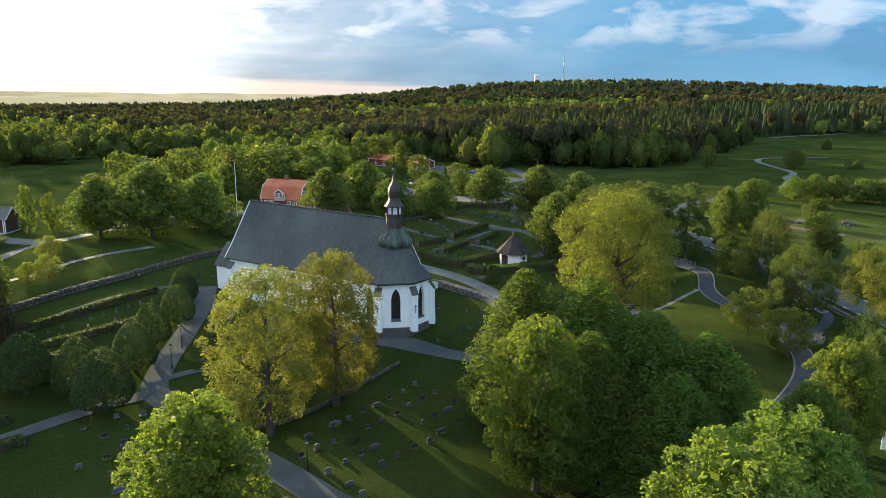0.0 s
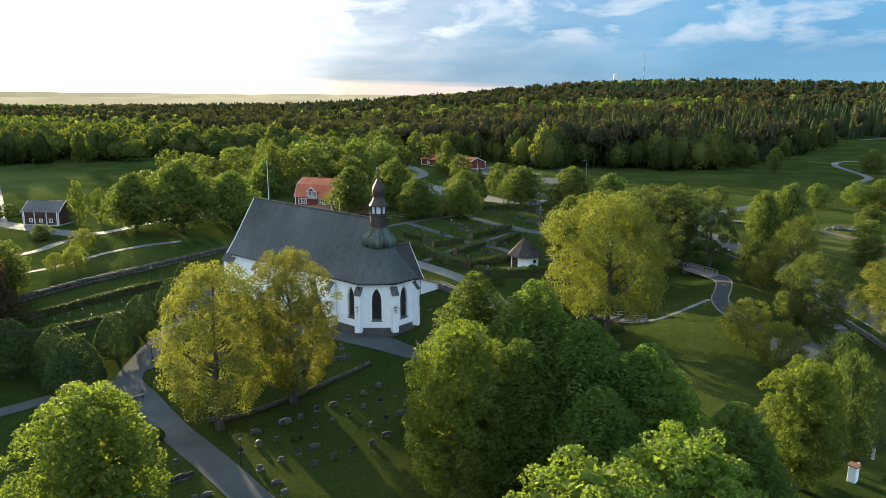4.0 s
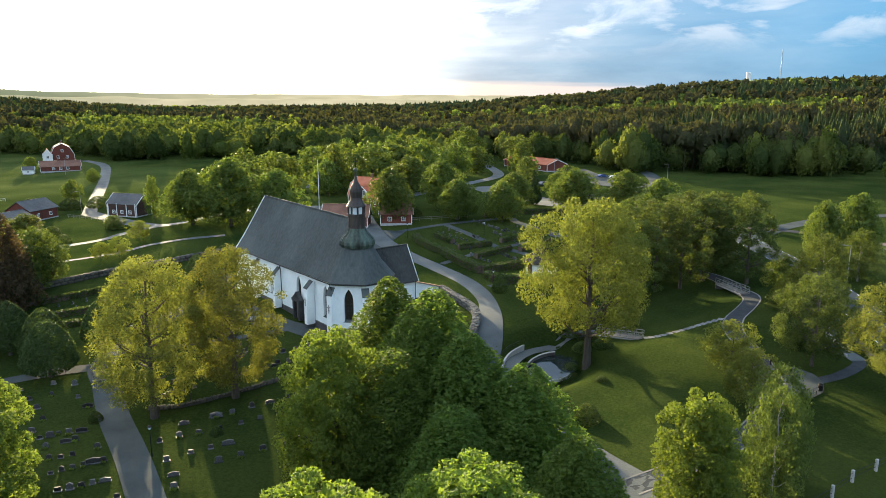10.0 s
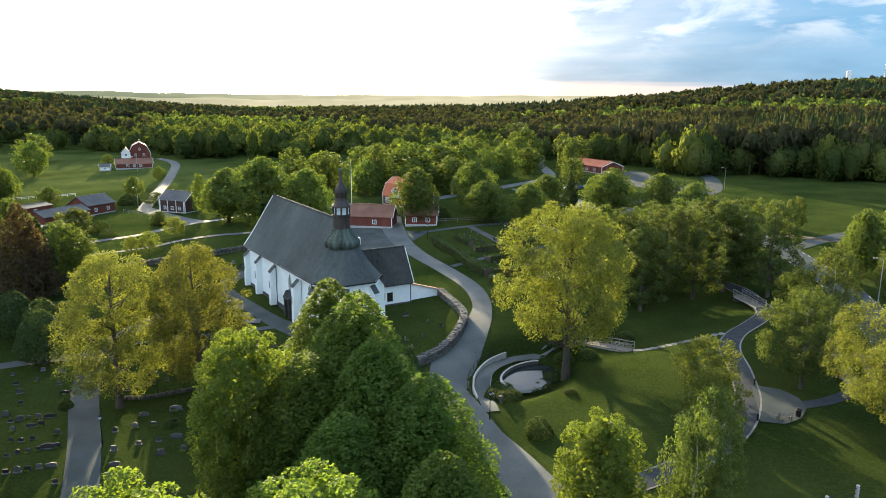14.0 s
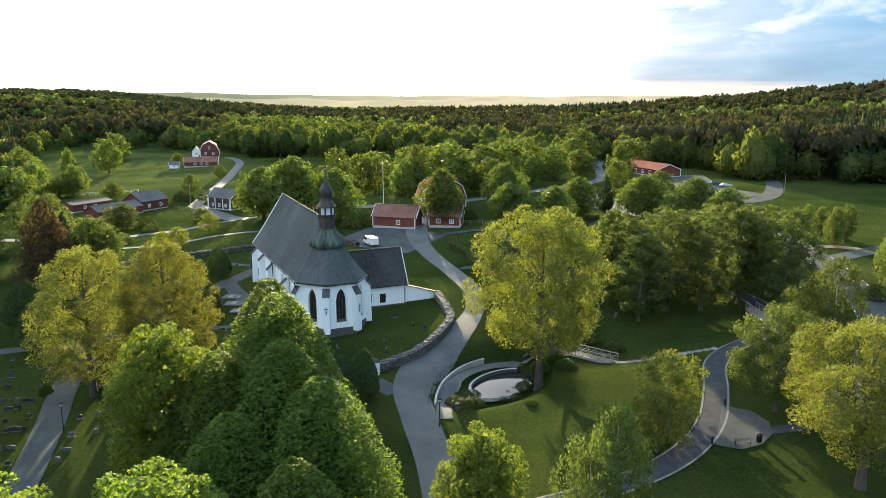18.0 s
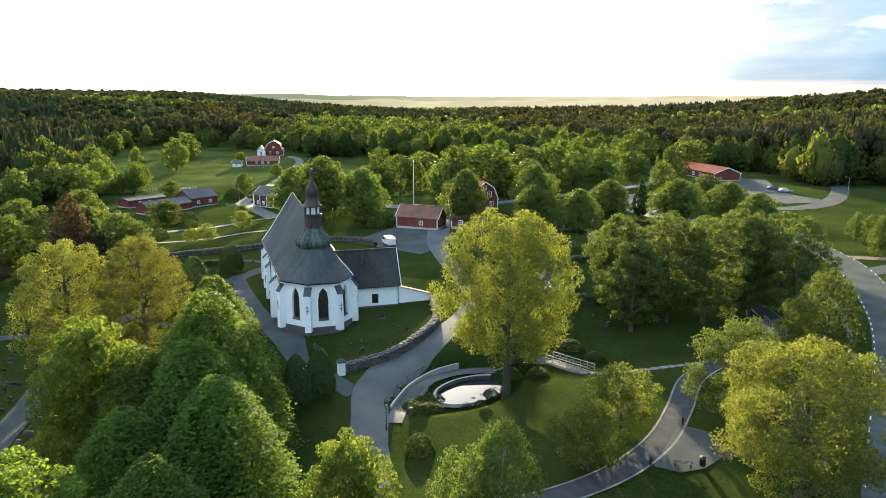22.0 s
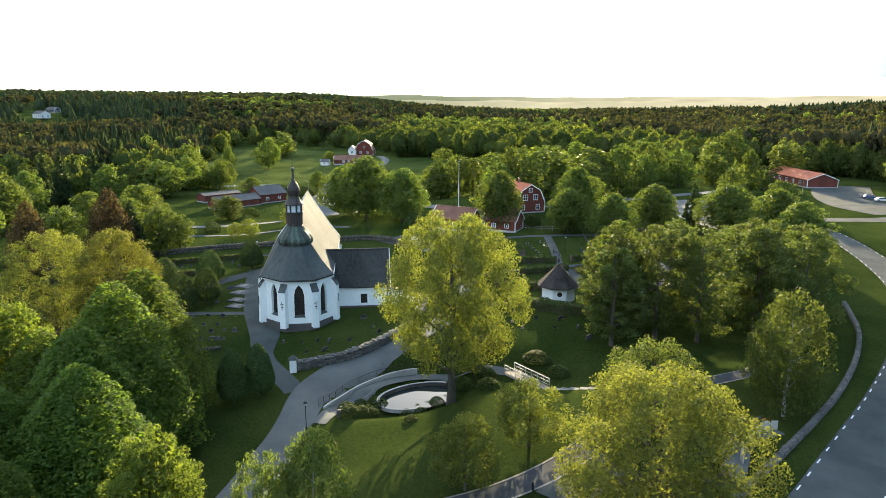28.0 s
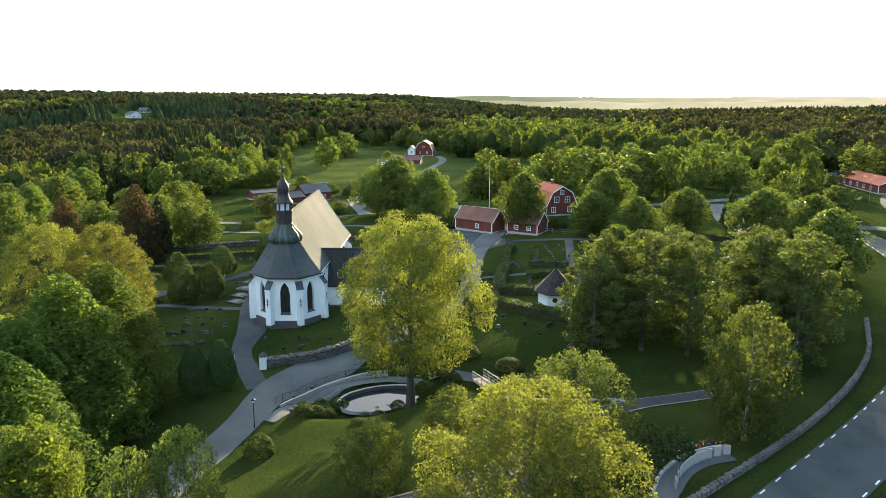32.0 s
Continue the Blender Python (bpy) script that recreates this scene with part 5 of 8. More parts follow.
def leaf_ball(rng, n, leaf, squash=1.0, lobes=9, low=0.25):
    """Leaf sprays over the lobes of a far crown, about 1 in radius and from low to 2 high."""
    q = (np.arange(lobes) + rng.random(lobes)) / lobes
    a = np.arange(lobes) * 2.4 + rng.uniform(-0.5, 0.5, lobes)
    out = np.sqrt(np.clip(1 - (2 * q - 0.85) ** 2, 0.02, 1)) * 0.68 * rng.uniform(0.8, 1.15, lobes)
    c = np.stack([out * np.cos(a), out * np.sin(a), low + 0.28 + (1.42 - low) * q], 1)
    r = rng.uniform(0.34, 0.52, lobes)
    pick = rng.choice(lobes, n, p=r**2 / (r**2).sum())
    d = rng.normal(size=(n, 3))
    d[:, 2] = np.abs(d[:, 2]) * 1.1 - 0.35
    d /= np.linalg.norm(d, axis=1)[:, None]
    p = c[pick] + d * np.array([1, 1, 0.62]) * (r[pick] * rng.uniform(0.85, 1.05, n))[:, None]
    nrm = d + rng.normal(size=(n, 3)) * 0.15
    nrm /= np.linalg.norm(nrm, axis=1)[:, None]
    u = np.cross(nrm, rng.normal(size=(n, 3)))
    u /= np.linalg.norm(u, axis=1)[:, None]
    v = np.cross(nrm, u)
    s = leaf * rng.uniform(0.6, 1.3, n)[:, None]
    verts = np.stack([p - v * s, p + u * s * 0.8, p + v * s, p - u * s * 0.8], 1).reshape(-1, 3)
    verts[:, 2] *= squash
    return verts, np.arange(4 * n).reshape(-1, 4)


def lump(rng, wide, low, top, k=2):
    """The closed inside of a far crown: an uneven ball cut into k x k quads on each of six sides."""
    verts, faces, known = [], [], {}
    shift = Vector(rng.uniform(0, 50, 3))
    for axis in range(3):
        for sign in (-1, 1):
            idx = np.empty((k + 1, k + 1), int)
            for a in range(k + 1):
                for b in range(k + 1):
                    p = [0, 0, 0]
                    p[axis], p[(axis + 1) % 3], p[(axis + 2) % 3] = sign, (2 * a / k - 1), (2 * b / k - 1) * sign
                    key = tuple(round(c, 4) for c in p)
                    if key not in known:
                        known[key] = len(verts)
                        d = Vector(p).normalized()
                        r = 1 + 0.32 * noise.noise(d * 1.7 + shift)
                        verts.append((d.x * r * wide, d.y * r * wide, (low + top) / 2 + d.z * r * (top - low) / 2))
                    idx[a, b] = known[key]
            for a in range(k):
                for b in range(k):
                    faces.append((idx[a, b], idx[a + 1, b], idx[a + 1, b + 1], idx[a, b + 1]))
    return np.array(verts), np.array(faces)


def joined(*pieces):
    verts, faces, base = [], [], 0
    for v, f in pieces:
        verts.append(v)
        faces.append(f + base)
        base += len(v)
    return np.vstack(verts), np.vstack(faces)


def leafy_crown(rng, n, leaf, lobes=9, k=2):
    return joined(leaf_ball(rng, n, leaf, 1.0, lobes), lump(rng, 0.70, 0.2, 1.72, k))


def edge_crown(seed, shape, radius):
    """A full crown down to the ground for the edge of the woods: leaf bunches round lobes, about 1 in radius and 2 high."""
    me = crown_mesh("edge_crown", seed, 2 * radius, radius, 0.1, shape, 520, 1.05, None, lobes=44, lobe=0.27, ragged=0.26)
    verts = np.empty(len(me.vertices) * 3)
    me.vertices.foreach_get("co", verts)
    bpy.data.meshes.remove(me)
    verts = verts.reshape(-1, 3) / radius
    return joined((verts, np.arange(len(verts)).reshape(-1, 4)), lump(np.random.default_rng(seed), 0.66, 0.12, 1.7))


def pine(rng, n, leaf):
    """A pine far off: a bare stem with ragged clouds of needles in its upper half."""
    t = 0.035
    stem = np.array([(-t, -t, 0), (t, -t, 0), (t, t, 0), (-t, t, 0), (-t, -t, 1.5), (t, -t, 1.5), (t, t, 1.5), (-t, t, 1.5)])
    sides = np.array([(0, 1, 5, 4), (1, 2, 6, 5), (2, 3, 7, 6), (3, 0, 4, 7)])
    return joined(leaf_ball(rng, n, leaf, 1.0, 7, 0.7), lump(rng, 0.60, 1.0, 1.78), (stem, sides))


def conifer(rng, n, leaf):
    """Drooping sprays over a pointed cone, 0 to 2 high and about 1 in radius."""
    q = 1 - np.sqrt(1 - rng.random(n) * 0.985)
    a = np.arange(n) * 2.39996 + rng.uniform(-0.4, 0.4, n)
    r = (1 - q) ** 0.85 * rng.uniform(0.72, 1.08, n)
    p = np.stack([r * np.cos(a), r * np.sin(a), 0.15 + 1.8 * q], 1)
    d = np.stack([np.cos(a), np.sin(a), np.full(n, 0.75)], 1) + rng.normal(size=(n, 3)) * 0.25
    d /= np.linalg.norm(d, axis=1)[:, None]
    u = np.cross(d, np.array([0, 0, 1.0]) + rng.normal(size=(n, 3)) * 0.3)
    u /= np.linalg.norm(u, axis=1)[:, None]
    v = np.cross(d, u)
    s = (leaf * rng.uniform(0.7, 1.25, n) * (1.05 - 0.6 * q))[:, None]
    verts = np.stack([p - v * s * 1.0, p + u * s * 0.8, p + v * s * 1.0, p - u * s * 0.8], 1).reshape(-1, 3)
    rings = [(0.80, 0.12), (0.62, 0.7), (0.34, 1.3), (0.05, 1.9)]
    turn = np.arange(7) * math.tau / 7
    body = np.vstack([np.stack([r * np.cos(turn), r * np.sin(turn), np.full(7, z)], 1) * rng.uniform(0.85, 1.12, (7, 1)) for r, z in rings])
    sides = np.array([(a * 7 + i, a * 7 + (i + 1) % 7, (a + 1) * 7 + (i + 1) % 7, (a + 1) * 7 + i) for a in range(3) for i in range(7)])
    return joined((verts, np.arange(4 * n).reshape(-1, 4)), (body, sides))


def scatter(name, models, x, y, high, wide, material, label, rng, category="woods"):
    """Many far trees as one mass."""
    all_v, all_f, base = [], [], 0
    pick = rng.integers(0, len(models), len(x))
    turn = rng.uniform(0, math.tau, len(x))
    z = height(x, y)
    for k, (mv, mf) in enumerate(models):
        i = np.nonzero(pick == k)[0]
        if not len(i):
            continue
        c, s = np.cos(turn[i])[:, None], np.sin(turn[i])[:, None]
        vx = (mv[None, :, 0] * c - mv[None, :, 1] * s) * wide[i][:, None] + x[i][:, None]
        vy = (mv[None, :, 0] * s + mv[None, :, 1] * c) * wide[i][:, None] + y[i][:, None]
        vz = mv[None, :, 2] * high[i][:, None] / 2 + z[i][:, None]
        all_v.append(np.stack([vx, vy, vz], -1).reshape(-1, 3))
        all_f.append((mf[None] + (np.arange(len(i)) * len(mv))[:, None, None]).reshape(-1, 4) + base)
        base += len(i) * len(mv)
    ob = new(name, mesh_of(name, np.vstack(all_v), np.vstack(all_f), material, True))
    return tagged(ob, label, category, kind="stuff")


def make_woods():
    rng = np.random.default_rng(5)
    near_kinds = [conifer(rng, 150, 0.155) for _ in range(5)], [pine(rng, 105, 0.135) for _ in range(6)], [leafy_crown(rng, 120, 0.135, 14, 2) for _ in range(8)]
    mid_kinds = [conifer(rng, 32, 0.26) for _ in range(4)], [pine(rng, 22, 0.26) for _ in range(5)], [leafy_crown(rng, 28, 0.22) for _ in range(6)]
    far_kinds = [conifer(rng, 8, 0.40) for _ in range(3)], [leafy_crown(rng, 6, 0.3, 5) for _ in range(4)], [leafy_crown(rng, 6, 0.3, 5) for _ in range(4)]
    edge_kinds = [edge_crown(70 + i, ("round", "egg", "round")[i % 3], 7.0) for i in range(6)]
    # needle trees gather in stands on the hill, leafy trees along the fields
    for near, far, count, kinds in ((170, 520, 4900, near_kinds), (520, 1250, 7000, mid_kinds), (1250, 4200, 8200, far_kinds)):
        x, y, r = tree_points(rng, count, near, far)
        side = np.degrees(np.arctan2(-x, y - 110))
        depth = r - forest_edge(side)
        stand = np.array([noise.noise(Vector((a * 0.0045, b * 0.0045, 3.1))) for a, b in zip(x, y)]) + rng.normal(0, 0.10, len(x))
        stand = stand - 0.75 * ss(42, 4, depth) + 0.16 + 0.12 * ss(8, -12, side) - 0.34 * ss(3, 22, side) * ss(76, 62, side) * ss(1000, 500, r)
        stand = stand + 0.26 * ss(64, 76, side) * ss(200, 320, r) - 0.10 * ss(0, 1, side) * ss(64, 76, side) * ss(700, 1100, r)
        grow = np.clip(r / 640, 1.15, 2.9)
        h = rng.uniform(15, 21, len(x)) * np.interp(r, [200, 520, 900, 2000], [1.0, 1.0, 0.85, 0.68]) * (1 + 0.2 * ss(10, -4, side) * ss(900, 500, r))
        fir = stand > 0.27 + 0.18 * ss(10, -4, side) * ss(900, 500, r)
        pines = (stand > -0.02) & ~fir
        leafy = ~fir & ~pines
        scatter("spruce_woods", kinds[0], x[fir], y[fir], h[fir] * 1.08, rng.uniform(3.5, 5.2, fir.sum()) * grow[fir], WOOD_SPRUCE, "dark spruce woods covering the hillside", rng)
        scatter("pine_woods", kinds[1], x[pines], y[pines], h[pines] * 1.05, rng.uniform(3.8, 5.4, pines.sum()) * grow[pines], WOOD_PINE, "brownish-green pine woods on the hill", rng)
        shade = rng.random(len(x)) + 0.5 * stand
        for some, mat in ((leafy & (shade > 0.2), WOOD_GREEN), (leafy & (shade <= 0.2), WOOD_BRIGHT)):
            rim = some & (depth < 34) & (r < 480)
            if rim.any():
                scatter("leafy_woods", edge_kinds, x[rim], y[rim], h[rim] * rng.uniform(0.55, 1.0, rim.sum()), rng.uniform(4.2, 7.0, rim.sum()), mat, "green leafy trees along the edge of the woods", rng)
            some = some & ~rim
            scatter("leafy_woods", kinds[2], x[some], y[some], h[some] * rng.uniform(0.7, 1.0, some.sum()), rng.uniform(4.6, 7.6, some.sum()) * grow[some], mat, "mixed green deciduous woods along the fields", rng)


make_woods()


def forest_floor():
    """Sheet of undergrowth added between the stems, a few metres high inside the woods, with their shade put into its
    dark colour.
    """
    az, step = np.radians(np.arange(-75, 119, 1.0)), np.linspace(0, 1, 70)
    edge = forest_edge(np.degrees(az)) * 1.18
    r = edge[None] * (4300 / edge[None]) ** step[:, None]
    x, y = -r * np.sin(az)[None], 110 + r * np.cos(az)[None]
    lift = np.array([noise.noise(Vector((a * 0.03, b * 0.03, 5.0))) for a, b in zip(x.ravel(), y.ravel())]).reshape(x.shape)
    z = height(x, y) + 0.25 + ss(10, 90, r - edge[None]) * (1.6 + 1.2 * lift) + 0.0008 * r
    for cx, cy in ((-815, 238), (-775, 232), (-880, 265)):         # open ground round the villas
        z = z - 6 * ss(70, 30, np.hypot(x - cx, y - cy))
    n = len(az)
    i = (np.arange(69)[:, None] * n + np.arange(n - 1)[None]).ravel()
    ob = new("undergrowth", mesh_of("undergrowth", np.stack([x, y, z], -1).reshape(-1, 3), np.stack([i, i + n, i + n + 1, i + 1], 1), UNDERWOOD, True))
    tagged(ob, "dark mossy undergrowth sheet added to close bright gaps between the stems", "undergrowth", kind="stuff")


forest_floor()


# ---- stone walls ----
def stone_wall(name, pts, tall, thick, label, seed, size=0.42, first=300, rise=0.0, material=None):
    """A dry wall of rounded field stones along a line: a solid core with every stone of both faces and the top."""
    rng = random.Random(seed)
    line = smooth_line(pts, 0.5)
    root = thing(name, Matrix.Identity(4), label, "wall", kind="structure")
    v, f = [], []
    s = side_of(line)
    prof = [(-thick / 2 + 0.12, -0.3), (-thick / 2 + 0.16, tall - 0.12), (thick / 2 - 0.16, tall - 0.12), (thick / 2 - 0.12, -0.3)]
    for p, q in zip(line, s):
        z = ground_z(*p)
        for o, h in prof:
            v.append((p[0] + q[0] * o, p[1] + q[1] * o, z + h))
    n = 4
    for i in range(len(line) - 1):
        for k in range(n - 1):
            f.append((i * n + k, i * n + k + 1, (i + 1) * n + k + 1, (i + 1) * n + k))
    part("core", mesh_of("core", v, f, material or STONE), None, root)
    blocks = []
    for k in range(6):
        bm = bmesh.new()
        bmesh.ops.create_icosphere(bm, subdivisions=1, radius=0.5)
        for w in bm.verts:
            w.co *= rng.uniform(0.8, 1.12)
            w.co.x = max(-0.42, min(0.42, w.co.x)); w.co.z = max(-0.38, min(0.38, w.co.z))
        me = bpy.data.meshes.new("stone")
        bm.to_mesh(me); bm.free()
        me.materials.append(material or STONE)
        blocks.append(me)
    places = []
    length = np.r_[0, np.cumsum(np.linalg.norm(np.diff(line, axis=0), axis=1))]
    rows = max(1, round(tall / (size * 0.75)))
    for face in (-1, 1, 0):
        for row in range(rows if face else 1):
            d = rng.uniform(0, size)
            while d < length[-1]:
                w = size * rng.uniform(0.75, 1.5)
                x, y = np.interp(d, length, line[:, 0]), np.interp(d, length, line[:, 1])
                sx, sy = np.interp(d, length, s[:, 0]), np.interp(d, length, s[:, 1])
                o = face * (thick / 2 - 0.16) if face else rng.uniform(-0.2, 0.2) * thick
                h = (row + 0.5) * tall / rows if face else tall - 0.06
                places.append((x + sx * o, y + sy * o, ground_z(x, y) + h, math.degrees(math.atan2(sx, -sy)), w, tall / rows * rng.uniform(1.0, 1.25) if face else 0.3, 0.4 if face else thick * rng.uniform(0.6, 0.95)))
                d += w * 0.92
    rng.shuffle(places)
    rest_v, rest_f, base = [], [], 0
    for i, (x, y, z, turn, w, h, dep) in enumerate(places):
        me = blocks[i % 6]
        m = Matrix.Translation((x, y, z)) @ pose(0, 0, 0, rng.uniform(-8, 8), rng.uniform(-8, 8), turn) @ Matrix.Diagonal((w, dep, h, 1))
        if i < first:
            ob = new("stone", me)
            ob.parent = root
            ob.matrix_world = m
        else:
            co = np.empty(len(me.vertices) * 3, np.float32)
            me.vertices.foreach_get("co", co)
            co = co.reshape(-1, 3) @ np.array(m.to_3x3()).T + np.array(m.translation)
            tri = np.empty(len(me.polygons) * 3, np.int32)
            me.polygons.foreach_get("vertices", tri)
            rest_v.append(co); rest_f.append(tri.reshape(-1, 3) + base)
            base += len(co)
    if rest_v:
        ob = part("wall_stones", mesh_of("wall_stones", np.vstack(rest_v), np.vstack(rest_f), material or STONE), None, root)
        tagged(ob, kind="stuff")
    return root


TERRACE = [(-21.5, 72.6), (-18, 74.3), (-13.2, 79.5), (-9.5, 84.5), (-6, 89.5)]
stone_wall("churchyard_wall", [(-0.8, 124.6), (5.0, 118.3), (8.6, 113.6), (10.3, 107.5), (10.6, 101), (9.6, 95.2), (8.9, 93.4)], 1.25, 1.3, "thick grey dry-stone churchyard wall of rounded boulders", 3, 0.62, 300)
stone_wall("road_wall", [(64.8, 96), (64.5, 104), (64.2, 110), (63.5, 123), (62.5, 133.5), (60.3, 145.5), (57.3, 156), (53.8, 164), (50, 172)], 0.75, 0.62, "low grey stone wall along the road verge", 4, 0.5, 250)
stone_wall("west_wall", [(-78, 94), (-71.3, 109), (-67.6, 118), (-63, 127), (-57.6, 137), (-50.5, 146.5), (-43, 149.5), (-37, 148)], 1.2, 1.2, "long dark mossy boulder wall bounding the churchyard", 8, 0.9, 200, material=DARK_STONE)
stone_wall("terrace_wall", TERRACE, 0.5, 0.6, "low mossy stone wall between the grave plots", 9, 0.45, 150, material=DARK_STONE)


# ---- houses ----
def house(name, m, size, eave, ridge, wall, roof, label, windows=(), doors=(), over=0.4, gambrel=False, chimney=True, trim=True):
    """A timber house: length along x, depth along y. windows and doors: (side, along, sill, wide, tall); sides n, s, e, w."""
    w, d = size[0] / 2, size[1] / 2
    ob = thing(name, m, label, "house")
    prof = [(-d, eave), (0, ridge), (d, eave)] if not gambrel else [(-d, eave), (-d * 0.66, eave + (ridge - eave) * 0.66), (0, ridge), (d * 0.66, eave + (ridge - eave) * 0.66), (d, eave)]
    bm = bmesh.new()
    ring = [(-d, -0.4)] + prof + [(d, -0.4)]
    v = [[bm.verts.new((x, y, z - (0.12 if 0 < i < len(ring) - 1 else 0))) for i, (y, z) in enumerate(ring)] for x in (-w, w)]
    bm.faces.new(v[0]); bm.faces.new(v[1][::-1])
    k = len(ring)
    for i in range(k):
        bm.faces.new((v[0][i], v[0][(i + 1) % k], v[1][(i + 1) % k], v[1][i]))
    part("wall", bm, wall, ob)
    part("plinth", box((-w - 0.04, -d - 0.04, -0.5), (w + 0.04, d + 0.04, 0.35)), CONCRETE, ob)
    ext = []
    for i, (y, z) in enumerate(prof):
        if i in (0, len(prof) - 1):
            y2, z2 = prof[1] if i == 0 else prof[-2]
            dy, dz = y - y2, z - z2
            n = math.hypot(dy, dz)
            y, z = y + dy / n * over, z + dz / n * over
        ext.append((y, z))
    for (ya, za), (yb, zb) in zip(ext, ext[1:]):
        bm = bmesh.new()
        add_slab(bm, [(-w - over, ya, za), (w + over, ya, za), (w + over, yb, zb), (-w - over, yb, zb)], 0.1)
        part("roof", bm, roof, ob)
        for x in (-w - over - 0.02, w + over + 0.02) if trim else ():
            bm = bmesh.new()
            add_slab(bm, [(x - 0.05, ya, za + 0.03), (x + 0.05, ya, za + 0.03), (x + 0.05, yb, zb + 0.03), (x - 0.05, yb, zb + 0.03)], 0.22)
            part("bargeboard", bm, WHITE_TRIM, ob)
    part("ridge", tube((-w - over, 0, ridge + 0.02), (w + over, 0, ridge + 0.02), 0.11), roof, ob)
    if trim:
        for x in (-w, w):
            for y in (-d, d):
                part("corner_board", box((x - 0.1, y - 0.1, 0.3), (x + 0.1, y + 0.1, eave - 0.1)), WHITE_TRIM, ob)
    if chimney:
        c = box((-0.1 * w - 0.35, -0.35, ridge - 0.8), (-0.1 * w + 0.35, 0.35, ridge + 1.0), 0.04)
        ch = part("chimney", c, TILE_BROWN, ob, "brick chimney")
        part("chimney_cap", box((-0.1 * w - 0.43, -0.43, ridge + 1.0), (-0.1 * w + 0.43, 0.43, ridge + 1.1)), ROOF_GREY, ch)
    for kind, items in (("window", windows), ("door", doors)):
        for side, along, sill, ww, hh in items:
            turn = {"s": 180, "n": 0, "e": -90, "w": 90}[side]
            lx, ly = {"s": (along, -d), "n": (along, d), "e": (w, along), "w": (-w, along)}[side]
            out = {"s": (0, -1), "n": (0, 1), "e": (1, 0), "w": (-1, 0)}[side]
            tx, ty = (1, 0) if side in "sn" else (0, 1)
            def slab(u0, u1, z0, z1, o0, o1):
                p = [(lx + tx * u + out[0] * o, ly + ty * u + out[1] * o) for u in (u0, u1) for o in (o0, o1)]
                return (min(q[0] for q in p), min(q[1] for q in p), z0), (max(q[0] for q in p), max(q[1] for q in p), z1)
            if kind == "door":
                dr = part("door", box(*slab(-ww / 2, ww / 2, sill, sill + hh, -0.02, 0.05)), WOOD, ob)
                continue
            win = part("window", box(*slab(-ww / 2, ww / 2, sill, sill + hh, -0.02, 0.03)), PANE, ob)
            bm = bmesh.new()
            for u0, u1, z0, z1 in ((-ww / 2 - 0.12, -ww / 2 + 0.02, sill - 0.12, sill + hh + 0.12), (ww / 2 - 0.02, ww / 2 + 0.12, sill - 0.12, sill + hh + 0.12), (-ww / 2, ww / 2, sill - 0.12, sill + 0.02), (-ww / 2, ww / 2, sill + hh - 0.02, sill + hh + 0.12), (-0.04, 0.04, sill, sill + hh), (-ww / 2, ww / 2, sill + hh * 0.5 - 0.03, sill + hh * 0.5 + 0.03)):
                add_box(bm, *slab(u0, u1, z0, z1, 0.0, 0.07))
            part("frame", bm, WHITE_TRIM, win)
    return ob


def spot(x, y, turn, lift=0.0):
    return Matrix.Translation((x, y, ground_z(x, y) + lift)) @ pose(0, 0, 0, 0, 0, turn)


house("gate_barn", spot(-39.9, 168.2, 14), (11.5, 5.5), 3.0, 5.6, FALU, TILE_BROWN, "long red-painted timber outbuilding with brown tiled roof", [("s", 1.2, 1.0, 0.9, 0.9)], chimney=False)
house("parish_house", spot(-45, 198, -20), (12.5, 9.0), 3.1, 8.1, FALU, TILE_RED, "red timber house with steep orange tile roof and white trim", [("e", -1.6, 3.7, 1.3, 1.4), ("e", 1.6, 3.7, 1.3, 1.4), ("e", 0, 5.9, 0.9, 1.0), ("e", -2.4, 1.0, 1.1, 1.3), ("e", 2.4, 1.0, 1.1, 1.3), ("s", -4.6, 0.9, 1.1, 1.4), ("s", -2.9, 0.9, 1.1, 1.4), ("s", 2.9, 0.9, 1.1, 1.4), ("s", 4.8, 0.9, 1.1, 1.4), ("w", -1.6, 3.7, 1.3, 1.4), ("w", 1.6, 3.7, 1.3, 1.4)], gambrel=True)
house("dormer", spot(-46.05, 195.1, 70, 3.0), (3.4, 3.3), 1.7, 2.9, FALU, TILE_RED, "red roof dormer with white trim and two sash windows", [("w", -0.65, 0.45, 0.9, 1.15), ("w", 0.65, 0.45, 0.9, 1.15)], chimney=False, over=0.3)
house("timber_barn", spot(-124.3, 186, 2), (10.8, 7), 4.2, 6.9, DARK_LOG, ROOF_GREY, "dark red log building with grey roof and white corner posts", [("s", -3, 1.1, 0.8, 0.9), ("s", 0, 1.1, 0.8, 0.9), ("s", 3, 1.1, 0.8, 0.9)], chimney=False)
house("long_barn", spot(-143.0, 156, 98), (17, 6.5), 2.6, 4.2, FALU, ROOF_GREY, "low red farm wing with a grey sheet roof", [], chimney=False, trim=False)
house("far_house", spot(-277, 308, -42), (13, 11.5), 3.4, 9.4, FALU, TILE_BROWN, "red manor house with white gambrel gable", [("s", -2.5, 1.4, 1.0, 1.3), ("s", 2.5, 1.4, 1.0, 1.3), ("e", -2.2, 1.4, 1.0, 1.3), ("e", 2.2, 1.4, 1.0, 1.3), ("e", 0, 4.8, 1.0, 1.2), ("w", 0, 4.8, 1.0, 1.2)], gambrel=True)
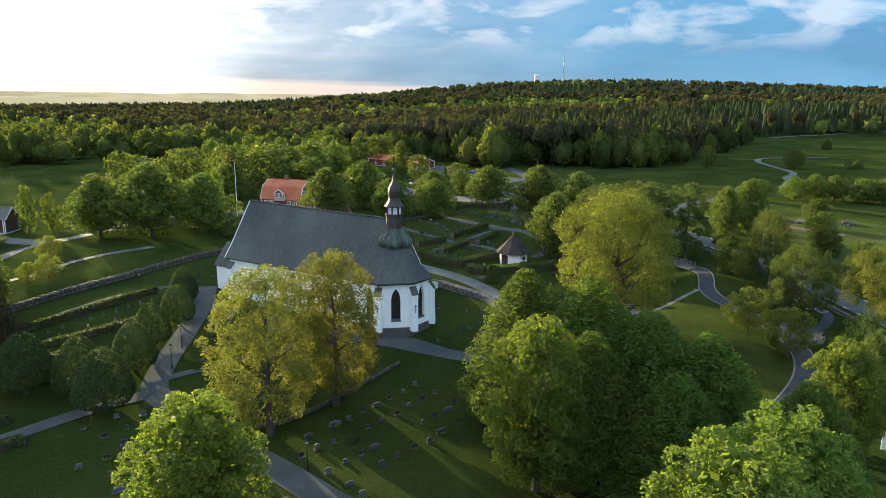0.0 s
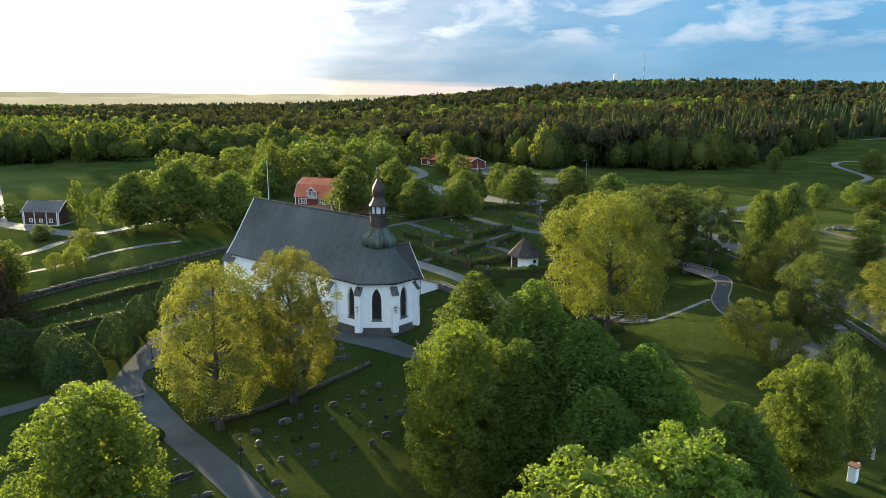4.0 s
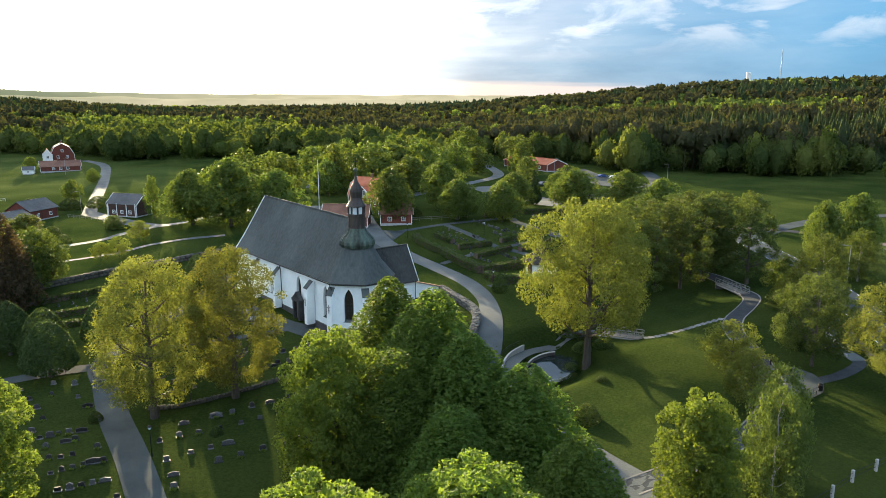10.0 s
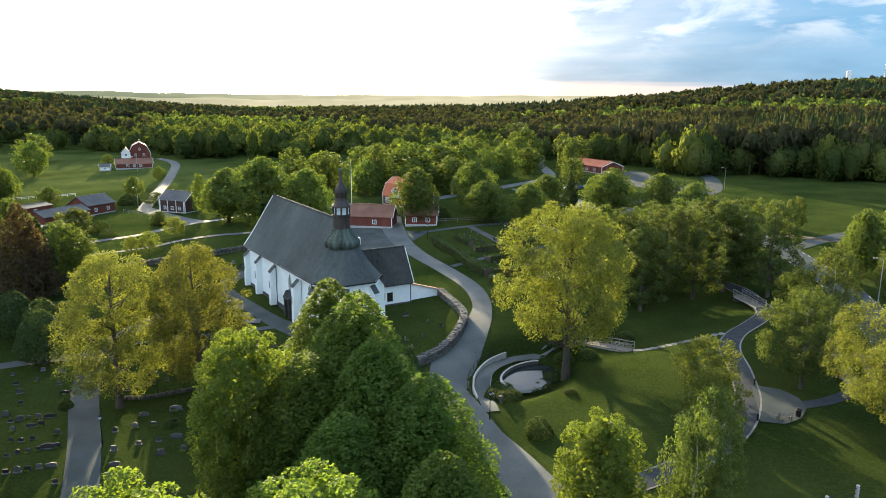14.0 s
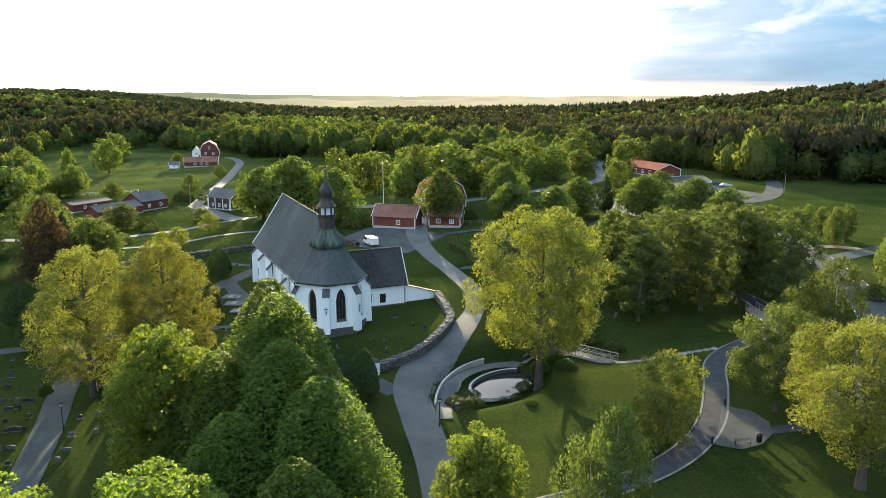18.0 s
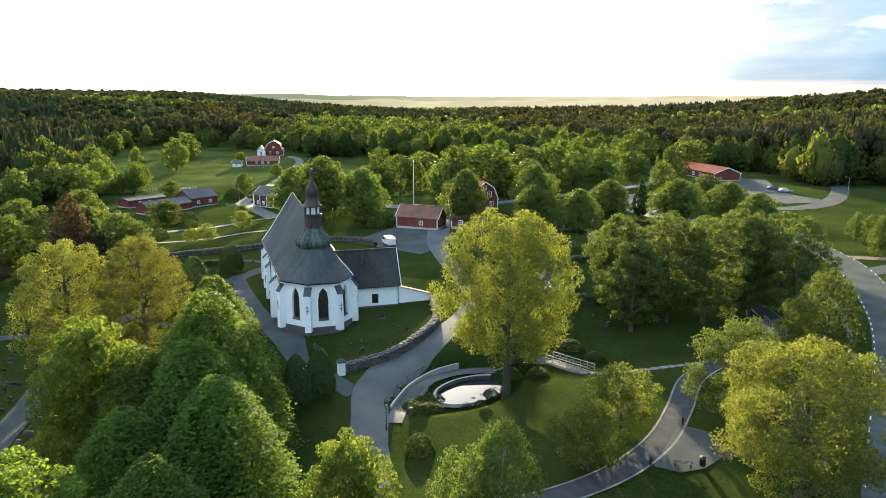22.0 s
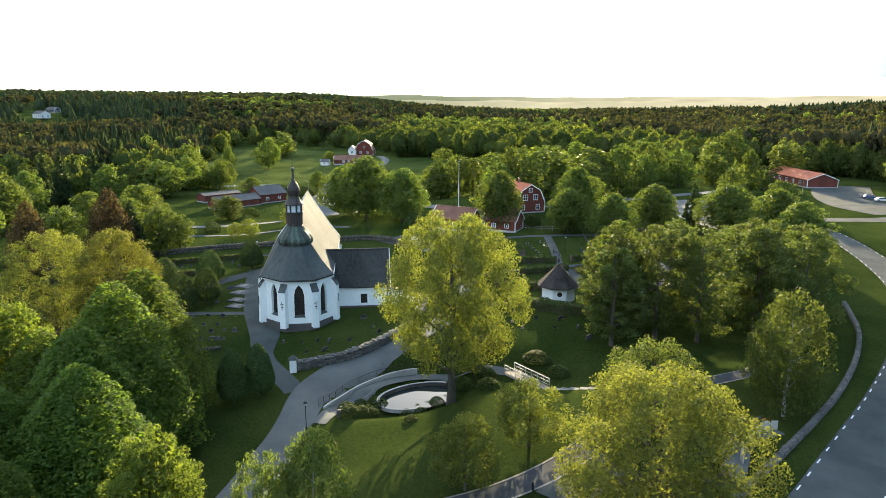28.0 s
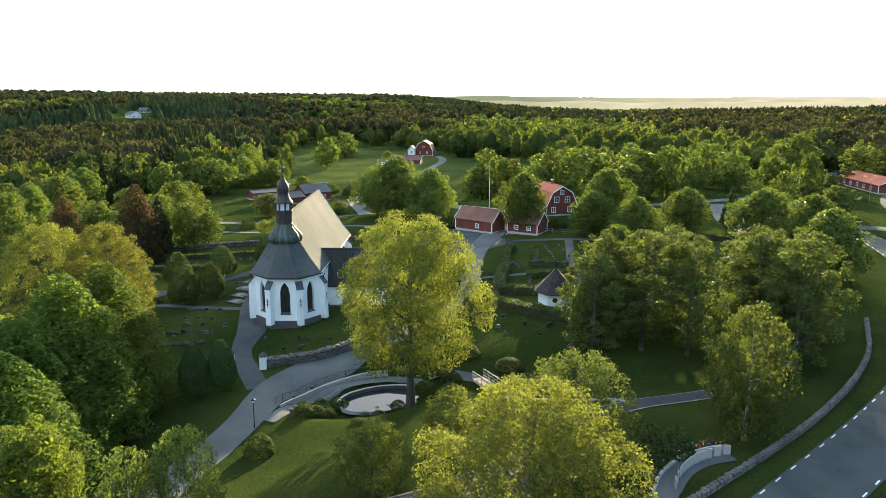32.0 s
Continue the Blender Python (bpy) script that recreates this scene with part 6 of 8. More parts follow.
house("school_hall", spot(-21, 337, -45), (36, 11), 3.2, 5.4, FALU, TILE_RED, "long low red hall with orange tiled roof", [("s", -12, 1.0, 1.6, 1.2), ("s", -6, 1.0, 1.6, 1.2), ("s", 0, 1.0, 1.6, 1.2), ("s", 6, 1.0, 1.6, 1.2), ("s", 12, 1.0, 1.6, 1.2)], chimney=False)


def make_hut():
    """Eight-sided white mortuary hut with a pointed dark roof."""
    z = ground_z(14.9, 141.4)
    ob = thing("burial_hut", Matrix.Translation((14.9, 141.4, z)) @ pose(0, 0, 0, 0, 0, -45), "small white octagonal hut with a pointed dark brown shingled roof", "hut")
    part("wall", lathe([(3.0, -0.5), (3.0, 2.7)], 8, 0.39), PLASTER, ob)
    part("roof", lathe([(3.75, 2.45), (3.72, 2.6), (1.9, 4.4), (0.75, 5.6), (0.12, 6.2)], 8, 0.39), BROWN_SHINGLE, ob, "dark brown shingled pyramid roof")
    part("finial", lathe([(0.1, 6.1), (0.06, 6.5), (0.18, 6.75), (0.1, 6.95), (0.03, 7.4)], 8), DARK_METAL, ob)
    for u in (-0.62, -0.31, 0.0, 0.31, 0.62):
        part("door_plank", box((u - 0.15, -2.84, 0.02), (u + 0.15, -2.72, 2.2), 0.01), DARK_LOG, ob, "dark stained door plank")
    bm = bmesh.new()
    add_tube(bm, (2.72, 0, 1.5), (2.82, 0, 1.5), 0.42, sides=16)
    part("round_window", bm, GLASS_DARK, ob, "round dark window")
    return ob


make_hut()

# ---- pond, ramp and bridges in the park ----
def pond_ring(k, n=56):
    c, s = math.cos(radians(POND[4])), math.sin(radians(POND[4]))
    pts = []
    for i in range(n):
        t = i * math.tau / n
        u, v = POND[2] * k * math.cos(t), POND[3] * k * math.sin(t)
        pts.append((POND[0] + u * c - v * s, POND[1] + u * s + v * c))
    return pts


def make_pond():
    m, nt, b = principled("pond_water", (0.020, 0.028, 0.030), 0.02, 0.0, 1.0)
    b.inputs["IOR"].default_value = 1.33
    rip = nt.nodes.new("ShaderNodeTexNoise")
    rip.inputs["Scale"].default_value = 3.0
    bp = nt.nodes.new("ShaderNodeBump")
    bp.inputs["Strength"].default_value, bp.inputs["Distance"].default_value = 0.04, 0.02
    nt.links.new(rip.outputs["Fac"], bp.inputs["Height"])
    nt.links.new(bp.outputs[0], b.inputs["Normal"])
    bm = bmesh.new()
    bm.faces.new([bm.verts.new((x, y, POND_Z)) for x, y in pond_ring(1.02)])
    me = bpy.data.meshes.new("water")
    bm.to_mesh(me); bm.free()
    me.materials.append(m)
    tagged(new("water", me), "still pond water mirroring the pale sky", "water", kind="structure")
    # retaining wall of dark stone round the far side, with a pale coping
    wall = thing("pond_wall", Matrix.Identity(4), "curved dark stone retaining wall with pale coping round the pond", "wall", kind="structure")
    outer, inner = pond_ring(1.13), pond_ring(1.0)
    n = len(outer)
    for name, z0, z1, k0, k1, mat in (("wall_face", -4.8, -3.12, 1.0, 1.05, PLINTH), ("coping", -3.12, -3.05, 0.99, 1.07, CONCRETE)):
        bm = bmesh.new()
        lo, hi = pond_ring(k0), pond_ring(k1)
        idx = [i % n for i in range(4, 28)]
        for a, c in zip(idx, idx[1:]):
            add_prism(bm, [lo[a], lo[c], hi[c], hi[a]], z0, z1)
        part(name, bm, mat, wall)
    bm = bmesh.new()
    idx = [i % n for i in range(27, 42)]
    lo, hi = pond_ring(1.0), pond_ring(1.015)
    for a, c in zip(idx, idx[1:]):
        add_prism(bm, [lo[a], lo[c], hi[c], hi[a]], POND_Z - 0.4, POND_Z + 0.06)
    part("low_rim", bm, CONCRETE, wall, "low pale concrete rim")


make_pond()
way("ramp", RAMP, 0.95, 0.95, GRAVEL, "pale paved ramp curving down beside the pond", "path", 0.09)


def bent_tube(pts, radius, sides=6):
    """One unbroken tube along a line of points."""
    bm = bmesh.new()
    rings = []
    for i, p in enumerate(pts):
        along = (pts[min(i + 1, len(pts) - 1)] - pts[max(i - 1, 0)]).normalized()
        u = along.cross(Vector((0, 0, 1))).normalized()
        v = u.cross(along)
        rings.append([bm.verts.new(p + radius * (math.cos(a) * u + math.sin(a) * v)) for a in (k * math.tau / sides for k in range(sides))])
    for a, b in zip(rings, rings[1:]):
        for k in range(sides):
            bm.faces.new((a[k], a[(k + 1) % sides], b[(k + 1) % sides], b[k]))
    bm.faces.new(rings[0][::-1])
    bm.faces.new(rings[-1])
    bmesh.ops.recalc_face_normals(bm, faces=bm.faces)
    return bm


def railing(name, pts, off, label, high=1.0, every=1.5, bars=1, lift=0.0, material=None, thick=1.0):
    """Posts, a handrail and lower bars along a line."""
    line = smooth_line(pts, every)
    s = side_of(line)
    line = line + s * off
    p = [Vector((x, y, ground_z(x, y) + lift)) for x, y in line]
    ob = thing(name, Matrix.Identity(4), label, "railing")
    for q in p:
        part("post", tube(q - Vector((0, 0, 0.2)), q + Vector((0, 0, high)), 0.035 * thick), material or GREY_METAL, ob)
    for k in range(bars + 1):
        z = Vector((0, 0, high * (1 - k / (bars + 1))))
        bm = bent_tube([q + z for q in p], (0.045 if k == 0 else 0.02) * thick)
        part("handrail" if k == 0 else "rail", bm, material or GREY_METAL, ob)
    return ob


railing("ramp_railing", RAMP[1:6], -1.9, "thin dark steel railing curving along the drive", 0.95, 1.2, 2, material=DARK_METAL, thick=0.7)
railing("inner_railing", RAMP[1:4], 1.05, "short grey steel railing on the ramp", 0.95, 1.3, 2)


def kerb_wall(name, pts, off, wide, tall, material, label):
    line = smooth_line(pts, 0.8)
    line = line + side_of(line) * off
    s = side_of(line)
    bm = bmesh.new()
    for a, b, p, q in zip(line, line[1:], s, s[1:]):
        z = ground_z(*a)
        add_prism(bm, [a + p * wide / 2, b + q * wide / 2, b - q * wide / 2, a - p * wide / 2], z - 0.4, z + tall)
    me = bpy.data.meshes.new(name)
    bm.to_mesh(me); bm.free()
    me.materials.append(material)
    return tagged(new(name, me), label, "kerb", kind="structure")


def ramp_wall():
    """The low retaining wall between the ramp and the drive, topped at the drive's level."""
    line = smooth_line(RAMP[1:6], 0.4)
    s = side_of(line)
    bm = bmesh.new()
    tops = np.array([min(ground_z(*(a - p * 2.2)), -1.7) + 0.12 for a, p in zip(line, s)])
    tops = np.convolve(np.pad(tops, 4, "edge"), np.ones(9) / 9, "valid")
    rows = [[bm.verts.new((*(a - p * out), z)) for out, z in ((1.0, -3.6), (1.0, top), (1.25, top), (1.25, -3.6))] for a, p, top in zip(line, s, tops)]
    for a, b in zip(rows, rows[1:]):
        for k in range(4):
            bm.faces.new((a[k], b[k], b[(k + 1) % 4], a[(k + 1) % 4]))
    bm.faces.new(rows[0]); bm.faces.new(rows[-1][::-1])
    bmesh.ops.recalc_face_normals(bm, faces=bm.faces)
    me = bpy.data.meshes.new("ramp_wall")
    bm.to_mesh(me); bm.free()
    me.materials.append(CONCRETE)
    return tagged(new("ramp_wall", me), "low concrete wall along the outside of the ramp", "kerb", kind="structure")


ramp_wall()


def bridge(name, a, b, wide, z, label):
    """A small footbridge: deck planks, two beams, and railings with slanting struts."""
    a, b = Vector((*a, z)), Vector((*b, z))
    along = (b - a).normalized()
    side = Vector((-along.y, along.x, 0))
    n = (b - a).length
    ob = thing(name, Matrix.Identity(4), label, "bridge")
    k = int(n / 0.22)
    bm = bmesh.new()
    add_slab(bm, [-along * 0.095 - side * wide / 2, along * 0.095 - side * wide / 2, along * 0.095 + side * wide / 2, -along * 0.095 + side * wide / 2], 0.06)
    plank = bpy.data.meshes.new("plank")
    bm.to_mesh(plank); bm.free()
    plank.materials.append(WOOD)
    for i in range(k):
        p = part("plank", plank, None, ob)
        p.location = a + along * ((i + 0.5) * n / k)
    for s in (-1, 1):
        o = side * (s * wide / 2)
        part("beam", tube(a + o * 0.9 - Vector((0, 0, 0.25)), b + o * 0.9 - Vector((0, 0, 0.25)), 0.14, sides=4), CONCRETE, ob)
        for h, r in ((1.05, 0.06), (0.62, 0.035), (0.2, 0.035)):
            part("handrail", tube(a + o + Vector((0, 0, h)), b + o + Vector((0, 0, h)), r), GREY_METAL, ob)
        m = max(3, int(n / 1.1))
        for i in range(m + 1):
            p = a + along * (n * i / m) + o
            part("post", tube(p - Vector((0, 0, 0.1)), p + Vector((0, 0, 1.05)), 0.045), GREY_METAL, ob)
            if i < m:
                part("strut", tube(p + Vector((0, 0, 0.1)), p + along * (n / m) + Vector((0, 0, 1.0)), 0.022, sides=4), GREY_METAL, ob)
    for p in (a, b):
        part("abutment", box(p - Vector((0.7, 0.7, 1.6)), p + Vector((0.7, 0.7, -0.12)), 0.05), PLINTH, ob)
    return ob


bridge("footbridge", (28.3, 114.8), (35.1, 113.9), 1.7, -1.35, "grey footbridge with slanted railing bars over the stream")
bridge("upper_footbridge", (48.2, 145.2), (52.0, 138.6), 1.7, ground_z(52.2, 138) + 0.2, "grey footbridge carrying the park path over the stream")

# stepping slabs between the bridge and the park path
for i, (x, y) in enumerate(smooth_line([(35.8, 113.6), (37.4, 113.8), (40.8, 116.4), (43.2, 118.6), (46.6, 121.6)], 0.95)):
    turn = 20 + 4 * i
    step_ob = new("stepping_stone", bpy.data.meshes.new("stepping_stone"))
    bm = box((-0.55, -0.4, -0.1), (0.55, 0.4, 0.09), 0.03)
    bm.to_mesh(step_ob.data); bm.free()
    step_ob.data.materials.append(SETT)
    step_ob.matrix_world = spot(x, y, turn)
    tagged(step_ob, "pale flat stepping slab set in the lawn", "slab", "stepping stones")

# paved seat with bench, bin and low bollards
bm = bmesh.new()
bm.faces.new([bm.verts.new((x, y, ground_z(x, y) + 0.10)) for x, y in ((50.9, 102.3), (51.5, 97), (51.9, 92.6), (54.3, 92.9), (55.9, 95.0), (56.6, 98.0), (55.9, 100.6), (54.0, 102.3))])
me = bpy.data.meshes.new("seat_paving"); bm.to_mesh(me); bm.free(); me.materials.append(ASPHALT)
tagged(new("seat_paving", me), "pale paved half-round seating place by the park path", "paving", kind="structure")
way("side_path", [(56.2, 98.7), (59.2, 101.4), (62.3, 106.0), (62.2, 109.4)], 0.8, 0.8, DARK_PATH, "narrow dark path from the seating place", "path", 0.06)


def bench(m, label="dark slatted park bench with back", high_back=True):
    ob = thing("park_bench", m, label, "bench", "park benches")
    for i in range(4):
        part("slat", box((-0.9, -0.22 + i * 0.12, 0.43), (0.9, -0.13 + i * 0.12, 0.47), 0.008), WOOD, ob)
    for i in range(3) if high_back else ():
        part("back_slat", box((-0.9, 0.27 + i * 0.02, 0.55 + i * 0.13), (0.9, 0.31 + i * 0.02, 0.64 + i * 0.13), 0.008), WOOD, ob)
    for x in (-0.7, 0.7):
        bm = bmesh.new()
        add_box(bm, (x - 0.03, -0.22, 0.0), (x + 0.03, -0.16, 0.43))
        add_box(bm, (x - 0.03, 0.22, 0.0), (x + 0.03, 0.28, 0.95))
        add_box(bm, (x - 0.03, -0.22, 0.37), (x + 0.03, 0.28, 0.43))
        part("leg_frame", bm, DARK_METAL, ob)
    return ob


bench(spot(54.2, 93.9, 205, 0.1))
bench(spot(-32.8, 77.0, 40))


def bin_(m):
    ob = thing("litter_bin", m, "dark round litter bin on a post", "bin")
    part("drum", lathe([(0.24, 0.12), (0.28, 0.15), (0.3, 0.8), (0.27, 0.86)], 14), DARK_METAL, ob)
    part("lid", lathe([(0.31, 0.95), (0.31, 1.0), (0.1, 1.06)], 14), DARK_METAL, ob)
    part("post", tube((0, 0, -0.1), (0, 0, 0.98), 0.04), DARK_METAL, ob)


bin_(spot(55.6, 95.2, 0, 0.08))


def bollard(m, tall, wide, material, label, group):
    ob = thing("bollard", m, label, "bollard", group)
    part("shaft", lathe([(wide, -0.2), (wide, tall * 0.86), (wide * 0.9, tall * 0.9)], 12), material, ob)
    part("cap", lathe([(wide * 1.12, tall * 0.9), (wide * 1.12, tall * 0.96), (wide * 0.4, tall)], 12), material, ob)


for x, y in ((51.2, 102.4), (51.6, 92.6)):
    bollard(spot(x, y, 0), 0.9, 0.1, DARK_METAL, "short dark light bollard at the paving edge", "path bollards")
bollard(spot(22.9, 91.2, 0), 1.0, 0.22, PLINTH, "stout dark stone bollard at the foot of the ramp", "")


def square_post(m, tall, half, label, group, cap=True, material=None):
    ob = thing("gate_post", m, label, "post", group)
    part("shaft", box((-half, -half, -0.3), (half, half, tall), 0.03), material or PLASTER, ob)
    if cap:
        part("cap", lathe([((half + 0.12) * 1.41, tall), ((half + 0.12) * 1.41, tall + 0.08), (0.05, tall + 0.6)], 4, math.pi / 4), SHINGLE, ob, "dark pyramid cap")


square_post(spot(9.3, 92.9, -30), 1.75, 0.45, "white plastered gate post with dark pyramid cap", "gate posts")
square_post(spot(5.6, 89.7, -30), 1.75, 0.45, "white plastered gate post with dark pyramid cap", "gate posts")
POSTS = [(46.6, 66.0), (49.2, 68.7), (52.1, 72.0), (54.4, 75.2), (57.0, 77.9), (59.6, 80.8)]
for x, y in POSTS:
    square_post(spot(x, y, 45), 1.2, 0.125, "slim pale granite fence post on the lawn", "granite posts", False, CONCRETE)
ob = thing("gate_pillar", spot(45.7, 64.9, 45), "stout white plastered pillar with a flat brown cap", "pillar")
part("shaft", box((-0.36, -0.36, -0.3), (0.36, 0.36, 1.55), 0.03), PLASTER, ob)
part("cap", box((-0.48, -0.48, 1.55), (0.48, 0.48, 1.68), 0.03), TILE_BROWN, ob, "flat brown tile cap")
ob = thing("rail_fence", Matrix.Identity(4), "thin dark iron rails strung between granite posts", "fence")
for (xa, ya), (xb, yb) in zip(POSTS, POSTS[1:]):
    for h in (0.45, 0.95):
        part("rail", tube((xa, ya, ground_z(xa, ya) + h), (xb, yb, ground_z(xb, yb) + h), 0.03, sides=5), DARK_METAL, ob)


def lamp_post(x, y, tall=3.5):
    ob = thing("park_lamp", spot(x, y, 0), "slim black park lamp post with small lantern head", "lamp post", "park lamps")
    part("pole", lathe([(0.09, -0.2), (0.09, 0.5), (0.05, 0.6), (0.045, tall - 0.3)], 8), DARK_METAL, ob)
    part("lantern", lathe([(0.07, tall - 0.3), (0.13, tall - 0.25), (0.2, tall)], 8), GLASS_SKY, ob, "clear lantern glass")
    part("hood", lathe([(0.26, tall), (0.26, tall + 0.05), (0.06, tall + 0.2)], 8), DARK_METAL, ob)


for x, y in ((23.2, 86.6), (8.0, 129.0), (-13.8, 64.1), (-17.5, 75.4), (-36.8, 87.8), (-37.9, 94.4), (-55.1, 120.4), (-3.0, 166.0), (-20.5, 160.5)):
    lamp_post(x, y, 3.4 if y > 60 else 3.5)


def street_light(x, y, tall, turn):
    ob = thing("street_light", spot(x, y, turn), "tall grey street light with a short arm", "street light", "street lights")
    part("pole", lathe([(0.1, -0.2), (0.08, tall * 0.5), (0.05, tall)], 8), GREY_METAL, ob)
    part("arm", tube((0, 0, tall), (1.1, 0, tall + 0.15), 0.04), GREY_METAL, ob)
    part("head", box((0.9, -0.12, tall + 0.08), (1.55, 0.12, tall + 0.22), 0.03), GREY_METAL, ob)


for x, y, t in ((39.5, 289, 200), (69.6, 146, 190), (-6, 300, 0), (-228, 262, 10)):
    street_light(x, y, 7.5, t)


street_light(-145, 187.3, 6.5, 200)

# ---- road markings ----
def make_dashes():
    line = smooth_line(ROAD, 0.25)
    s = side_of(line)
    length = np.r_[0, np.cumsum(np.linalg.norm(np.diff(line, axis=0), axis=1))]
    root = thing("edge_line", Matrix.Identity(4), "white dashed edge lines painted on the asphalt road", "road marking", kind="structure")
    for off in (-2.95, 2.95):
        d = 1.0
        while d < length[-1] - 2:
            pts = []
            for q in (d, d + 0.5, d + 1.0):
                i = np.searchsorted(length, q)
                pts.append((line[i], s[i]))
            v = []
            for p, n in pts:
                for o in (off - 0.07, off + 0.07):
                    x, y = p + n * o
                    v.append((x, y, ground_z(x, y) + 0.085))
            part("dash", mesh_of("dash", v, [(0, 1, 3, 2), (2, 3, 5, 4)], ROAD_PAINT), None, root)
            d += 3.0


make_dashes()

# curved planted court by the road
way("court", [(62.6, 107.2), (61.6, 110.2), (60.6, 113.0), (60.5, 116.2), (61.5, 119.2)], 1.2, 1.0, GRAVEL, "sandy paved curved court below the road wall", "paving", 0.08)
COURT = [(61.9, 110.4), (61.0, 112.4), (60.5, 114.6), (60.6, 117.0), (61.2, 119.0)]
ob = thing("slab_fence", Matrix.Identity(4), "curved low fence of upright pale grey slabs", "fence")
for i, (x, y) in enumerate(smooth_line(COURT, 0.75)):
    turn = math.degrees(math.atan2(y - 114.6, x - 66.0)) + 90
    p = part("slab", box((-0.34, -0.06, -0.2), (0.34, 0.06, 1.05), 0.02), CONCRETE, ob)
    p.matrix_world = spot(x, y, turn)
kerb_wall("flower_kerb", [(61.3, 108.2), (59.8, 111.2), (59.2, 114.6), (59.4, 117.4), (60.2, 119.8)], 0.0, 0.25, 0.4, CONCRETE, "curved concrete edging of the flower bed")


def flower_bed(name, pts, wide, count, colors, label, seed):
    """Low plants with small blossoms along a line."""
    rng = np.random.default_rng(seed)
    line = smooth_line(pts, 0.3)
    s = side_of(line)
    i = rng.integers(0, len(line), count)
    xy = line[i] + s[i] * rng.uniform(-wide, wide, count)[:, None]
    z = height(xy[:, 0], xy[:, 1]) + rng.uniform(0.1, 0.55, count)
    p = np.concatenate([xy, z[:, None]], 1)
    d = rng.normal(size=(count, 3)); d[:, 2] = abs(d[:, 2]) + 0.4
    d /= np.linalg.norm(d, axis=1)[:, None]
    u = np.cross(d, rng.normal(size=(count, 3))); u /= np.linalg.norm(u, axis=1)[:, None]
    v = np.cross(d, u)
    root = thing(name, Matrix.Identity(4), label, "flower bed")
    kinds = [LEAF_HEDGE] + [grained(f"{name}_blossom", tuple(q * 0.8 for q in col), col, 8.0, 0.7, 0.0) for col in colors]
    pick = np.where(rng.random(count) < 0.6, 0, rng.integers(1, len(kinds), count))
    for k, mat in enumerate(kinds):
        j = pick == k
        r = 0.16 if k == 0 else 0.12
        vv = np.stack([p[j] - u[j] * r, p[j] - v[j] * r, p[j] + u[j] * r, p[j] + v[j] * r], 1).reshape(-1, 3)
        part("leaves" if k == 0 else "blossoms", mesh_of("leaves", vv, np.arange(4 * j.sum()).reshape(-1, 4), mat), None, root)
    return root


flower_bed("border", [(60.6, 108.6), (59.1, 111.6), (58.5, 114.8), (58.8, 117.8), (59.6, 120.4)], 0.5, 900, [(0.35, 0.03, 0.03), (0.12, 0.06, 0.35), (0.7, 0.68, 0.62), (0.5, 0.16, 0.03)], "curved bed of red, violet and white flowers", 2)

# ---- graves ----
def stone_models():
    out = []
    rng = random.Random(12)
    for kind in range(7):
        bm = bmesh.new()
        w, h, d = rng.uniform(0.32, 0.5), rng.uniform(0.55, 0.95), rng.uniform(0.09, 0.13)
        if kind == 5:
            w, h = 0.85, 0.75
        ring = [(-w, -0.2), (w, -0.2), (w, h * 0.8)]
        if kind % 3 == 0:
            ring += [(w * 0.7, h * 0.95), (0, h), (-w * 0.7, h * 0.95)]
        elif kind % 3 == 1:
            ring += [(w * 0.95, h), (-w * 0.95, h)]
        else:
            ring += [(w * 0.5, h * 0.92), (0, h * 1.05), (-w * 0.5, h * 0.92)]
        ring += [(-w, h * 0.8)]
        f = [bm.verts.new((x, -d, z)) for x, z in ring]
        b = [bm.verts.new((x, d, z)) for x, z in ring]
        bm.faces.new(f); bm.faces.new(b[::-1])
        for i in range(len(ring)):
            bm.faces.new((f[i], b[i], b[(i + 1) % len(ring)], f[(i + 1) % len(ring)]))
        bmesh.ops.recalc_face_normals(bm, faces=bm.faces)
        me = bpy.data.meshes.new("headstone")
        bm.to_mesh(me); bm.free()
        me.materials.append(GRANITE)
        bm = box((-w - 0.12, -d - 0.16, -0.2), (w + 0.12, d + 0.1, 0.12), 0.02)
        base = bpy.data.meshes.new("base")
        bm.to_mesh(base); bm.free()
        base.materials.append(GRANITE)
        out.append((me, base))
    return out


STONES = stone_models()
GRAVES = [0]


def grave(x, y, turn, kind=None, group="graves"):
    rng = random.Random(f"{x}{y}")
    k = GRAVES[0] % 6 if kind is None else kind
    GRAVES[0] += 1
    s = rng.uniform(0.6, 0.88)
    ob = thing("gravestone", spot(x, y, turn + rng.uniform(-4, 4)) @ Matrix.Diagonal((s, s, s, 1)), "weathered grey granite headstone standing in the grass" if k != 5 else "wide low grey granite family headstone", "gravestone", group)
    part("headstone", STONES[k][0], None, ob)
    part("base", STONES[k][1], None, ob)
    if rng.random() < 0.35:
        part("planting", PLANTS, None, ob, "small planted flowers before the stone")


def plants_mesh():
    rng = np.random.default_rng(3)
    n = 60
    p = np.stack([rng.uniform(-0.35, 0.35, n), rng.uniform(-0.75, -0.25, n), rng.uniform(0.05, 0.3, n)], 1)
    u, v = rng.normal(size=(n, 3)) * 0.08, rng.normal(size=(n, 3)) * 0.08
    return mesh_of("planting", np.stack([p - u, p - v, p + u, p + v], 1).reshape(-1, 3), np.arange(4 * n).reshape(-1, 4), LEAF_LIME)


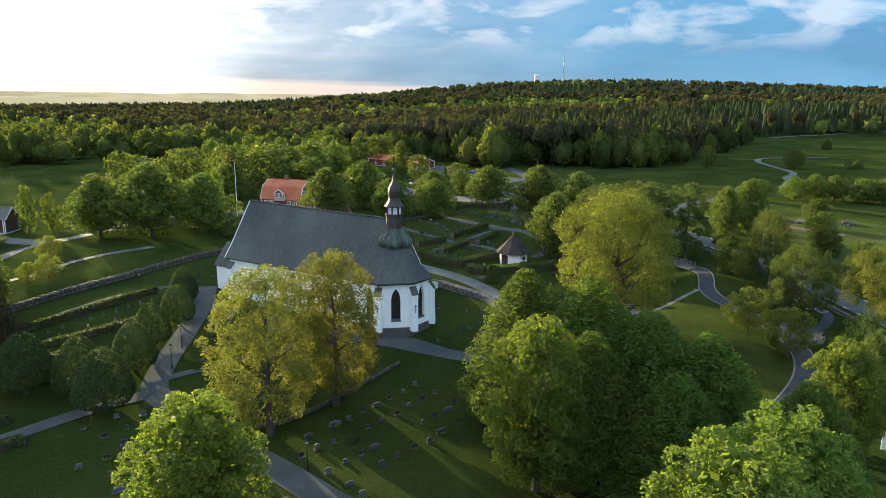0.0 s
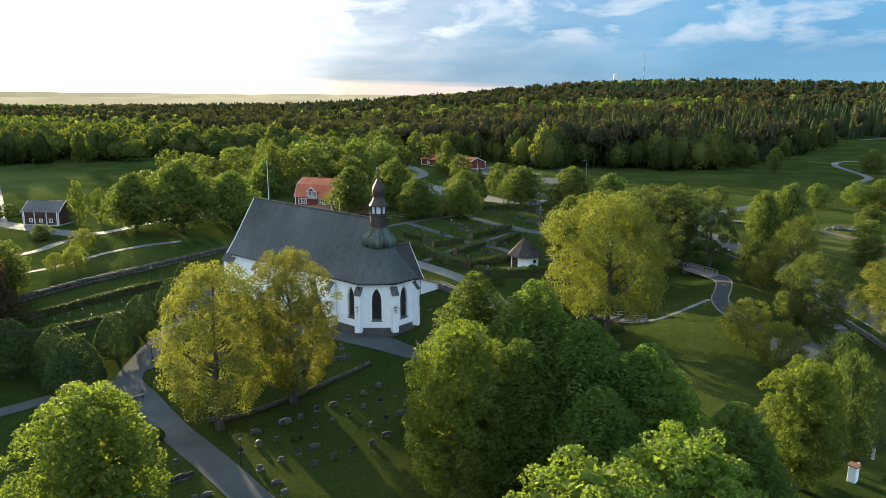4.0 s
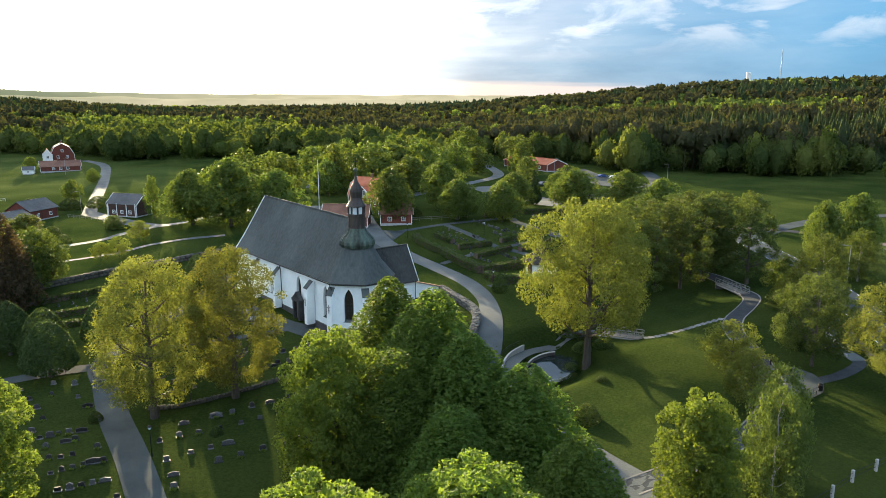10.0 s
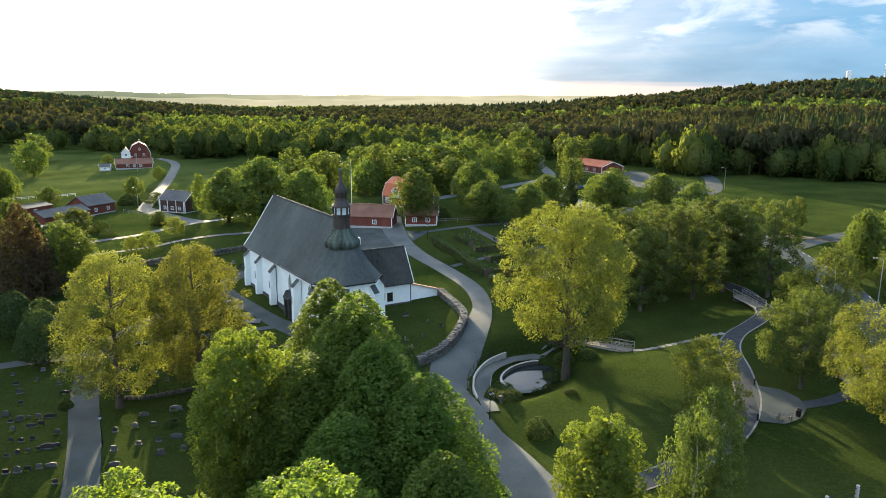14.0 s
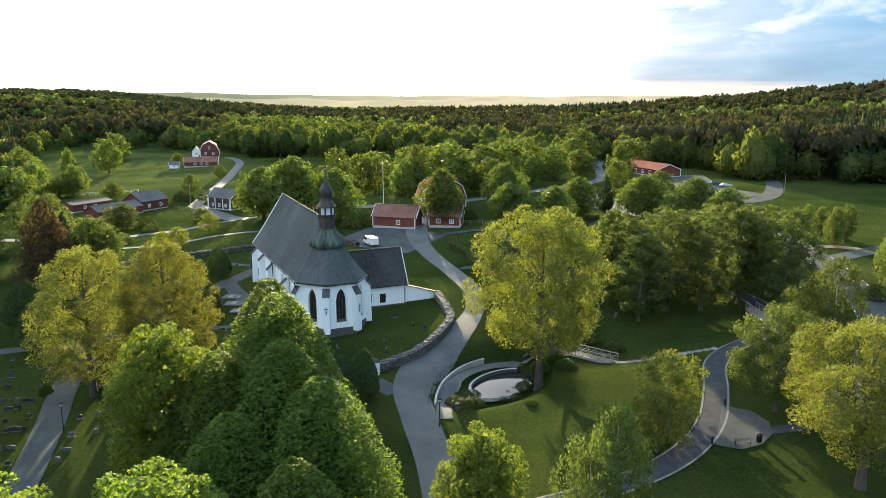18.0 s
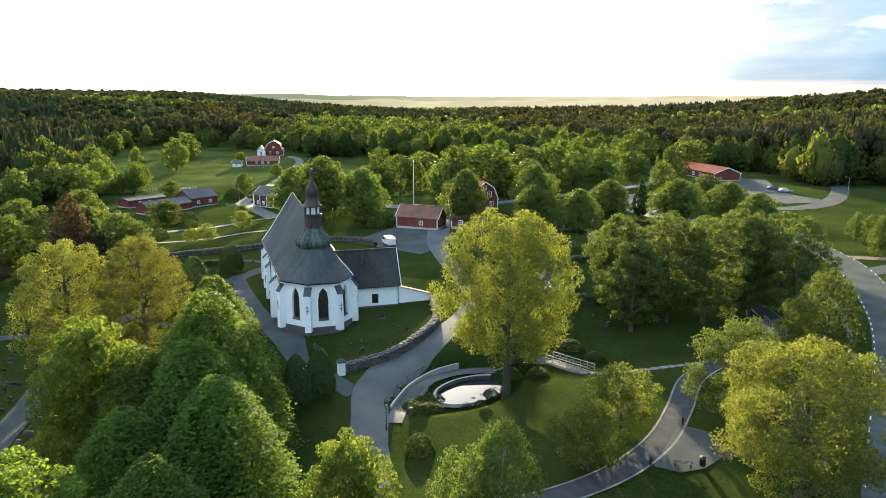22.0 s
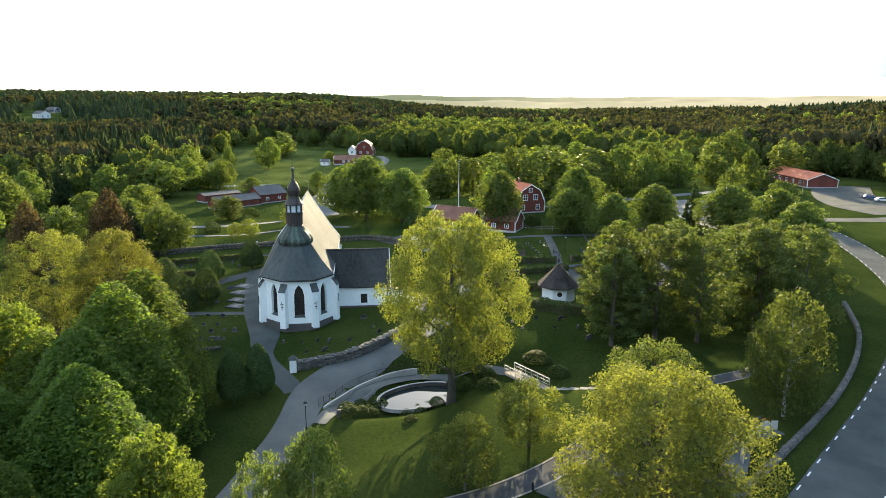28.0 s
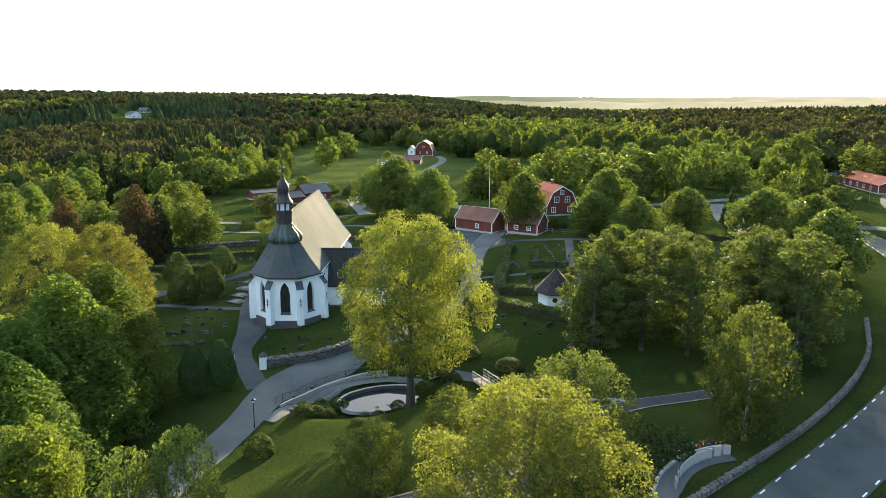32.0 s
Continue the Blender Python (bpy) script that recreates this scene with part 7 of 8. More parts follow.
PLANTS = plants_mesh()
FACE = 35
for x, y in ((-3.5, 83.2), (-5.0, 81.4), (-1.0, 81.3), (-2.5, 79.6), (-6.6, 79.8), (-8.0, 78.1), (-4.1, 77.9), (-5.5, 76.0), (-9.6, 76.6), (-7.1, 74.4), (-0.9, 75.5), (0.7, 76.8), (-11.0, 74.6), (-12.6, 73.2), (-2.3, 73.9), (-8.6, 72.8)):
    grave(x, y, FACE, group="graves below the terrace wall")
for x, y in ((-10.2, 71.0), (-0.1, 71.9), (-1.4, 69.9), (-12.0, 69.6), (-13.6, 68.3), (-3.1, 68.6), (-8.7, 67.2), (-7.4, 68.5), (-4.7, 66.8), (-10.2, 65.8), (-15.0, 66.8), (-6.3, 65.2), (-11.7, 63.8), (-9.2, 61.7), (-7.7, 59.9), (2.2, 74.2), (1.4, 79.0)):
    grave(x, y, FACE, group="graves below the terrace wall")
grave(-15.0, 70.9, FACE, 5, "graves below the terrace wall")
grave(-12.4, 73.4, FACE, 5, "graves below the terrace wall")
for x, y in ((-10.6, 90.4), (-10.0, 91.0), (-9.5, 91.6), (-11.7, 89.0), (-12.8, 87.0), (-13.6, 86.6), (-14.1, 86.2), (-15.4, 84.3), (-16.0, 83.9), (-17.0, 82.4), (-22.2, 75.0), (-21.8, 75.9), (-21.2, 76.8), (-20.6, 77.7), (-19.7, 79.1), (-29.6, 84.7), (-28.1, 86.3), (-25.3, 83.8), (-22.9, 79.7)):
    grave(x, y, FACE, group="graves on the terrace")
for x, y in ((-31.8, 67.1), (-27.4, 65.1), (-26.3, 62.3), (-27.8, 64.3), (-26.3, 65.5), (-25.1, 63.8), (-24.4, 64.5), (-28.5, 63.6), (-24.0, 60.6), (-23.0, 61.1), (-22.2, 61.9), (-25.2, 66.2), (-20.8, 63.9), (-21.5, 58.4), (-20.9, 59.2), (-20.2, 59.9), (-19.5, 60.6), (-18.8, 61.3), (-18.1, 61.9)):
    grave(x, y, FACE, group="graves west of the walk")
for x, y in ((-18.3, 56.2), (-17.4, 56.8), (-16.7, 57.5), (-16.0, 58.2), (-15.1, 58.9), (-11.9, 57.0), (-37.8, 70.6), (-36.1, 72.4), (-38.5, 75.0), (-32.3, 72.8), (-29.2, 71.2), (-34.9, 69.1), (-41.1, 72.4), (-35.6, 75.6), (-30.6, 64.4), (-33.6, 63.2), (-31.5, 60.5), (-29.0, 58.5), (-35.5, 66.3), (-26.5, 56.8), (-37.5, 64.5), (-22.5, 53.5), (-24.2, 55.2)):
    grave(x, y, FACE, group="graves west of the walk")
# beside the choir, along the churchyard wall, and on the lawn below the hut
for x, y, t in ((-0.7, 97.0, 120), (1.3, 98.8, 120), (2.6, 100.8, 120), (4.0, 102.0, 110), (5.2, 97.4, 120), (6.2, 99.8, 110), (5.7, 104.3, 100), (3.8, 110.0, 90), (6.5, 109.2, 90), (-0.8, 111.5, 60)):
    grave(x, y, t, group="graves beside the choir")
for x, y in ((19, 131), (22, 133.5), (24, 129.5), (17.5, 127), (26.5, 132), (14.5, 130.5), (20.5, 126), (30, 130)):
    grave(x, y, 90, group="graves below the hut")
# small lawn west of the choir, and kerbed plots along the church walk
for x, y in ((-19.4, 96.0), (-17.8, 97.6), (-17.8, 92.0), (-16.3, 93.7), (-19.5, 90.3), (-16.0, 89.5), (-14.0, 91.6), (-13.0, 93.3), (-11.2, 94.2), (-12.9, 88.2), (-21.5, 94.3), (-23.6, 92.3)):
    grave(x, y, 50, group="graves west of the choir")
for x, y in ((-33.3, 107.2), (-30.0, 104.8), (-26.0, 102.4), (-22.8, 100.6)):
    ob = thing("grave_plot", spot(x, y - 0.6, 28), "kerbed family grave plot with pale gravel and slab", "grave", "kerbed plots")
    part("kerb", box((-1.5, -1.25, -0.2), (1.5, 1.25, 0.14), 0.03), GRANITE, ob)
    part("gravel_bed", box((-1.35, -1.1, 0.0), (1.35, 1.1, 0.16)), GRAVEL, ob)
    part("slab", box((-0.5, -0.8, 0.1), (0.5, 0.9, 0.24), 0.03), SETT, ob, "pale flat grave slab")
# west plots between the hedges
rng_g = random.Random(7)
for k in range(11):
    q = k / 10
    x, y = -63.5 + 12.5 * q, 99.5 + 18 * q
    grave(x + 1.6, y - 1.0, 122, group="graves between the western hedges")
    if k % 2:
        grave(x + 4.6, y - 3.2, 122, group="graves between the western hedges")
for x, y in ((-48, 127), (-46, 124), (-51, 128), (-50, 123), (-54, 117.5), (-36, 101), (-34.5, 98), (-33.5, 104), (-35.5, 95), (-31, 96.5), (-29, 94.5), (-27.5, 98.5), (-48.5, 131.5), (-45, 130), (-42, 134)):
    grave(x, y, 60, group="graves by the church's west end")
# rows in the new cemetery
for row, (ax, ay, bx, by) in enumerate(((-14.5, 166.5, -4.0, 160.0), (-12.5, 169.0, -2.0, 163.0), (-9.0, 158.5, -3.5, 155.0), (-1.5, 169.5, 5.0, 163.5), (1.0, 172.5, 7.5, 166.5), (-5.0, 176.5, 1.0, 171.0), (-9.5, 181.0, -3.5, 175.0), (3.0, 176.5, 10.0, 170.0), (-2.0, 150.5, 3.5, 146.0), (3.0, 153.5, 8.0, 149.5), (-11, 154, -6.5, 152), (6, 161, 11, 157), (16, 178, 24, 170), (13, 183, 21, 175), (8, 186, 15, 179), (19, 184, 27, 176), (10, 191, 20, 182.5), (14, 194, 24, 185.5), (4, 192, 9, 187.5))):
    n = 7
    for i in range(n):
        if rng_g.random() < 0.85:
            q = (i + rng_g.uniform(-0.2, 0.2)) / (n - 1)
            grave(round(ax + (bx - ax) * q, 2), round(ay + (by - ay) * q, 2), 130, group="graves in the hedged cemetery")


# ---- hedges ----
def hedge(pts, wide, tall, label, seed, leaf=0.26, group="clipped hedges"):
    """A clipped hedge: dense small leaves over the sides and top of a box section."""
    rng = np.random.default_rng(seed)
    line = smooth_line(pts, 0.5)
    s = side_of(line)
    length = np.linalg.norm(np.diff(line, axis=0), axis=1).sum()
    n = int(min(9000, length * (2 * tall + wide) * 34))
    i = rng.integers(0, len(line) - 1, n)
    base = line[i] + (line[i + 1] - line[i]) * rng.random(n)[:, None]
    per = rng.random(n) * (2 * tall + wide)
    u = np.where(per < tall, -wide / 2, np.where(per < tall + wide, per - tall - wide / 2, wide / 2))
    h = np.where(per < tall, per, np.where(per < tall + wide, tall, per - tall - wide))
    nrm = np.where((per < tall)[:, None], np.concatenate([-s[i], np.zeros((n, 1))], 1), np.where((per < tall + wide)[:, None], np.array([[0, 0, 1.0]]), np.concatenate([s[i], np.zeros((n, 1))], 1)))
    bump = 0.08 * np.sin(base[:, 0] * 2.1 + h * 3) * np.cos(base[:, 1] * 1.7)
    xy = base + s[i] * u[:, None]
    p = np.concatenate([xy, (height(base[:, 0], base[:, 1]) + h)[:, None]], 1) + nrm * (rng.uniform(-0.1, 0.08, n) + bump)[:, None]
    nrm = nrm * 0.9 + rng.normal(size=(n, 3)) * 0.5
    nrm /= np.linalg.norm(nrm, axis=1)[:, None]
    a = np.cross(nrm, rng.normal(size=(n, 3))); a /= np.linalg.norm(a, axis=1)[:, None]
    b = np.cross(nrm, a)
    k = leaf * rng.uniform(0.6, 1.3, n)[:, None]
    v = np.stack([p - a * k * 0.6, p - b * k * 0.5, p + a * k * 0.6, p + b * k * 0.5], 1).reshape(-1, 3)
    mid = Vector((*line[len(line) // 2], 0))
    ob = thing("hedge", Matrix.Identity(4), label, "hedge", group)
    part("foliage", mesh_of("foliage", v, np.arange(4 * n).reshape(-1, 4), LEAF_HEDGE), None, ob)
    bm = bmesh.new()
    for c, d, p1, p2 in zip(line, line[1:], s, s[1:]):
        z = ground_z(*c)
        w = wide / 2 - 0.14
        add_prism(bm, [c + p1 * w, d + p2 * w, d - p2 * w, c - p1 * w], z - 0.1, z + tall - 0.14)
    part("core", bm, SOIL, ob, "brown twigs inside the hedge")


for k, (pts, w, h) in enumerate((
    ([(-66.5, 97.7), (-62, 103.4), (-57.5, 111), (-52, 120.1)], 1.0, 1.2), ([(-60.8, 91.9), (-57.1, 95), (-52.9, 99.1), (-48.7, 103.6)], 1.0, 1.1), ([(-55.9, 89.5), (-50.3, 93.0)], 1.0, 1.0),
    ([(-50.5, 74.0), (-56.0, 70.5), (-60, 68)], 1.2, 1.0), ([(-46.0, 69.5), (-52.0, 65.5)], 1.2, 0.8))):
    hedge(pts, w, h, "long brown-green clipped hedge between the grave plots", 20 + k)
for k, (pts, w, h) in enumerate((
    ([(-7.5, 149.4), (-2.0, 143.5), (3.3, 138.8)], 1.5, 1.5), ([(3.3, 138.8), (7.6, 142.3), (11.5, 146.0)], 1.5, 1.5), ([(-16.1, 157.0), (-12, 153.2), (-7.7, 150.0)], 1.4, 1.4), ([(-16.1, 157.0), (-18.5, 160.5)], 1.4, 1.4),
    ([(-6.0, 154.4), (0.5, 158.8)], 1.1, 1.2), ([(-0.3, 148.4), (5.5, 156.2)], 1.1, 1.2), ([(2.1, 161.4), (6.5, 166.5), (11.1, 172.0)], 1.1, 1.2), ([(7.8, 155.5), (13.2, 164.4)], 1.1, 1.2), ([(-14.0, 163.0), (-8.5, 158.5)], 1.1, 1.1),
    ([(7.5, 133.5), (13, 134.5), (19, 136.2), (24, 138.5)], 1.6, 1.5), ([(7.5, 133.5), (5.4, 136.0)], 1.5, 1.4), ([(-8, 186), (0, 193), (8, 199), (18, 196)], 1.3, 1.2))):
    hedge(pts, w * 1.4, h, "dark green clipped hedge framing a grave plot", 40 + k)

way("entrance_walk", [(-26.2, 163.9), (-22.6, 167.7), (-18.3, 172.4), (-14.0, 176.6)], 0.9, 0.9, ASPHALT, "grey walk from the yard into the cemetery", "path", 0.065)
way("cemetery_walk", [(-15.6, 175.0), (-5, 165), (1.9, 158), (10.4, 153), (13.8, 144), (11, 135.3), (7.1, 130)], 0.9, 0.9, ASPHALT, "grey walk between hedged grave plots", "path", 0.06)
way("cross_walk", [(-14, 176.6), (-1.6, 186.0), (1.2, 182.6), (8.2, 175.6), (14.6, 170.9), (19.6, 167.6), (23.0, 161.5), (23.6, 154.0), (22.6, 149.2), (19.6, 146.0)], 1.0, [1.0, 1.0, 1.0, 1.1, 1.8, 2.4, 1.2, 1.0, 1.0, 1.0], ASPHALT, "grey walk along the upper cemetery", "path", 0.065)
way("middle_walk", [(-6.3, 142.6), (-2.7, 149.5), (2.1, 155.9), (7.3, 161.9), (13.2, 168.4)], 0.8, 0.8, ASPHALT, "narrow grey walk between the hedges", "path", 0.075)
way("far_west_walk", [(-69, 95.5), (-67.6, 98.3), (-64, 105.2), (-59.5, 114.6), (-53.7, 122.2), (-46, 124.5)], 0.8, 0.8, ASPHALT, "narrow grey walk behind the western hedge", "path", 0.06)

# tall stone cross
ob = thing("memorial_cross", spot(18.6, 176.5, 40), "tall pale stone cross on a stepped base", "cross")
part("shaft", box((-0.22, -0.18, 0.4), (0.22, 0.18, 5.0), 0.04), GRANITE, ob)
part("crossbar", box((-1.1, -0.17, 3.5), (1.1, 0.17, 3.95), 0.04), GRANITE, ob)
part("base", box((-0.8, -0.8, -0.2), (0.8, 0.8, 0.45), 0.05), GRANITE, ob)

# ---- raking wall by the sacristy, the yard and its gate buildings ----
ob = thing("raking_wall", CH, "white plastered wall sloping down under a brown tile coping", "wall", kind="structure")
bm = bmesh.new()
v = [[bm.verts.new((x, y, z)) for y, z in ((14.8, -0.5), (21.8, -0.6), (21.8, 1.0), (14.8, 3.2))] for x in (-6.5, -6.0)]
bm.faces.new(v[0]); bm.faces.new(v[1][::-1])
for i in range(4):
    bm.faces.new((v[0][i], v[0][(i + 1) % 4], v[1][(i + 1) % 4], v[1][i]))
part("wall", bm, PLASTER, ob)
bm = bmesh.new()
add_slab(bm, [(-6.75, 14.85, 3.35), (-5.75, 14.85, 3.35), (-5.75, 22.0, 1.12), (-6.75, 22.0, 1.12)], 0.12)
part("coping", bm, TILE_BROWN, ob, "brown clay tile coping")

ys, xs = np.meshgrid(np.linspace(148, 166, 13), np.linspace(-46, -23, 15))
vv = np.stack([xs, ys, height(xs, ys) + 0.065], -1).reshape(-1, 3)
idx = (np.arange(14)[:, None] * 13 + np.arange(12)[None]).ravel()
tagged(new("yard", mesh_of("yard", vv, np.stack([idx, idx + 1, idx + 14, idx + 13], 1), ASPHALT, True)), "grey asphalt yard before the red outbuildings", "yard", kind="structure")
house("gate_lodge", spot(-28.6, 173.9, 22), (8.0, 5.5), 2.9, 5.3, FALU, TILE_BROWN, "small red timber lodge beside the yard gate", [("s", -1.6, 1.0, 0.9, 0.9), ("s", 1.8, 1.0, 0.9, 0.9)], chimney=False)


def vehicle(m, color, size, label, category, group="", van=False):
    """A parked car: body, glass, four wheels with tyre and rim, lights."""
    L, W, H = size
    ob = thing("van" if van else "car", m, label, category, group)
    paint, _, _ = principled("car_paint", color, 0.25, 0.2, 0.6)
    bm = bmesh.new()
    if van:
        ring = [(-L / 2, 0.35), (L / 2, 0.35), (L / 2, 0.95), (L * 0.42, 1.15), (L * 0.30, H), (-L / 2, H)]
    else:
        ring = [(-L / 2, 0.3), (L / 2, 0.3), (L / 2, 0.7), (L * 0.22, 0.92), (L * 0.06, H), (-L * 0.3, H), (-L * 0.44, 0.95), (-L / 2, 0.85)]
    f = [[bm.verts.new((x, s * (W / 2 - (0.12 if z > 1.0 else 0)), z)) for x, z in ring] for s in (-1, 1)]
    bm.faces.new(f[0]); bm.faces.new(f[1][::-1])
    for i in range(len(ring)):
        j = (i + 1) % len(ring)
        bm.faces.new((f[0][i], f[0][j], f[1][j], f[1][i]))
    bmesh.ops.recalc_face_normals(bm, faces=bm.faces)
    bmesh.ops.bevel(bm, geom=bm.edges[:], offset=0.05, segments=1, affect="EDGES")
    part("body", bm, paint, ob)
    for s in (-1, 1):
        x0, x1 = (L * 0.1, L * 0.36) if van else (-L * 0.33, L * 0.14)
        part("side_window", box((x0, s * (W / 2 - 0.05) - 0.03, 1.0 if not van else 1.2), (x1, s * (W / 2 - 0.05) + 0.03, H - 0.12)), PANE, ob)
    part("windscreen", box((L * 0.12 if not van else L * 0.33, -W / 2 + 0.2, 0.98), (L * 0.18 if not van else L * 0.39, W / 2 - 0.2, H - 0.15)), PANE, ob)
    for x in (-L * 0.31, L * 0.31):
        for s in (-1, 1):
            wheel = part("wheel", tube((x, s * (W / 2 - 0.18), 0.33), (x, s * (W / 2 + 0.01), 0.33), 0.33, sides=16), DARK_METAL, ob)
            part("rim", tube((x, s * (W / 2 - 0.0), 0.33), (x, s * (W / 2 + 0.02), 0.33), 0.2, sides=12), GREY_METAL, wheel)
    for s in (-1, 1):
        part("headlight", box((L / 2 - 0.04, s * W * 0.36 - 0.14, 0.6), (L / 2 + 0.03, s * W * 0.36 + 0.14, 0.75)), GLASS_SKY, ob)
    return ob


vehicle(spot(-35.2, 150.6, 150, 0.06), (0.75, 0.75, 0.74), (4.9, 1.95, 2.0), "white delivery van parked in the yard", "van", van=True)
for x, y, t, col, label in ((14, 303, 40, (0.03, 0.06, 0.16), "dark blue car parked before the hall"), (19, 298, 40, (0.5, 0.5, 0.5), "silver car parked before the hall"), (-8, 262, 60, (0.05, 0.09, 0.25), "blue car parked by the trees"), (-11, 258, 60, (0.7, 0.7, 0.7), "white car parked by the trees"), (-5, 266, 60, (0.1, 0.1, 0.1), "black car parked by the trees"), (-88, 240, 20, (0.3, 0.3, 0.32), "grey car parked by the village road")):
    vehicle(spot(x, y, t, 0.1), col, (4.4, 1.8, 1.45), label, "car", "parked cars")

ob = thing("flagpole", spot(-56, 184, 0), "tall white flagpole with a round finial", "flagpole")
part("pole", lathe([(0.11, -0.3), (0.09, 6), (0.05, 14.2)], 10), WHITE_TRIM, ob)
part("finial", lathe([(0.02, 14.15), (0.12, 14.3), (0.02, 14.45)], 8), WHITE_TRIM, ob)

# ---- village roads, parking, fences and farm ----
way("village_road", [(-36, 171), (-42, 180), (-54, 188), (-72, 183), (-88, 172), (-97, 168), (-108.5, 172.5), (-124, 178), (-139, 184.5)], 2.9, 2.9, GRAVEL, "pale village road passing the farm", "road")
way("orchard_road", [(-97, 168), (-101.5, 160), (-100.5, 150), (-104, 142), (-112, 128), (-137, 112)], 1.7, 1.7, GRAVEL, "pale lane running down past the orchard", "road", 0.06)
way("meadow_path", [(-66, 153), (-73.5, 147.7), (-79, 141.2), (-81, 134), (-87, 126), (-96, 120)], 0.9, 0.9, GRAVEL, "pale path across the meadow", "path", 0.06)
way("farm_road", [(-139, 184.5), (-147, 193.5), (-174, 225.5), (-203.5, 260), (-233, 291), (-262, 308)], 2.2, 2.2, GRAVEL, "pale gravel road to the farm and the red house", "road")
way("north_road", [(-50, 190), (-46, 205), (-40, 232), (-34, 262), (-30, 300), (-52, 360), (-66, 410)], 2.4, 2.4, GRAVEL, "pale road running north between trees", "road")
way("field_road", [(13, 240), (24, 250), (33, 264), (36, 288), (31, 330), (17, 372), (30, 420), (60, 470)], 3.0, 3.0, ASPHALT, "grey road curving away across the field", "road")
way("parking", [(-26, 255), (-16, 241), (-4, 226), (8, 217), (20, 213)], 7.0, 6.0, GRAVEL, "pale paved car park under the trees", "car park", 0.08, 10)
way("hall_yard", [(-6, 338), (6, 305), (18, 284), (32, 274)], 9.0, 10.0, ASPHALT, "wide asphalt yard before the long red hall", "car park", 0.09, 12)
way("gravel_track", [(100, 168), (84, 190), (62, 200), (48, 195)], 1.6, 1.6, SOIL, "brown earth track beside the field", "path", 0.06)
way("pasture_track", [(128, 258), (138, 272), (142.7, 282), (147, 293), (158.6, 310), (163, 326), (167, 353), (170.3, 370), (176, 385), (184, 396), (197, 402), (225, 404)], 1.6, 1.6, GRAVEL, "thin pale track winding up the pasture", "path", 0.12)

way("woodland_road", [(262, 553), (286, 564), (309, 570), (356, 587), (420, 604)], 2.4, 2.4, GRAVEL, "pale road along the edge of the woods", "road", 0.3)


def fence(pts, label, tall=1.1, every=2.4, rails=2, group="timber fences", material=None):
    line = smooth_line(pts, every)
    p = [Vector((x, y, ground_z(x, y))) for x, y in line]
    ob = thing("fence", Matrix.Identity(4), label, "fence", group)
    for q in p:
        part("post", box(q + Vector((-0.06, -0.06, -0.2)), q + Vector((0.06, 0.06, tall)), 0.01), material or WOOD, ob)
    for a, b in zip(p, p[1:]):
        for k in range(rails):
            z = Vector((0, 0, tall * (0.92 - 0.42 * k)))
            part("rail", tube(a + z, b + z, 0.055, sides=4), material or WOOD, ob)


fence([(-139, 176), (-131.6, 175.3), (-123.5, 174)], "dark timber rail fence by the farm road")
fence([(-201, 175), (-196, 186), (-189, 197)], "white horse fence behind the farm", material=WHITE_TRIM)
fence([(-26, 176), (-18, 180), (-12, 184)], "red-brown paddock fence beside the lodge")
house("farm_barn", spot(-147.5, 171, 96), (11, 8.5), 3.4, 6.0, FALU, ROOF_GREY, "red gabled farm barn with dark sheet roof", [("s", -2.5, 1.2, 0.9, 0.9), ("s", 2.5, 1.2, 0.9, 0.9)], chimney=False, trim=False)
house("stable", spot(-163, 159, 98), (15, 6), 2.7, 3.4, FALU, ROOF_GREY, "long flat-roofed red stable with white windows", [("s", -3, 1.0, 1.0, 0.8), ("s", 1, 1.0, 1.0, 0.8)], chimney=False, trim=False)
house("white_annex", spot(-276, 297.5, -42), (6, 4.5), 4.2, 6.8, WHITE_TRIM, TILE_BROWN, "white gabled wing beside the manor house", [("e", 0, 2.0, 1.0, 1.2)], chimney=False)
house("garden_shed", spot(-246.6, 259.0, 40), (4.5, 3.5), 2.3, 3.6, WHITE_TRIM, ROOF_GREY, "small pale garden shed with grey roof", [("s", 0, 0.9, 0.8, 0.8)], chimney=False)
house("cottage", spot(-240, 271, 47), (17, 7), 2.6, 5.0, FALU, TILE_BROWN, "low red cottage with brown tiled roof", [("s", -3, 1.0, 1.0, 1.1), ("s", 0, 1.0, 1.0, 1.1), ("s", 3, 1.0, 1.0, 1.1), ("e", 0, 1.0, 1.0, 1.1)])
house("meadow_cabin", spot(-251, 109, 30), (6, 5), 2.4, 4.2, WHITE_TRIM, ROOF_GREY, "small pale cabin with dark roof under trees", [("e", 0, 1.0, 0.8, 0.8)], chimney=False)
house("hillside_house", spot(-880, 265, 30), (14, 9), 3.4, 6.4, ROOF_GREY, ROOF_GREY, "grey house half hidden in the hillside woods", [("e", -2, 1.2, 1.2, 1.2), ("e", 2, 1.2, 1.2, 1.2), ("s", -3, 1.2, 1.4, 1.2), ("s", 3, 1.2, 1.4, 1.2)])
house("villa", spot(-815, 238, 10), (20, 11), 5.0, 8.0, WHITE_TRIM, ROOF_GREY, "white hillside villa among dark woods", [("e", -3, 1.5, 1.6, 1.4), ("e", 3, 1.5, 1.6, 1.4), ("s", -6, 1.5, 2.0, 1.4), ("s", 0, 1.5, 2.0, 1.4), ("s", 6, 1.5, 2.0, 1.4)], over=0.8)

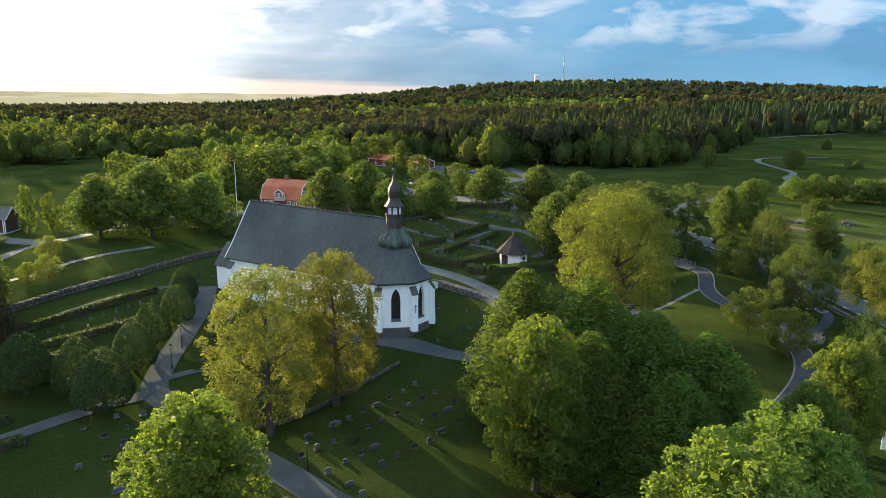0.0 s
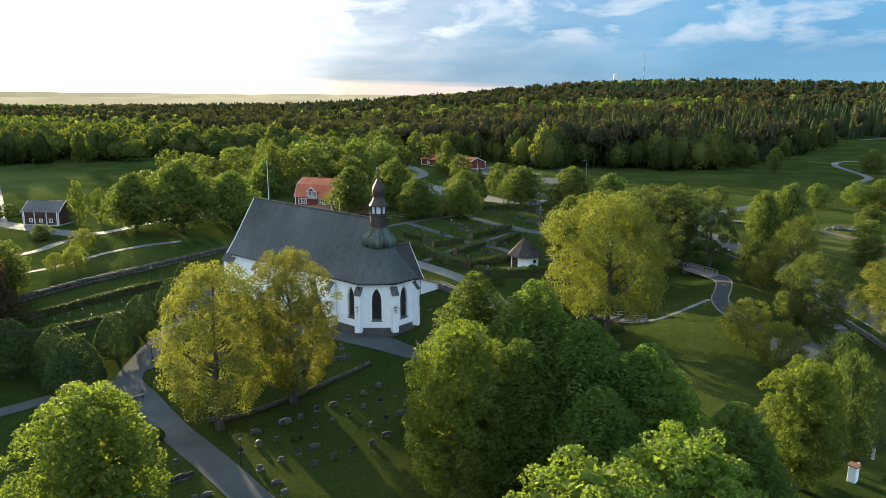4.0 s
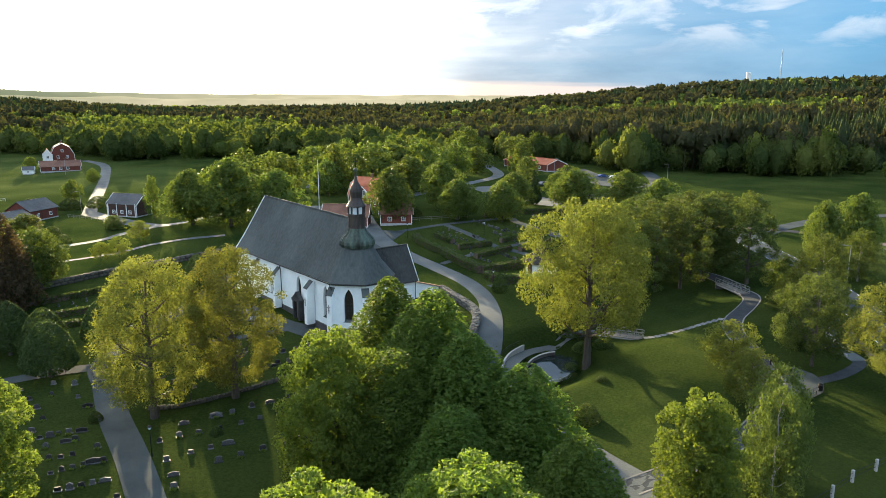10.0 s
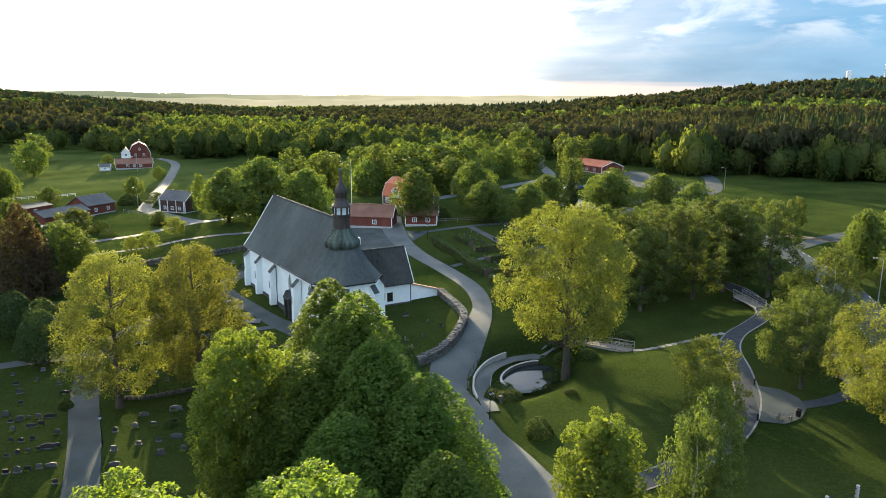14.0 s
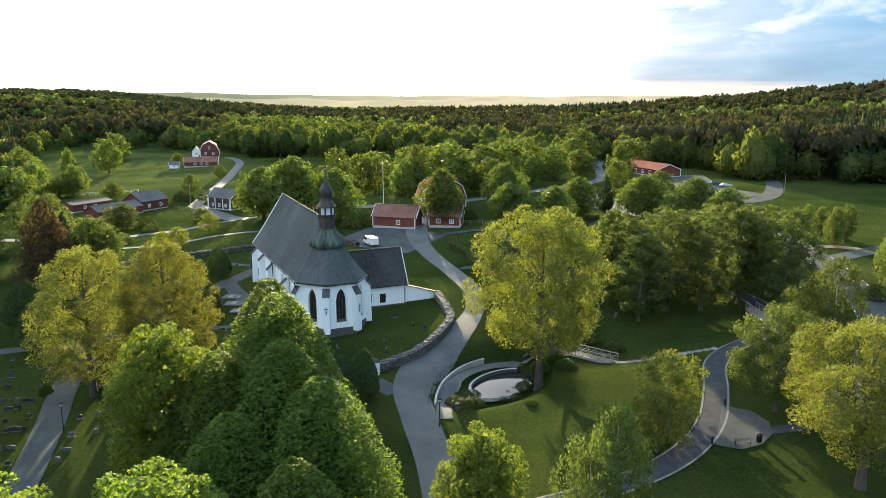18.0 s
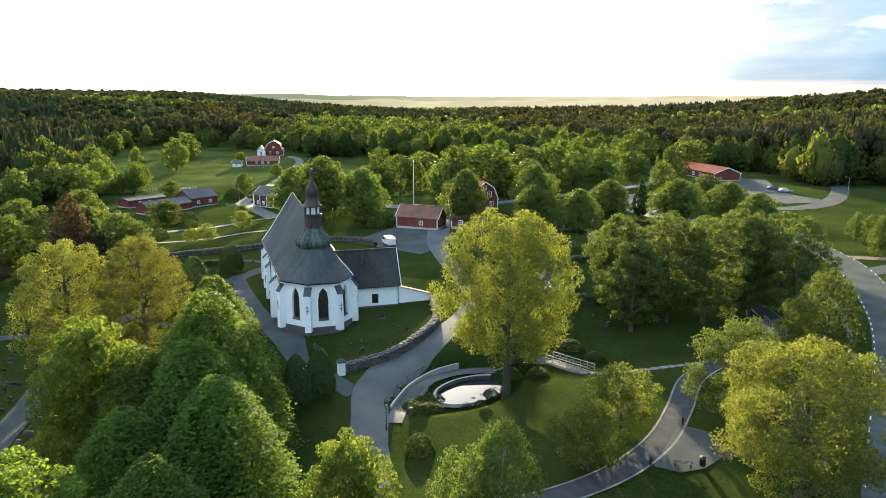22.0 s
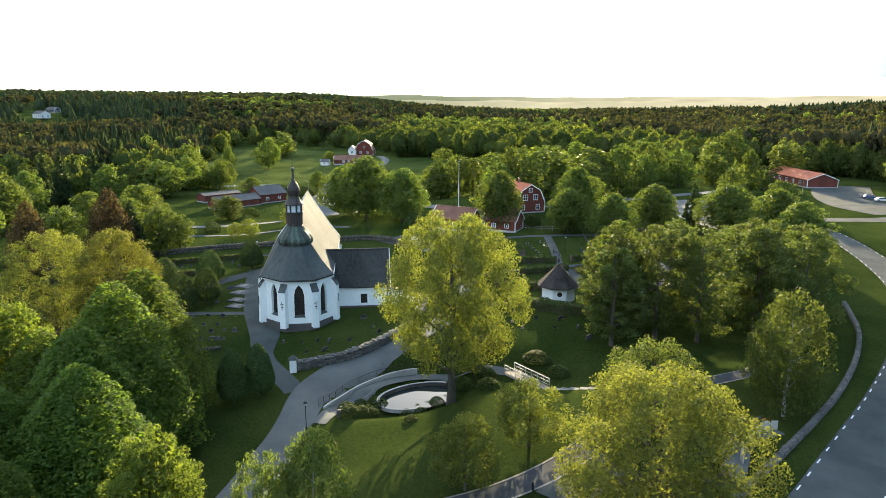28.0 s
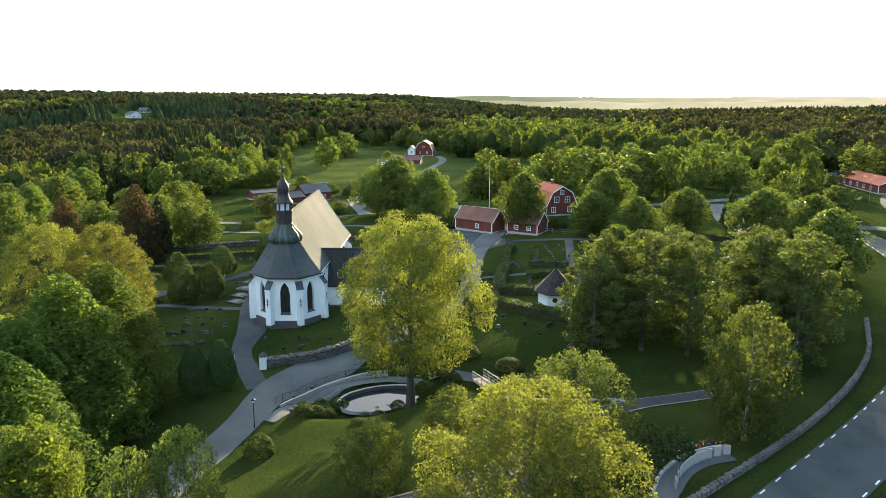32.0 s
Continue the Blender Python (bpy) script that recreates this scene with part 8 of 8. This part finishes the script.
# ---- on the skyline ----
wx, wy = 178, 1350
ob = thing("water_tower", Matrix.Translation((wx, wy, ground_z(wx, wy))), "pale concrete water tower above the woods", "tower")
part("shaft", lathe([(3.9, -1), (3.9, 20.6)], 20), WHITE_TRIM, ob)
part("tank", lathe([(4.0, 20.6), (4.1, 20.8), (4.1, 25), (3.8, 25.5), (0.5, 25.8)], 20), WHITE_TRIM, ob)
mx, my = 226, 1330
ob = thing("radio_mast", Matrix.Translation((mx, my, ground_z(mx, my))), "tall thin lattice radio mast on the hill", "mast")
bm = bmesh.new()
for k in range(3):
    a = k * math.tau / 3
    add_tube(bm, (1.0 * math.cos(a), 1.0 * math.sin(a), -1), (0.7 * math.cos(a), 0.7 * math.sin(a), 56), 0.22, sides=5)
part("lattice", bm, GREY_METAL, ob)
part("aerial", tube((0, 0, 54), (0, 0, 62), 0.3), GREY_METAL, ob)

# shrubs round the pond, the walls and the gardens
for spot_ in ((20.4, 96.0, 1.6, 1.3), (21.2, 93.4, 1.5, 1.3), (20.0, 98.3, 1.4, 1.0), (25.6, 104.2, 1.6, 1.3), (26.6, 107.6, 1.5, 1.5), (26.2, 101.0, 1.2, 0.9), (29.5, 109.5, 1.4, 1.6), (27.0, 111.5, 1.6, 1.6), (33.2, 119.0, 1.3, 1.6), (29.0, 119.5, 1.5, 1.9), (24.0, 112.0, 1.7, 1.7), (30.4, 96.0, 0.7, 0.8), (22.5, 117, 1.6, 2.0)):
    plant("bush", *spot_, group="pond shrubs")
for spot_ in ((9.6, 127.5, 3.6, 1.5), (-50.5, 163, 4.0, 3.0), (-47, 166, 3.6, 2.6), (16.5, 136, 2.0, 1.6), (-97, 128, 3.0, 2.4), (-118, 150, 3.0, 2.6), (-108, 144, 2.4, 2.2), (-152, 190, 4, 4), (-146, 196, 4, 4), (-164, 186, 4, 4.5), (-26.5, 182, 3, 2.4), (66, 158, 2.6, 2.4), (72, 175, 2.4, 2.4), (80, 120, 2.2, 2.6), (-10, 70, 1.0, 0.8), (-25.6, 68.6, 1.3, 0.9), (-33, 88.5, 1.2, 1.2), (-32, 92, 1.2, 1.3)):
    plant("bush", *spot_, group="garden shrubs")

# low shrubs round the pond
for x, y, h, w in ((21.3, 95.9, 1.5, 1.5), (23.1, 95.3, 1.5, 1.5), (23.1, 92.6, 1.5, 1.5), (21.0, 98.4, 1.5, 1.5), (23.2, 94.1, 1.5, 1.5), (24.7, 99.9, 0.9, 0.9), (24.5, 101.8, 0.9, 0.9), (24.7, 103.4, 0.9, 0.9), (24.6, 105.1, 0.9, 0.9), (24.8, 106.4, 0.9, 0.9)):
    plant("bush", x, y, h, w, "low shrubs round the pond")

# earth and stone heaps by the field
for x, y, w in ((88, 183, 3.0), (95.5, 188, 2.2), (110, 184, 3.4), (99, 186, 2.6)):
    bm = bmesh.new()
    rng_h = random.Random(int(x))
    for k in range(26):
        got = bmesh.ops.create_icosphere(bm, subdivisions=1, radius=rng_h.uniform(0.25, 0.7))["verts"]
        px_, py_ = rng_h.gauss(0, w * 0.5), rng_h.gauss(0, w * 0.3)
        lift = max(0.0, 0.9 - 0.35 * math.hypot(px_, py_))
        for v in got:
            v.co = Vector((v.co.x * rng_h.uniform(0.8, 1.2) + px_, v.co.y + py_, v.co.z * 0.7 + lift * rng_h.uniform(0.2, 1.0)))
    me = bpy.data.meshes.new("stone_heap"); bm.to_mesh(me); bm.free(); me.materials.append(STONE)
    ob = new("stone_heap", me); ob.matrix_world = spot(x, y, 20)
    tagged(ob, "low heap of field stones and earth on the meadow", "stone heap", "field heaps")

# white posts along the front of the dark log building
barn = bpy.data.objects["timber_barn"]
for x in (-5.0, -1.8, 1.8, 5.0):
    part("porch_post", box((x - 0.11, -3.72, 0.1), (x + 0.11, -3.52, 4.15), 0.02), WHITE_TRIM, barn, "white painted porch post")
